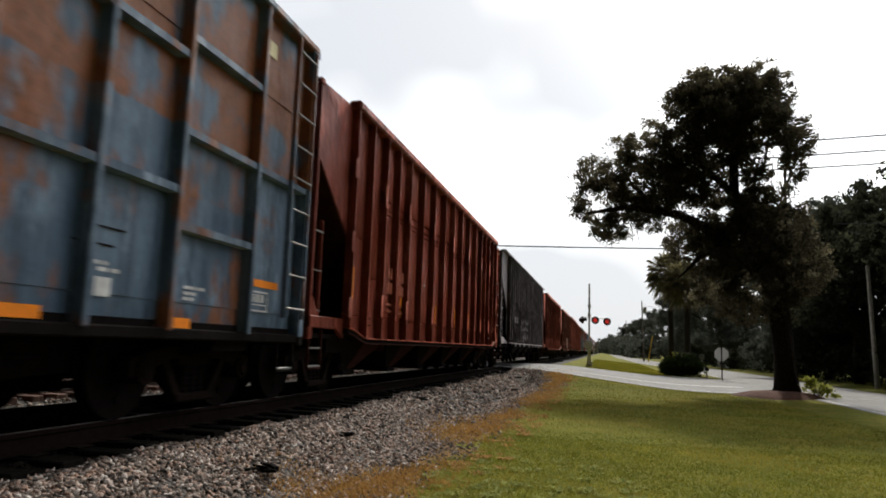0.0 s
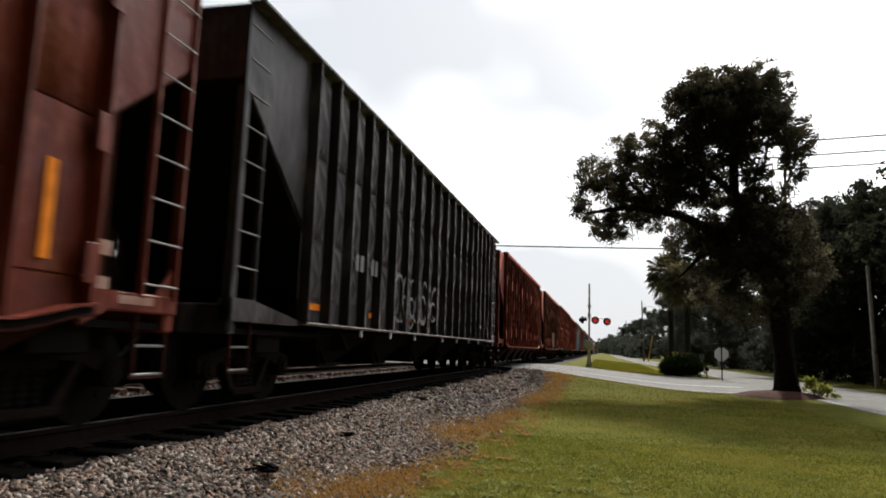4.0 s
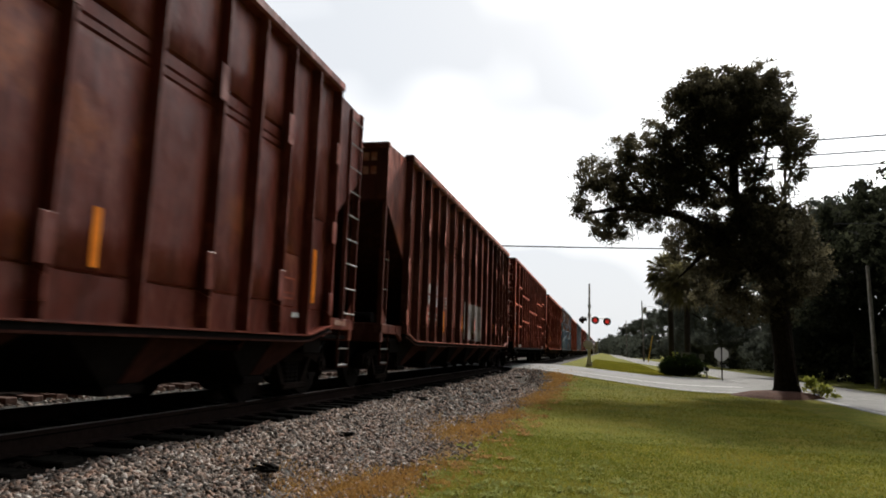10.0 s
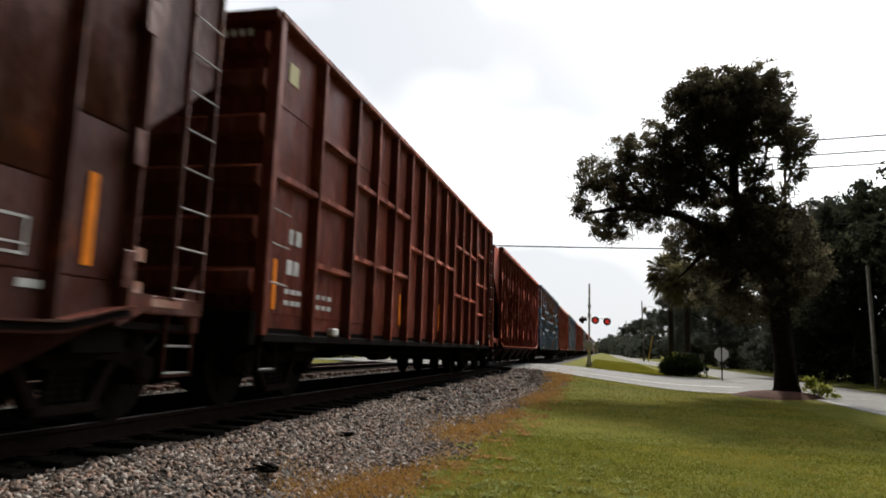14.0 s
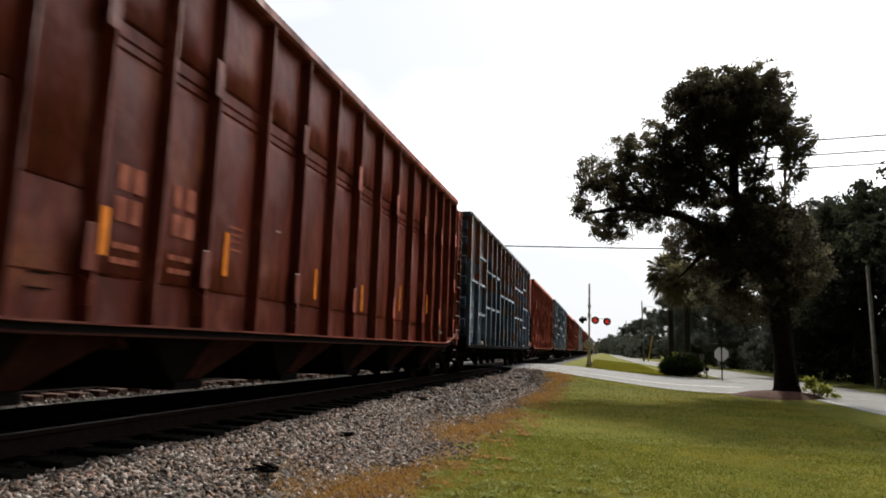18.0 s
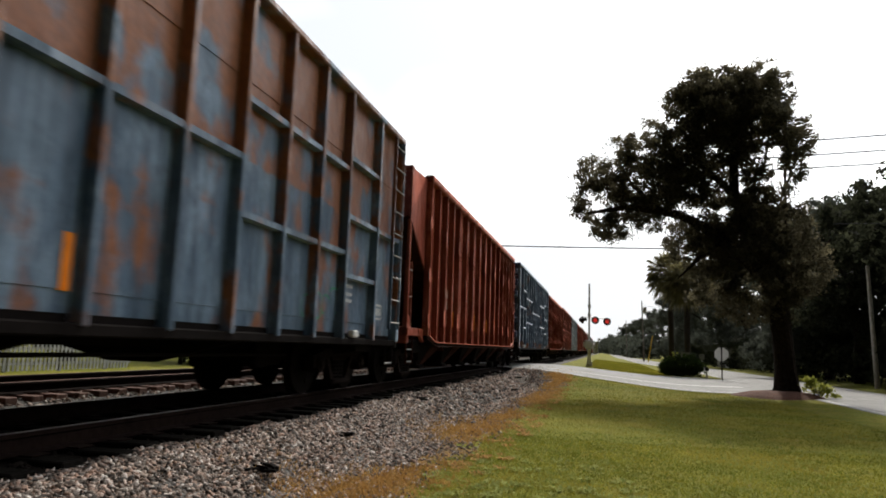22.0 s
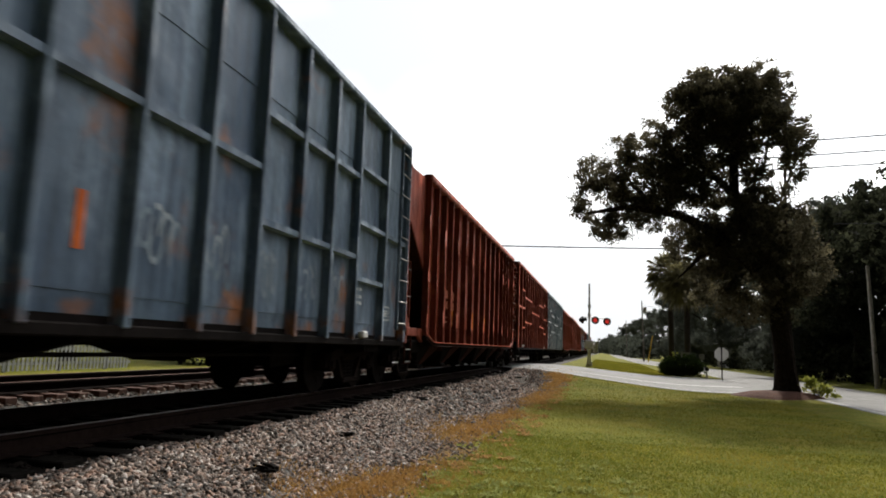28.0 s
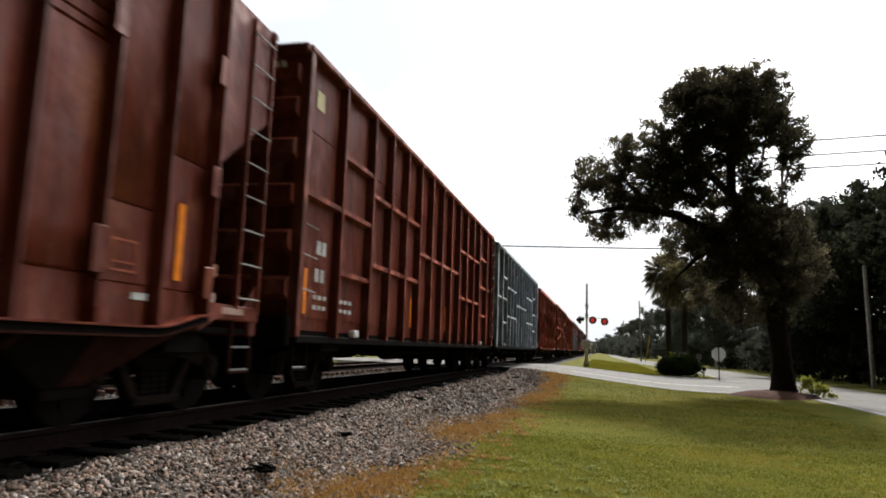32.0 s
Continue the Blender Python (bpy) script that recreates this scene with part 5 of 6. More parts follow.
# ---- plants ----
def leaf_cards(centres, size, spread=0.35):
    n = len(centres)
    u = rng.normal(size=(n, 3))
    u /= np.linalg.norm(u, axis=1, keepdims=True)
    w = rng.normal(size=(n, 3))
    w -= u * (u * w).sum(1, keepdims=True)
    w /= np.linalg.norm(w, axis=1, keepdims=True)
    s = size * rng.uniform(0.6, 1.3, (n, 1))
    a = centres + u * s
    b = centres + w * s * 0.45
    c = centres - u * s
    d = centres - w * s * 0.45
    v = np.stack([a, b, c, d], 1).reshape(-1, 3)
    f = np.arange(4 * n).reshape(-1, 4)
    return v, f


def clumped(blobs, per_m3, clump=0.42, fill=0.72, inner=70):
    """Leaf centres: twigs' clumps scattered through ellipsoids, thinner inside, with gaps between."""
    out = []
    for (x, y, z, rx, ry, rz) in blobs:
        vol = 4.19 * rx * ry * rz
        n = max(3, int(vol * per_m3))
        p = rng.normal(size=(n, 3))
        p /= np.linalg.norm(p, axis=1, keepdims=True)
        p *= rng.random((n, 1)) ** (1 / 3) * 0.5 + 0.5 * rng.random((n, 1)) ** 0.35
        keep = rng.random(n) < fill
        p = p[keep] * (rx, ry, rz) + (x, y, z)
        k = rng.normal(size=(len(p), inner, 3)) * clump * rng.uniform(0.5, 1.0, (len(p), 1, 1)) * (0.6, 0.6, 0.45)
        out.append((p[:, None] + k).reshape(-1, 3))
    return np.concatenate(out)


def limb(bm, pts, r0, r1, seg=9):
    pts = [Vector(p) for p in pts]
    n = len(pts) - 1
    for i in range(n):
        a, b = r0 + (r1 - r0) * i / n, r0 + (r1 - r0) * (i + 1) / n
        rod(bm, pts[i], pts[i + 1] + (pts[i + 1] - pts[i]) * 0.03, a, b, seg)


def big_oak():
    X, Y = 6.28, 27.6
    t = thing("oak_tree", "large dark broad-crowned oak tree standing in a mulch bed", "tree", at=(X, Y, -0.62))
    t.scale = (0.93, 0.93, 0.93)
    bm = bmesh.new()
    prof = [(-0.15, 0.78), (0.1, 0.62), (0.4, 0.50), (1.0, 0.44), (2.0, 0.42), (3.2, 0.42), (4.2, 0.42), (5.2, 0.36)]
    seg, rings = 18, []
    for z, r in prof:
        ring = []
        for k in range(seg):
            a = 2 * math.pi * k / seg
            f = r * (1 + 0.10 * math.sin(5 * a + 0.7 * z) * (1.4 if z < 0.5 else 0.7) + 0.05 * math.sin(11 * a))
            ring.append(bm.verts.new((0.88 * f * math.cos(a) + 0.16 - 0.07 * z, f * math.sin(a), z)))
        rings.append(ring)
    for a, b in zip(rings, rings[1:]):
        for k in range(seg):
            bm.faces.new((a[k], a[(k + 1) % seg], b[(k + 1) % seg], b[k]))
    part("trunk", bm, BARK, t)
    limbs = [([(-0.2, 0, 4.6), (-1.0, 0.2, 6.2), (-1.6, 0.1, 8.2), (-1.5, 0.3, 10.5), (-1.2, 0.2, 12.2)], 0.34, 0.06),
             ([(-0.2, 0, 4.2), (-2.0, -0.5, 6.1), (-3.8, -0.6, 7.1), (-5.8, -0.8, 7.4), (-7.4, -0.6, 7.2)], 0.30, 0.05),
             ([(-0.1, 0.1, 4.8), (0.4, 0.5, 6.6), (0.5, 0.8, 8.6), (0.5, 0.4, 10.2)], 0.11, 0.03),
             ([(0, 0.1, 3.8), (1.2, 0.8, 5.2), (2.2, 1.2, 6.3)], 0.22, 0.05),
             ([(-1.6, 0.1, 8.0), (-3.0, -0.4, 9.4), (-4.2, -0.2, 10.0)], 0.18, 0.04),
             ([(-2.0, -0.5, 6.1), (-3.2, -1.4, 5.2), (-4.0, -1.8, 4.4)], 0.14, 0.03),
             ([(0.5, 0.8, 8.4), (0.75, 0.2, 9.4), (0.8, -0.2, 10.3)], 0.05, 0.02),
             ([(-0.2, -0.2, 4.0), (-1.2, -1.2, 4.9), (-2.2, -2.0, 5.2)], 0.16, 0.03),
             ([(-4.6, -0.7, 7.3), (-5.6, 0.4, 8.6), (-6.0, 0.5, 9.2)], 0.12, 0.03)]
    for pts, a, b in limbs:
        lb = bmesh.new()
        limb(lb, pts, a, b)
        part("limb", lb, BARK, t)
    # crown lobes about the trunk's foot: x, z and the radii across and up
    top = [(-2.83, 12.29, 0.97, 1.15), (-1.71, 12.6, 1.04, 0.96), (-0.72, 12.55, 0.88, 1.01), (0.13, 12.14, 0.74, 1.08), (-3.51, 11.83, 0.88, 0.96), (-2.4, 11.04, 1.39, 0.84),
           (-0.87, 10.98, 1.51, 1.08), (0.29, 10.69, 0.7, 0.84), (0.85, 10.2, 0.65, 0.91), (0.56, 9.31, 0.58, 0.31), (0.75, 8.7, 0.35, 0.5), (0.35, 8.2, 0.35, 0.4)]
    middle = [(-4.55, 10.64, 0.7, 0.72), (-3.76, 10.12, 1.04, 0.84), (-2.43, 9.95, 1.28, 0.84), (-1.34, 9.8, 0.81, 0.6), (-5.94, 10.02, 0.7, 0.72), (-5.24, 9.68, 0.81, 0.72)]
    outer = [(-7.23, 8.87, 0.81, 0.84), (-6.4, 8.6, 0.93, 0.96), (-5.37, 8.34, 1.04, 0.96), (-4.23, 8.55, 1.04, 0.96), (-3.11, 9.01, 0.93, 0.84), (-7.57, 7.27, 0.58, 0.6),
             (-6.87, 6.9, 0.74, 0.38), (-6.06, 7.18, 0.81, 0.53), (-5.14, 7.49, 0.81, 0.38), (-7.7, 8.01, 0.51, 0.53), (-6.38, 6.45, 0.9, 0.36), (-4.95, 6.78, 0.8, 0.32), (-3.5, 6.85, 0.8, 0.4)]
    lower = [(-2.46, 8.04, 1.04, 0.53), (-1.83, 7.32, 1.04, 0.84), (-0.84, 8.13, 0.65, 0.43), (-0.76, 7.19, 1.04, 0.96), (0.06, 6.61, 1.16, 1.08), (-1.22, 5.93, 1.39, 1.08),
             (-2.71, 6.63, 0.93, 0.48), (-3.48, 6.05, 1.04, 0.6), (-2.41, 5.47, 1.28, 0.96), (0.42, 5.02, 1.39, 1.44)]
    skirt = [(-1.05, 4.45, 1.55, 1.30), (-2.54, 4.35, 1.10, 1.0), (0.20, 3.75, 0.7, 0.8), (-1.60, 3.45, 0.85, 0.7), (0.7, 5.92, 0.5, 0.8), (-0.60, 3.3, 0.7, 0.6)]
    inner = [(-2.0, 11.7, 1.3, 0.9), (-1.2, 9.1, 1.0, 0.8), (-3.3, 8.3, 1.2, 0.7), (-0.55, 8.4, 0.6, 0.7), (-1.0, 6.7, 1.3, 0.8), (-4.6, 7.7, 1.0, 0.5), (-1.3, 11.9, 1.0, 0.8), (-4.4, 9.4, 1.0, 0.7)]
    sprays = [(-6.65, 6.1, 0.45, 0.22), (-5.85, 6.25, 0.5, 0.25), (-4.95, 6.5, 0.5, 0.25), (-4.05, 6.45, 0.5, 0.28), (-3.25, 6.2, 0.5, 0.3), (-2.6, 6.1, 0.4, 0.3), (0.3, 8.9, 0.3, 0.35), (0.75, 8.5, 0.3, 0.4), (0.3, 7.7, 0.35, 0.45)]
    for x, z, rx, rz in sprays:
        for q in range(5):
            tw = bmesh.new()
            limb(tw, [(x + 0.2 * q - 0.4, 0.1 * q, z + rz + 0.25), (x + 0.25 * q - 0.5, 0.15 * q - 0.2, z), (x + 0.3 * q - 0.65, 0.2 * q - 0.3, z - rz)], 0.014, 0.005, 4)
            part("twig", tw, BARK, t)
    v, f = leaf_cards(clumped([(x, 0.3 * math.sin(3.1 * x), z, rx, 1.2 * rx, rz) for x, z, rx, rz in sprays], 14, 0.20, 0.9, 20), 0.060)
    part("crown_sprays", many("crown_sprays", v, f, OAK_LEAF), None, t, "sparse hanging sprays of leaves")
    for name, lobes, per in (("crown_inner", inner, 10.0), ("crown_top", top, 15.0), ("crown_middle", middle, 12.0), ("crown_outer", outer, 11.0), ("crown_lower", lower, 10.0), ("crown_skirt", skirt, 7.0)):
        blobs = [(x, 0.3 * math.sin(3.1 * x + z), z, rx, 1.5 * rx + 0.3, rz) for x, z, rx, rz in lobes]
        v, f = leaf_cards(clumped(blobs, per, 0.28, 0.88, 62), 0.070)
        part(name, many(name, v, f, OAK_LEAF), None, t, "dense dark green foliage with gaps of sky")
    # mulch ring
    bm = bmesh.new()
    rings = []
    for q, (r, z) in enumerate(((1.50, -0.02), (1.25, 0.09), (0.9, 0.20), (0.4, 0.26))):
        rings.append([bm.verts.new((r * (1.25 if math.cos(a) < 0 else 1.0) * (1 + 0.06 * math.sin(3 * a + q)) * math.cos(a), r * (1 + 0.06 * math.sin(3 * a + q)) * math.sin(a), z)) for a in [2 * math.pi * k / 28 for k in range(28)]])
    for a, b in zip(rings, rings[1:]):
        for k in range(28):
            bm.faces.new((a[k], a[(k + 1) % 28], b[(k + 1) % 28], b[k]))
    mu = part("mulch_bed", bm, MULCH)
    mu.location = (X - 0.1, Y - 0.3, -0.64)
    tagged(mu, "red-brown pine bark mulch ring round the oak", "mulch", kind="structure")


big_oak()


def sapling():
    t = thing("shrub", "small bright yellow-green shrub beside the oak trunk", "shrub", at=(7.22, 27.0, -0.62))
    bm = bmesh.new()
    for k in range(9):
        a = 0.7 * k
        limb(bm, [(0, 0, 0), (0.25 * math.cos(a), 0.25 * math.sin(a), 0.5), (0.38 * math.cos(a), 0.38 * math.sin(a), 0.72)], 0.015, 0.005, 5)
    part("woody_base", bm, BARK, t)
    c = clumped([(-0.12, 0, 0.52, 0.32, 0.3, 0.24), (0.18, 0, 0.36, 0.28, 0.25, 0.20), (0.40, 0, 0.22, 0.22, 0.2, 0.14)], 110, 0.18, 0.8, 34)
    v, f = leaf_cards(c, 0.075)
    part("foliage", many("foliage", v, f, YOUNG_LEAF), None, t)


sapling()


def woodland_tree(name, h, r, seed, leaf=None):
    """A broad woodland tree of that height and crown radius, built at the origin."""
    rr = random.Random(seed)
    t = thing(name, "dark leafy woodland tree beside the road; those behind the camera added", "tree", "trees along the road", at=(0, 0, -60))
    bm = bmesh.new()
    limb(bm, [(0, 0, -0.3), (0.1, 0, h * 0.25), (-0.1, 0.1, h * 0.5), (0.1, 0, h * 0.8)], 0.32, 0.08, 9)
    part("trunk", bm, BARK, t)
    for k in range(5):
        a = 6.28 * k / 5 + rr.random()
        lb = bmesh.new()
        z = h * rr.uniform(0.3, 0.55)
        limb(lb, [(0, 0, z), (r * 0.4 * math.cos(a), r * 0.4 * math.sin(a), z + h * 0.12), (r * 0.8 * math.cos(a), r * 0.8 * math.sin(a), z + h * 0.2)], 0.13, 0.03, 6)
        part("limb", lb, BARK, t)
    blobs = []
    for k in range(24):
        a, q = rr.uniform(0, 6.28), rr.random() ** 0.5
        z = h * rr.uniform(0.10, 0.92)
        w = r * (1.0 - 0.45 * abs(z / h - 0.5) * 2)
        blobs.append((w * q * math.cos(a), w * q * math.sin(a), z, r * 0.36, r * 0.36, h * 0.085))
    blobs.append((0, 0, h * 0.92, r * 0.4, r * 0.4, h * 0.08))
    c = clumped(blobs, 1.5, 0.55, 0.9, 60)
    v, f = leaf_cards(c, 0.150)
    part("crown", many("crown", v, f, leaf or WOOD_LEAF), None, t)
    return t


KINDS = [woodland_tree("woodland_tree", h, r, s) for h, r, s in ((12.5, 4.2, 1), (10.5, 3.8, 2), (14.0, 4.6, 3), (8.0, 3.6, 4))]
# trees farther along the road, with distance haze put into a paler leaf colour
KINDS += [woodland_tree("woodland_tree", h, r, s, HAZE_LEAF) for h, r, s in ((12.5, 4.2, 11), (10.5, 3.8, 12), (14.0, 4.6, 13), (8.0, 3.6, 14))]
spots = []
r_w = random.Random(5)
for y, x in ((27, 17.5), (31, 20.5), (34, 16.8), (38, 21), (41.5, 17.2), (46, 19), (50, 16.2), (55, 20), (59, 16.5), (65, 18.5), (70, 16), (77, 18), (84, 15.6), (92, 17.5), (100, 14.2), (110, 15.5), (116, 13.2), (128, 13.5), (142, 12.4), (122, 15), (136, 16), (150, 14.5), (168, 16), (186, 14), (208, 14.5), (235, 13), (265, 13), (300, 11.5), (345, 10), (400, 8), (460, 4), (430, 14), (25, 24), (36, 26), (48, 25), (62, 24)):
    spots.append((x + r_w.uniform(-0.6, 0.6), y, r_w.uniform(0, 360), r_w.choice((0, 0, 1, 2, 2, 3))))
spots += [(14.6, 46, 40, 1), (15.0, 53, 130, 0), (14.2, 60, 220, 0)]
# trees at negative y are unseen, added to block low sky behind the camera
for x, y in ((-22, 14), (-24, 22), (-26, 30), (-23, 38), (-27, 47), (-30, 56), (-26, 66), (-30, 78), (-28, 95), (-24, 120), (-22, 150), (-20, 190), (-18, 240), (-24, 6), (-26, -3), (4, -26), (-4, -30), (11, -24), (17, -18), (21, -8), (18, -30), (-12, -34), (-20, -26), (26, -16), (9, -32), (0, -34), (-9, -28)):
    spots.append((x, y, r_w.uniform(0, 360), r_w.choice((1, 3, 0))))
used = set()
for x, y, a, k in spots:
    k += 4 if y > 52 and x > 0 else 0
    m = pose(x, y, ground_z(x, y) - 0.05, 0, 0, a)
    if k in used:
        copy_thing(KINDS[k], m)
    else:
        used.add(k)
        KINDS[k].matrix_basis = m


def undergrowth(name, blobs, label, category, mat, per=6, size=0.10, clump=0.25, kind=""):
    c = clumped(blobs, per, clump, 0.9, 24)
    v, f = leaf_cards(c, size)
    return tagged(new(name, many(name, v, f, mat)), label, category, kind=kind)


ub = []
for k in range(60):
    y = 22 + k * 2.6 + r_w.uniform(-1, 1)
    ub.append((14.0 + r_w.uniform(-0.5, 2.5), y, -0.1 + r_w.uniform(0, 0.8), 1.5, 1.9, 1.1))
undergrowth("undergrowth", ub, "dark tangled undergrowth at the foot of the woods", "bushes", WOOD_LEAF, 1.6, 0.17, 0.5, "stuff")
ub = [(-19.5 + r_w.uniform(-1, 1), 4 + k * 2.5, 0.3, 1.2, 1.6, 1.0) for k in range(40) if not 4 < k < 11]
undergrowth("undergrowth", ub, "dark bushes behind the tracks", "bushes", WOOD_LEAF, 1.2, 0.17, 0.5, "stuff")

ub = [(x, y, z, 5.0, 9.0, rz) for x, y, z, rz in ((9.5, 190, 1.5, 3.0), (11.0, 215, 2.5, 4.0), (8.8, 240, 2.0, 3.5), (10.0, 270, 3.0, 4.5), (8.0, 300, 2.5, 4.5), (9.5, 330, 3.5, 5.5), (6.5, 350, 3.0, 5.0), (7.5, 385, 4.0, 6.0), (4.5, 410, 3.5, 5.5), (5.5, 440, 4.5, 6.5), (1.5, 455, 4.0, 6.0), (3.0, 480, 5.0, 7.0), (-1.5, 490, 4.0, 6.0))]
undergrowth("far_woods", ub, "distant dense tree line beside the railway", "trees", HAZE_LEAF, 0.09, 0.55, 1.2, "stuff")

# clipped dark hedge bush by the street
hb = thing("hedge_bush", "rounded dark green hedge bush by the street", "bush", at=(4.85, 48.0, -0.60))
v, f = leaf_cards(clumped([(-0.55, 0, 0.62, 0.85, 0.7, 0.66), (0.35, 0, 0.74, 0.95, 0.8, 0.74), (1.0, 0, 0.50, 0.55, 0.6, 0.52), (-1.0, 0, 0.42, 0.48, 0.5, 0.44), (0.0, 0.1, 0.30, 1.3, 0.6, 0.34)], 95, 0.15, 1.0, 22), 0.06)
part("foliage", many("foliage", v, f, BUSH_LEAF), None, hb)
bm = bmesh.new()
for k in range(6):
    limb(bm, [(-0.8 + 0.32 * k, 0, -0.05), (-0.8 + 0.34 * k, 0, 0.5)], 0.03, 0.015, 5)
part("woody_base", bm, BARK, hb)
pb = thing("shrub", "pale yellow-green flowering shrub behind the hedge", "shrub", at=(4.55, 50.0, -0.60))
v, f = leaf_cards(clumped([(0, 0, 1.2, 0.45, 0.4, 0.35), (0, 0, 0.7, 0.5, 0.4, 0.5)], 34, 0.13, 0.9, 20), 0.055)
part("foliage", many("foliage", v, f, YOUNG_LEAF), None, pb)
bm = bmesh.new()
limb(bm, [(0, 0, -0.05), (0, 0, 0.9)], 0.03, 0.015, 5)
part("woody_base", bm, BARK, pb)


def palm(x, y, h, label, lean=0.0):
    t = thing("palm_tree", label, "palm tree", "palms", at=(x, y, ground_z(x, y)))
    bm = bmesh.new()
    n = 16
    for k in range(n):
        z0, z1 = h * k / n - 0.05, h * (k + 1) / n
        rod(bm, (lean * z0, 0, z0), (lean * z1, 0, z1), 0.22 if k else 0.28, 0.19, 12)
    part("trunk", bm, PALM_BARK, t)
    head = Vector((lean * h, 0, h))
    for k in range(64):
        a = k * 2.4
        el = math.radians(75 - 140 * (k / 64))
        d = Vector((math.cos(a) * math.cos(el), math.sin(a) * math.cos(el), math.sin(el)))
        fb = bmesh.new()
        tip = head + d * (0.95 + 0.45 * ((k * 7) % 5) / 5)
        rod(fb, head, tip, 0.022, 0.012, 5)
        u = d.cross(Vector((0, 0, 1))).normalized()
        w = u.cross(d)
        for j in range(22):
            b = math.radians(-110 + 220 * j / 21)
            q = d * math.cos(b) + u * math.sin(b)
            ln = 0.95 + 0.2 * math.sin(j * 2.3 + k)
            e = tip + q * ln * 0.85 + Vector((0, 0, -0.34 - 0.2 * abs(math.sin(b))))
            o = q.cross(w).normalized() * 0.022
            mid = tip + q * ln * 0.55 + Vector((0, 0, -0.04))
            fb.faces.new([fb.verts.new(p) for p in (tip + o, tip - o, mid - o * 1.2, e, mid + o * 1.2)])
        part("frond", fb, PALM_LEAF, t)


palm(5.68, 52.0, 6.35, "dark cabbage palm with a shaggy fan-leaved head", 0.0)
palm(4.85, 54.5, 7.3, "cabbage palm beside another palm, its head drooping", -0.01)


# ---- grass blades ----
def blades(name, x_of, y0, y1, x1, n, h, w, material, label, power=1.6):
    ys = y0 + (y1 - y0) * rng.random(n) ** power
    xs = np.array([x_of(y) for y in ys])
    xs = xs + (x1 - xs) * rng.random(n) if x1 is not None else xs + rng.normal(size=n) * 0.16
    zs = np.array([ground_z(x, y) for x, y in zip(xs, ys)])
    a = rng.uniform(0, 6.28, n)
    hh = h * rng.uniform(0.5, 1.3, n)
    ww = w * rng.uniform(0.6, 1.3, n) * (1 + ys / 10)
    d = np.stack([np.cos(a), np.sin(a), 0 * a], 1) * ww[:, None]
    base = np.stack([xs, ys, zs - 0.004], 1)
    lean = rng.normal(size=(n, 2)) * 0.35 * hh[:, None]
    tip = base + np.stack([lean[:, 0], lean[:, 1], hh], 1)
    v = np.stack([base - d, base + d, tip], 1).reshape(-1, 3)
    return tagged(new(name, many(name, v, np.arange(3 * n).reshape(-1, 3), material)), label, "grass", kind="stuff")


def verge(y):
    return -2.12 + 0.026 * y + 0.22 * math.sin(y * 1.7) * math.sin(y * 0.47 + 1)


def dry_patch(cx, cy, rx, ry, n):
    """A tongue of dry grass lying over the edge of the gravel."""
    n = n // 2
    q = rng.normal(size=(n, 2)) * 0.55
    xs, ys = cx + q[:, 0] * rx + 0.16 * np.sin(3 * q[:, 1] * ry) + 0.10 * np.sin(7 * q[:, 1] * ry + cx), cy + q[:, 1] * ry
    zs = np.array([max(ground_z(x, y), bed_z(x) if x < -2.5 else -9) for x, y in zip(xs, ys)])
    hh = 0.055 * rng.uniform(0.4, 1.3, n)
    a = rng.uniform(0, 6.28, n)
    d = np.stack([np.cos(a), np.sin(a), 0 * a], 1) * (0.006 * (1 + ys / 9))[:, None]
    base = np.stack([xs, ys, zs - 0.004], 1)
    tip = base + np.stack([rng.normal(size=n) * 0.05, rng.normal(size=n) * 0.05, hh], 1)
    v = np.stack([base - d, base + d, tip], 1).reshape(-1, 3)
    return tagged(new("dry_grass", many("dry_grass", v, np.arange(3 * n).reshape(-1, 3), DRY_B)), "dry orange-brown grass tongue over the gravel edge", "grass", kind="stuff")


blades("grass", verge, 4.0, 12.0, 5.5, 60000, 0.028, 0.004, GRASS_B, "short mown green lawn grass", 1.2)
blades("grass", verge, 6.0, 31.0, 5.5, 60000, 0.026, 0.004, GRASS_B, "short mown green lawn grass", 1.25)
blades("grass", lambda y: -1.2, 45.5, 95.0, 4.2, 26000, 0.05, 0.006, GRASS_B, "grass on the far side of the street", 1.3)
blades("weeds", verge, 4.5, 13.0, 3.0, 7000, 0.030, 0.011, CLOVER_B, "paler broad-leaved weeds in the lawn", 1.2)
for p in ((-2.42, 6.9, 0.62, 0.9, 7000), (-2.1, 8.0, 0.22, 0.8, 1200), (-2.42, 12.2, 0.62, 1.6, 6000), (-2.05, 15.0, 0.4, 1.6, 2500), (-1.95, 21.0, 0.45, 3.0, 4500), (-1.75, 26.5, 0.45, 3.0, 5000), (-1.75, 33.0, 0.75, 4.0, 6000), (-2.3, 4.6, 0.3, 0.6, 1500)):
    dry_patch(*p)


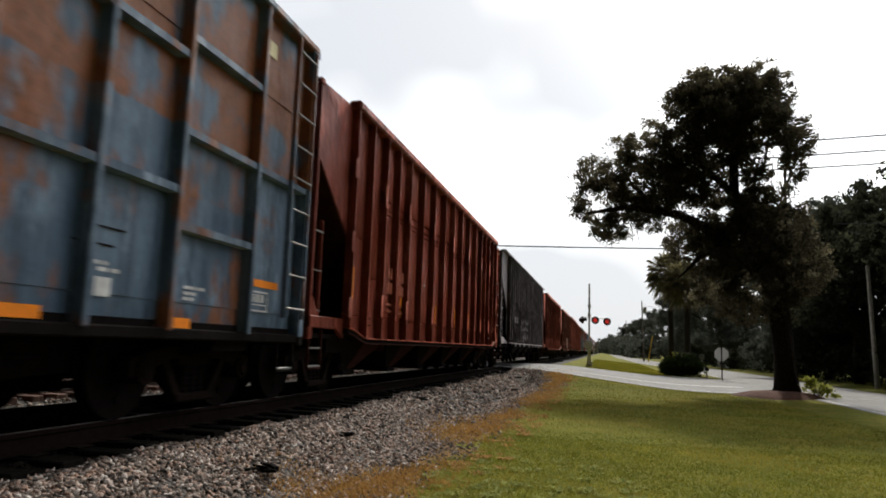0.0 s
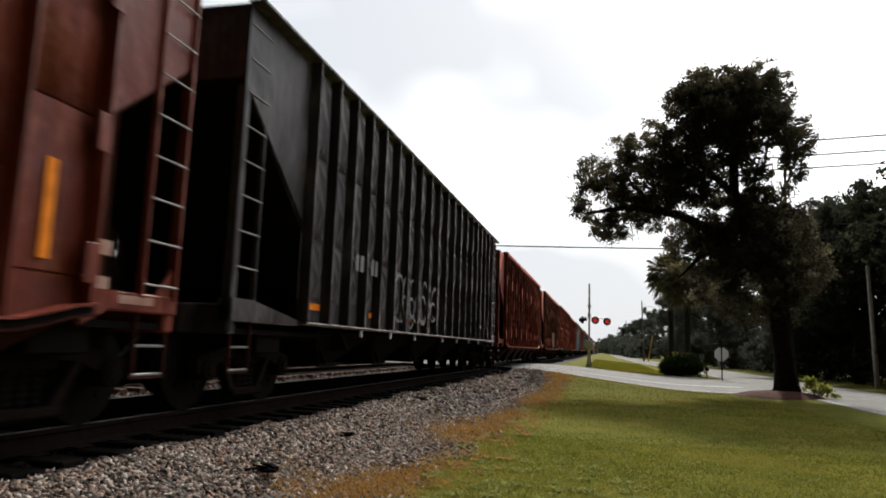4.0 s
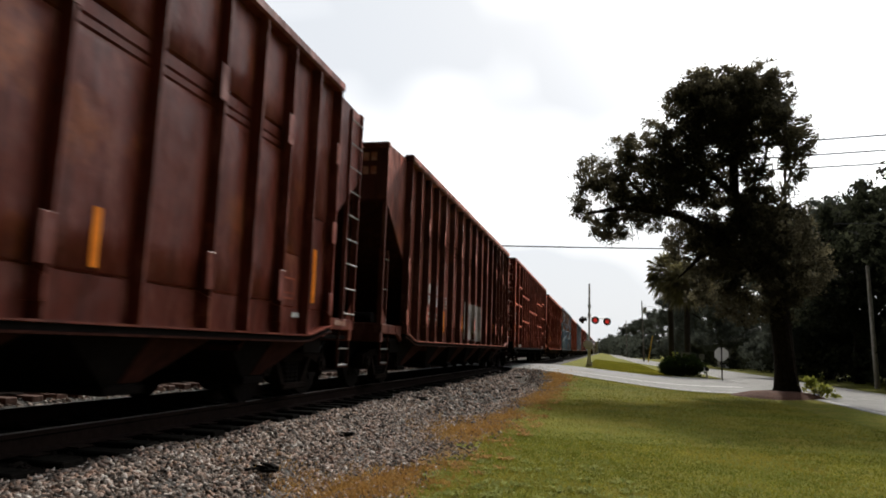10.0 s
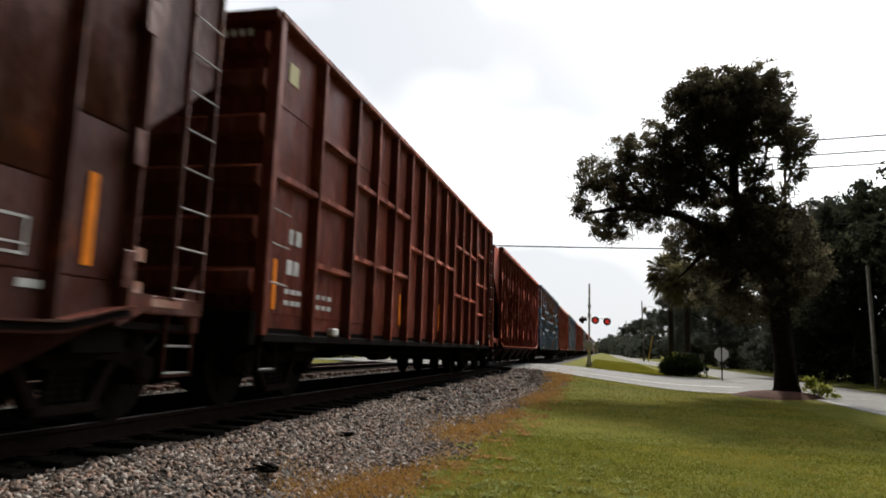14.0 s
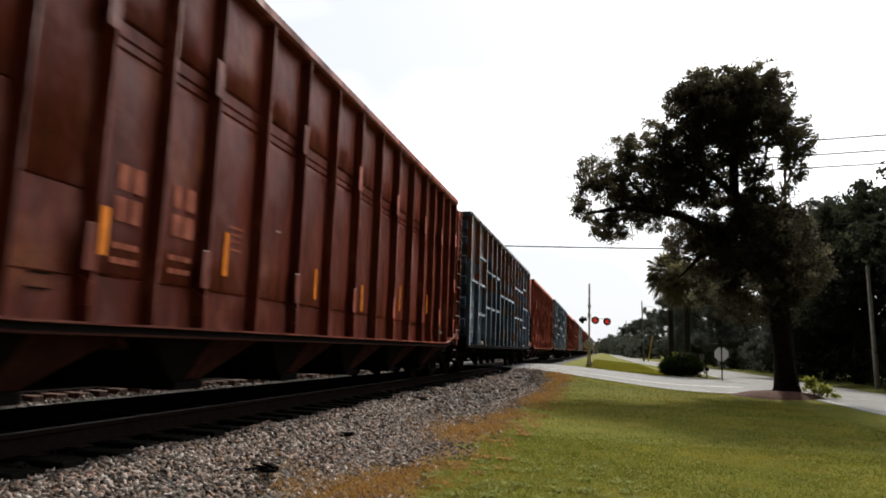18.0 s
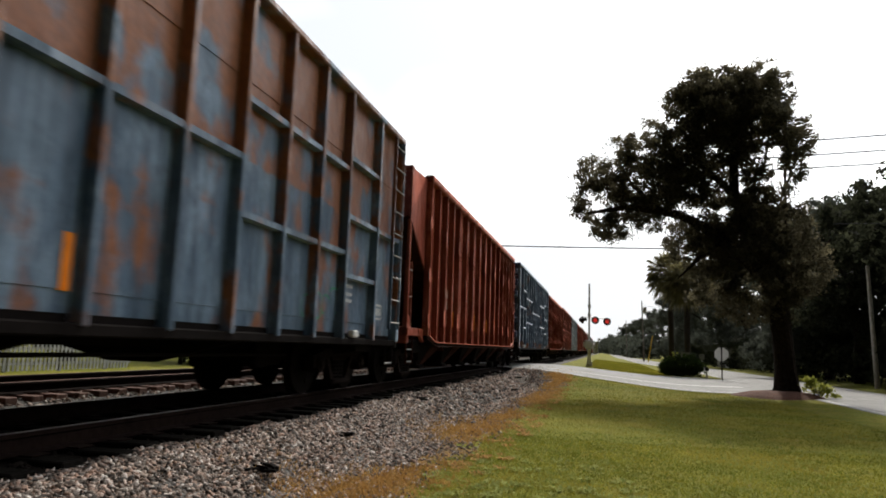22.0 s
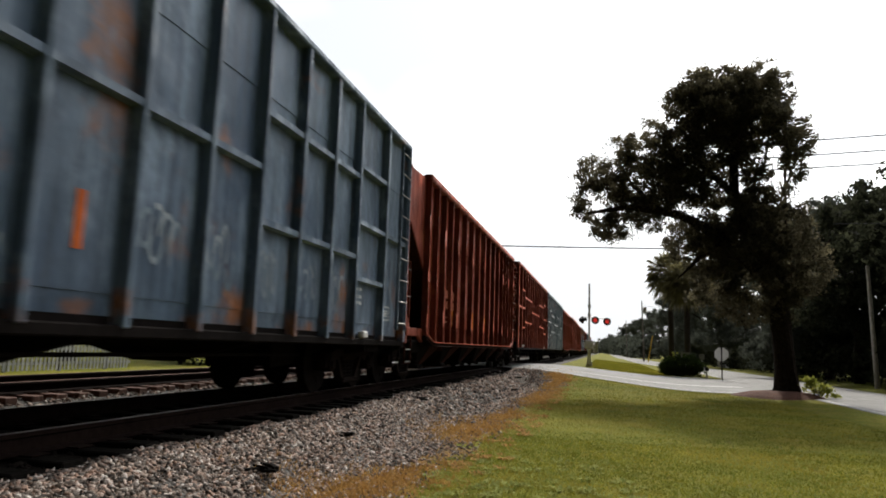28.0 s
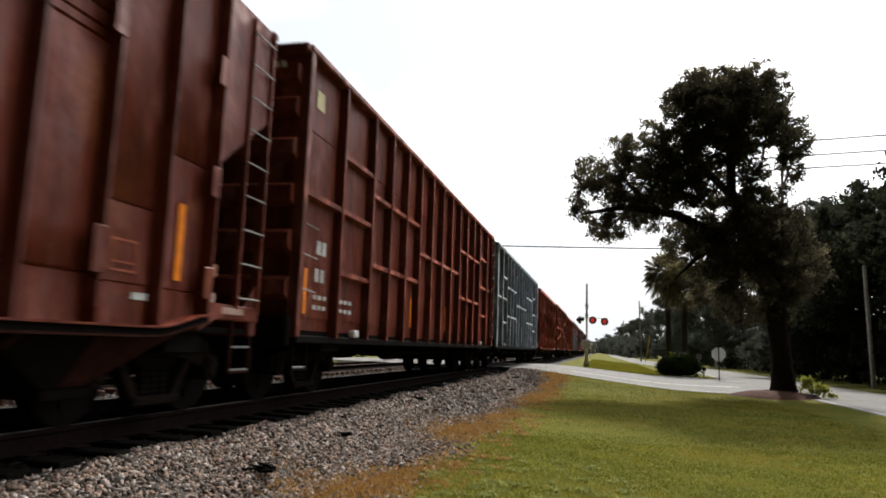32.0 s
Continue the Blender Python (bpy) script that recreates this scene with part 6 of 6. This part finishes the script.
def weed_clumps(x0, x1, y0, y1, clumps, leaves, h, material, label):
    """Low rosettes of broad leaves standing out of the mown lawn."""
    n = clumps * leaves
    cx = np.repeat(rng.uniform(x0, x1, clumps), leaves)
    cy = np.repeat(y0 + (y1 - y0) * rng.random(clumps) ** 1.3, leaves)
    keep = cx > np.array([verge(y) for y in cy]) + 0.1
    size = np.repeat(rng.uniform(0.5, 1.3, clumps), leaves)
    a = rng.uniform(0, 6.28, n)
    r = 0.07 * size * rng.random(n) ** 0.6
    x, y = cx + r * np.cos(a), cy + r * np.sin(a)
    z = np.array([ground_z(p, q) for p, q in zip(x, y)])
    hh = h * size * rng.uniform(0.5, 1.2, n)
    w = 0.011 * size * rng.uniform(0.6, 1.3, n)
    base = np.stack([x, y, z], 1)
    out = np.stack([np.cos(a), np.sin(a), 0 * a], 1)
    side = np.stack([-np.sin(a), np.cos(a), 0 * a], 1) * w[:, None]
    mid = base + out * 0.03 * size[:, None] + np.stack([0 * a, 0 * a, hh], 1)
    tip = base + out * 0.065 * size[:, None] + np.stack([0 * a, 0 * a, hh * 0.8], 1)
    v = np.stack([base, mid - side, tip, mid + side], 1)[keep].reshape(-1, 3)
    return tagged(new("weeds", many("weeds", v, np.arange(len(v)).reshape(-1, 4), material)), label, "weeds", kind="stuff")


weed_clumps(-2.0, 0.4, 5.5, 9.5, 110, 20, 0.035, CLOVER_B, "pale broad-leaved weed rosettes in the lawn")
weed_clumps(-2.2, -1.2, 8.0, 22.0, 130, 22, 0.040, DRY_B, "dry tufts along the edge of the gravel")
for lo, hi, a, b, n in ((-2.5, -1.75, 5.0, 10.5, 1500), (-2.4, -1.7, 10.5, 16.0, 700)):
    scatter_stones("gravel", lo, hi, a, b, n, 0.026, 1.0, STONE, "scattered stones in the thin grass edge")
scatter_stones("gravel", -4.06, -2.62, -8.0, 2.5, 5000, 0.040, 1.0)


# ---- crossing, signs, poles ----
def crossing_signal(x, y, z):
    t = thing("crossing_signal", "grey railway crossing signal mast with flashing red lamps", "crossing signal", at=(x, y, z))
    bm = bmesh.new()
    rod(bm, (0, 0, 0.1), (0, 0, 3.6), 0.065, None, 12)
    part("mast", bm, MAST_GREY, t)
    part("base", box(bmesh.new(), -0.22, 0.22, -0.22, 0.22, -0.1, 0.16, 0.03), CONCRETE, t)
    arm = bmesh.new()
    prism(arm, [(-0.075, 3.2), (0.075, 3.2), (0.06, 5.85), (-0.06, 5.85)], 1, -0.10, -0.05)
    for k in range(7):
        rod(arm, (-0.03, -0.09, 3.4 + 0.36 * k), (0.085, -0.12, 3.4 + 0.36 * k), 0.012, None, 5)
    part("raised_arm", arm, MAST_GREY, t, "raised slim grey arm above the mast")
    bar = bmesh.new()
    rod(bar, (-0.45, 0, 3.45), (1.3, 0, 3.38), 0.03, None, 8)
    part("lamp_bar", bar, GALV, t)
    for k, (dx, lit, turn, dz) in enumerate(((0.42, True, 0, 0), (1.24, True, 0, -0.08), (-0.48, False, 62, 0), )):
        lm = bmesh.new()
        m = Matrix.Translation((dx, -0.04, 3.24 + dz)) @ Matrix.Rotation(radians(turn), 4, "Z")
        bmesh.ops.create_cone(lm, cap_ends=True, segments=24, radius1=0.27, radius2=0.27, depth=0.02, matrix=m @ Matrix.Rotation(radians(90), 4, "X"))
        bmesh.ops.create_cone(lm, cap_ends=True, segments=18, radius1=0.13, radius2=0.15, depth=0.22, matrix=m @ Matrix.Translation((0, 0.1, 0)) @ Matrix.Rotation(radians(90), 4, "X"))
        lamp = part("lamp_head", lm, BLACK, t, "black round lamp background")
        ln = bmesh.new()
        bmesh.ops.create_cone(ln, cap_ends=True, segments=20, radius1=0.135, radius2=0.12, depth=0.03, matrix=m @ Matrix.Translation((0, -0.03, 0)) @ Matrix.Rotation(radians(90), 4, "X"))
        part("lens", ln, LAMP_RED if lit else LENS_DARK, lamp, "glowing red lens" if lit else "dark red lens")
        vis = bmesh.new()
        bmesh.ops.create_cone(vis, cap_ends=False, segments=16, radius1=0.165, radius2=0.165, depth=0.26, matrix=m @ Matrix.Translation((0, -0.14, 0)) @ Matrix.Rotation(radians(90), 4, "X"))
        bmesh.ops.delete(vis, geom=[v for v in vis.verts if v.co.z < 3.16 + dz], context="VERTS")
        part("visor", vis, BLACK, lamp)
    mech = bmesh.new()
    box(mech, -0.30, 0.28, -0.22, 0.22, 1.20, 1.82, 0.05)
    box(mech, -0.42, -0.30, -0.12, 0.12, 1.35, 1.65, 0.03)
    rod(mech, (0.28, 0, 1.5), (0.42, 0, 1.5), 0.10, None, 12)
    part("gate_mechanism", mech, MECH_GREY, t, "dull grey boxed gate mechanism")
    cw = bmesh.new()
    prism(cw, [(0.26, 1.25), (0.40, 1.25), (0.36, 0.86), (0.28, 0.86)], 1, -0.12, 0.12)
    part("counterweight", cw, MECH_GREY, t)
    case = bmesh.new()
    prism(case, [(-0.20, 0.1), (0.20, 0.1), (0.11, 0.55), (0.10, 1.22), (-0.10, 1.22), (-0.11, 0.55)], 1, -0.12, 0.12)
    part("junction_post", case, MAST_GREY, t)
    cb = bmesh.new()
    for s in (45, -45):
        m = Matrix.Translation((0.0, 0.09, 3.9)) @ Matrix.Rotation(radians(78), 4, "Z") @ Matrix.Rotation(radians(s), 4, "Y")
        bmesh.ops.create_cube(cb, size=1, matrix=m @ Matrix.Diagonal((1.2, 0.02, 0.22, 1)))
    part("crossbuck", cb, FENCE_W, t, "white crossed boards seen almost edge-on")


crossing_signal(-1.07, 51.0, -0.25)


def stop_sign(x, y, z):
    t = thing("stop_sign", "octagonal sign seen from its bare grey back on a steel post", "road sign", at=(x, y, z))
    bm = bmesh.new()
    bmesh.ops.create_cone(bm, cap_ends=True, segments=8, radius1=0.40, radius2=0.40, depth=0.004, matrix=Matrix.Translation((0, 0.03, 1.48)) @ Matrix.Rotation(radians(90), 4, "X") @ Matrix.Rotation(radians(22.5), 4, "Z"))
    part("sign_plate", bm, SIGN_BACK, t)
    p = bmesh.new()
    prism(p, [(-0.03, -0.01), (-0.03, 0.02), (-0.012, 0.02), (-0.012, -0.008), (0.012, -0.008), (0.012, 0.02), (0.03, 0.02), (0.03, -0.01)], 2, -0.1, 1.86)
    part("post", p, STEEL, t)
    for zz in (1.32, 1.62):
        b = bmesh.new()
        rod(b, (0, -0.02, zz), (0, 0.04, zz), 0.012, None, 6)
        part("bolt", b, BRIGHT, t)


stop_sign(6.4, 42.0, -0.62)


def small_sign(x, y, z, h, w, hh, material, label):
    t = thing("road_sign", label, "sign", at=(x, y, z))
    part("sign_plate", box(bmesh.new(), -w / 2, w / 2, -0.005, 0.005, h - hh, h, 0.003), material, t)
    p = bmesh.new()
    rod(p, (0, 0.02, -0.1), (0, 0.02, h), 0.02, None, 6)
    part("post", p, GALV, t)


small_sign(6.3, 49.5, ground_z(6.3, 49.5), 1.45, 0.34, 0.36, FENCE_W, "small white rectangular sign on a post")
small_sign(5.5, 51.6, ground_z(5.5, 51.6), 1.55, 0.62, 0.50, FENCE_W, "plain white board sign behind the hedge")
mb = thing("mailbox", "dark mailbox on a short post at the kerb", "mailbox", at=(6.2, 46.6, ground_z(6.2, 46.6)))
bm = bmesh.new()
prism(bm, [(-0.11, 0.42), (0.11, 0.42), (0.11, 0.56), (0.07, 0.64), (-0.07, 0.64), (-0.11, 0.56)], 1, -0.22, 0.22)
part("box", bm, BLACK, mb)
bm = bmesh.new()
box(bm, -0.04, 0.04, -0.04, 0.04, -0.1, 0.42)
part("post", bm, POLE_WOOD, mb)


def utility_pole(x, y, h, label, arms=1, wood=None):
    t = thing("utility_pole", label, "utility pole", "power line", at=(x, y, ground_z(x, y) - 0.02))
    bm = bmesh.new()
    rod(bm, (0, 0, -0.2), (-0.03 * h, 0, h), 0.13, 0.09, 12)
    part("pole", bm, wood or POLE_WOOD, t)
    for k in range(arms):
        z = h - 0.5 - k * 1.1
        part("cross_arm", box(bmesh.new(), -1.1 - 0.03 * z, 1.1 - 0.03 * z, -0.16, -0.06, z, z + 0.1, 0.01), POLE_WOOD, t)
        for xx in (-1.0, -0.35, 0.35, 1.0):
            b = bmesh.new()
            rod(b, (xx - 0.03 * z, -0.11, z + 0.1), (xx - 0.03 * z, -0.11, z + 0.24), 0.04, 0.025, 8)
            part("insulator", b, GALV, t)
    return t


utility_pole(13.35, 39.5, 6.2, "slim grey wooden utility pole before the woods", 0)
utility_pole(6.3, 120.0, 10.0, "far wooden utility pole with a transformer", 0, POLE_DARK)
utility_pole(5.6, 185.0, 9.5, "distant wooden utility pole", 0, POLE_DARK)
utility_pole(7.05, 78.0, 8.2, "grey wooden utility pole in front of the woods", 0, POLE_DARK)
tr = bmesh.new()
rod(tr, (6.45, 119.6, 7.2), (6.45, 119.6, 8.3), 0.3, None, 12)
tagged(part("pole_transformer", tr, GALV), "grey can transformer on the far utility pole", "transformer")
gw = bmesh.new()
rod(gw, (6.9, 119.0, -0.6), (7.6, 119.0, 3.6), 0.10, None, 8)
tagged(part("guy_guard", gw, plain("yellow_plastic", (0.55, 0.36, 0.04), 0.6)), "yellow plastic guard on a guy wire", "guy guard")


def wire(a, b, sag, r, label):
    bm = bmesh.new()
    a, b = Vector(a), Vector(b)
    pts = [a.lerp(b, k / 24) - Vector((0, 0, 4 * sag * (k / 24) * (1 - k / 24))) for k in range(25)]
    side = (b - a).cross(Vector((0, 0, 1))).normalized()
    rings = [[bm.verts.new(p + side * (r * math.cos(k * 1.2566)) + Vector((0, 0, r * math.sin(k * 1.2566)))) for k in range(5)] for p in pts]
    for m, n in zip(rings, rings[1:]):
        for k in range(5):
            bm.faces.new((m[k], m[(k + 1) % 5], n[(k + 1) % 5], n[k]))
    tagged(part("overhead_wire", bm, BLACK), label, "wire", "power line")


wire((-30, 60.5, 10.4), (24, 60.5, 9.4), 0.25, 0.055, "thin dark overhead wire across the crossing")
for z0, z1 in ((12.2, 12.6), (11.4, 11.75), (10.75, 10.9)):
    wire((4, 40, z0), (40, 38, z1 + 1.2), 0.2, 0.042, "thin overhead power line before the sky")
wire((9, 30.5, 6.2), (34, 30, 6.6), 0.1, 0.02, "thin overhead cable before the woods")
wire((14.5, 43.5, 6.0), (6.3, 120, 8.6), 1.2, 0.02, "sagging cable along the road")


# ---- litter on the ballast ----
def splinter(x, y, n, spread, seed):
    """A scatter of black tie splinters and rotten chips on the stone."""
    r = random.Random(seed)
    t = thing("wood_scrap", "black rotten tie splinters lying on the gravel", "wood scrap", "tie scraps", at=(x, y, bed_top(x, y) + 0.02))
    for k in range(n):
        bm = bmesh.new()
        l, w = r.uniform(0.06, 0.22), r.uniform(0.012, 0.03)
        prism(bm, [(-l / 2, -w), (l / 2, -w * 0.6), (l / 2 + 0.03, 0.0), (l * 0.4, w * 0.8), (-l / 2, w)], 2, 0.0, r.uniform(0.02, 0.05))
        o = part("splinter", bm, TIE_WOOD, t, at=(r.uniform(-spread, spread), r.uniform(-spread * 1.6, spread * 1.6), 0.0))
        o.rotation_euler = (r.uniform(-0.1, 0.1), r.uniform(-0.1, 0.1), r.uniform(0, 6.28))


for k, (x, y, n, s) in enumerate(((-3.30, 8.8, 6, 0.10), (-3.22, 6.3, 9, 0.16), (-3.1, 22.0, 8, 0.35), (-3.5, 27.0, 7, 0.35), (-3.65, 9.9, 4, 0.15), (-3.6, 13.5, 5, 0.2))):
    splinter(x, y, n, s, 90 + k)


# ---- beyond the tracks ----
def picket_fence(y0, y1, x):
    t = thing("picket_fence", "white painted picket fence beyond the far track", "fence", at=(x, y0, ground_z(x, y0)))
    pk = mesh_of(prism(bmesh.new(), [(-0.05, 0.04), (0.05, 0.04), (0.05, 0.98), (0.0, 1.06), (-0.05, 0.98)], 0, -0.012, 0.012), "picket", FENCE_W)
    n = int((y1 - y0) / 0.19)
    for k in range(n):
        part("picket", pk, None, t, at=(0.03, k * 0.19, 0))
    for z in (0.28, 0.80):
        part("fence_rail", box(bmesh.new(), -0.03, 0.016, 0, y1 - y0, z - 0.045, z + 0.045), FENCE_W, t)
    for k in range(int((y1 - y0) / 2.4) + 1):
        part("fence_post", box(bmesh.new(), -0.13, -0.03, k * 2.4 - 0.05, k * 2.4 + 0.05, -0.1, 1.08), FENCE_W, t)


picket_fence(17.0, 25.6, -19.2)


def parked_car(x, y, turn, paint, label):
    t = thing("parked_car", label, "car", at=(x, y, ground_z(x, y)))
    t.rotation_euler[2] = radians(turn)
    prof = [(-2.2, 0.35), (2.2, 0.35), (2.25, 0.75), (2.05, 0.98), (1.1, 1.08), (0.45, 1.62), (-1.5, 1.66), (-2.1, 1.15), (-2.25, 0.7)]
    b = part("body", prism(bmesh.new(), [(a, z) for a, z in prof], 1, -0.88, 0.88), paint, t)
    wb = bmesh.new()
    box(wb, 0.55, 0.95, -0.74, 0.74, 1.16, 1.52)
    part("windscreen", prism(bmesh.new(), [(1.07, 1.12), (0.5, 1.60), (0.46, 1.58), (1.02, 1.10)], 1, -0.76, 0.76), GLASS, t)
    wb.free()
    for s in (-1, 1):
        part("side_window", prism(bmesh.new(), [(0.9, 1.12), (0.4, 1.55), (-1.4, 1.58), (-1.85, 1.16)], 1, *sorted((s * 0.878, s * 0.888))), GLASS, t)
        part("headlight", box(bmesh.new(), 2.12, 2.24, *sorted((s * 0.5, s * 0.82)), 0.72, 0.90, 0.02), BRIGHT, t)
        for xx in (-1.4, 1.4):
            w = bmesh.new()
            rod(w, (xx, s * 0.70, 0.34), (xx, s * 0.90, 0.34), 0.34, None, 18)
            wh = part("wheel", w, RUBBER, t)
            rm = bmesh.new()
            rod(rm, (xx, s * 0.895, 0.34), (xx, s * 0.91, 0.34), 0.21, None, 14)
            part("rim", rm, BRIGHT, wh)
    part("bumper", box(bmesh.new(), 2.15, 2.30, -0.85, 0.85, 0.38, 0.62, 0.04), paint, t)


parked_car(-21.0, 33.5, -60, CAR_DARK, "dark parked car with a bright windscreen beyond the tracks")
ub = thing("utility_box", "small white utility cabinet beyond the far track", "utility box", at=(-17.0, 36.5, ground_z(-17, 36.5)))
part("cabinet", box(bmesh.new(), -0.35, 0.35, -0.25, 0.25, 0.05, 1.0, 0.03), FENCE_W, ub)
part("plinth", box(bmesh.new(), -0.4, 0.4, -0.3, 0.3, -0.1, 0.05), CONCRETE, ub)
fb = thing("distant_building", "pale low building far along the railway", "building", at=(-8.0, 330, -0.6))
part("wall", box(bmesh.new(), -5, 5, -4, 4, -0.2, 5.2), CONCRETE, fb)
part("roof", prism(bmesh.new(), [(-5.4, 5.2), (5.4, 5.2), (0, 7.4)], 1, -4.4, 4.4), GALV, fb)
for k in range(3):
    part("window", box(bmesh.new(), -3.6 + 3 * k, -2.4 + 3 * k, -4.06, -3.98, 1.4, 3.0), GLASS, fb)
hs = thing("house", "pale low house half hidden behind the trees", "house", at=(16.5, 88, -0.6))
part("wall", box(bmesh.new(), -3, 3, -4, 4, -0.2, 2.8), FENCE_W, hs)
part("roof", prism(bmesh.new(), [(-3.5, 2.8), (3.5, 2.8), (0, 4.6)], 1, -4.5, 4.5), GALV, hs)
for k in range(2):
    part("window", box(bmesh.new(), -3.05, -2.98, -2.4 + 3 * k, -1.2 + 3 * k, 0.9, 2.0), GLASS, hs)

# distance rolled along the track by the leading end of the train, in metres
ROLL = [(0, -0.15), (2, 9.54), (4, 19.60), (6, 30.06), (8, 40.83), (10, 51.82), (12, 62.98), (14, 74.25), (16, 85.60), (18, 97.01), (20, 108.45), (22, 119.91), (24, 131.38), (26, 142.85), (28, 154.31), (30, 165.74), (32, 177.10)]


def rolled_time(s):
    for (ta, a), (tb, b) in zip(ROLL, ROLL[1:]):
        if s <= b:
            return ta + (tb - ta) * (s - a) / (b - a)
    return 32.0


def motions():
    for car, y in CARS:
        walk(car, [(t, pose(TRACK_X, y - s, 0)) for t, s in ROLL])
    # wheels turn with the distance rolled, in steps of under a right angle
    total = ROLL[-1][1] - ROLL[0][1]
    n = int(total / WHEEL_R / radians(78)) + 1
    turns = [(rolled_time(ROLL[0][1] + total * k / n), math.degrees(total * k / n / WHEEL_R)) for k in range(n + 1)]
    turns[0], turns[-1] = (0.0, turns[0][1]), (32.0, turns[-1][1])
    for w, s in WHEELSETS:
        walk(w, [(t, pose(0, s, WHEEL_R, a, 0, 0)) for t, a in turns])


motions()
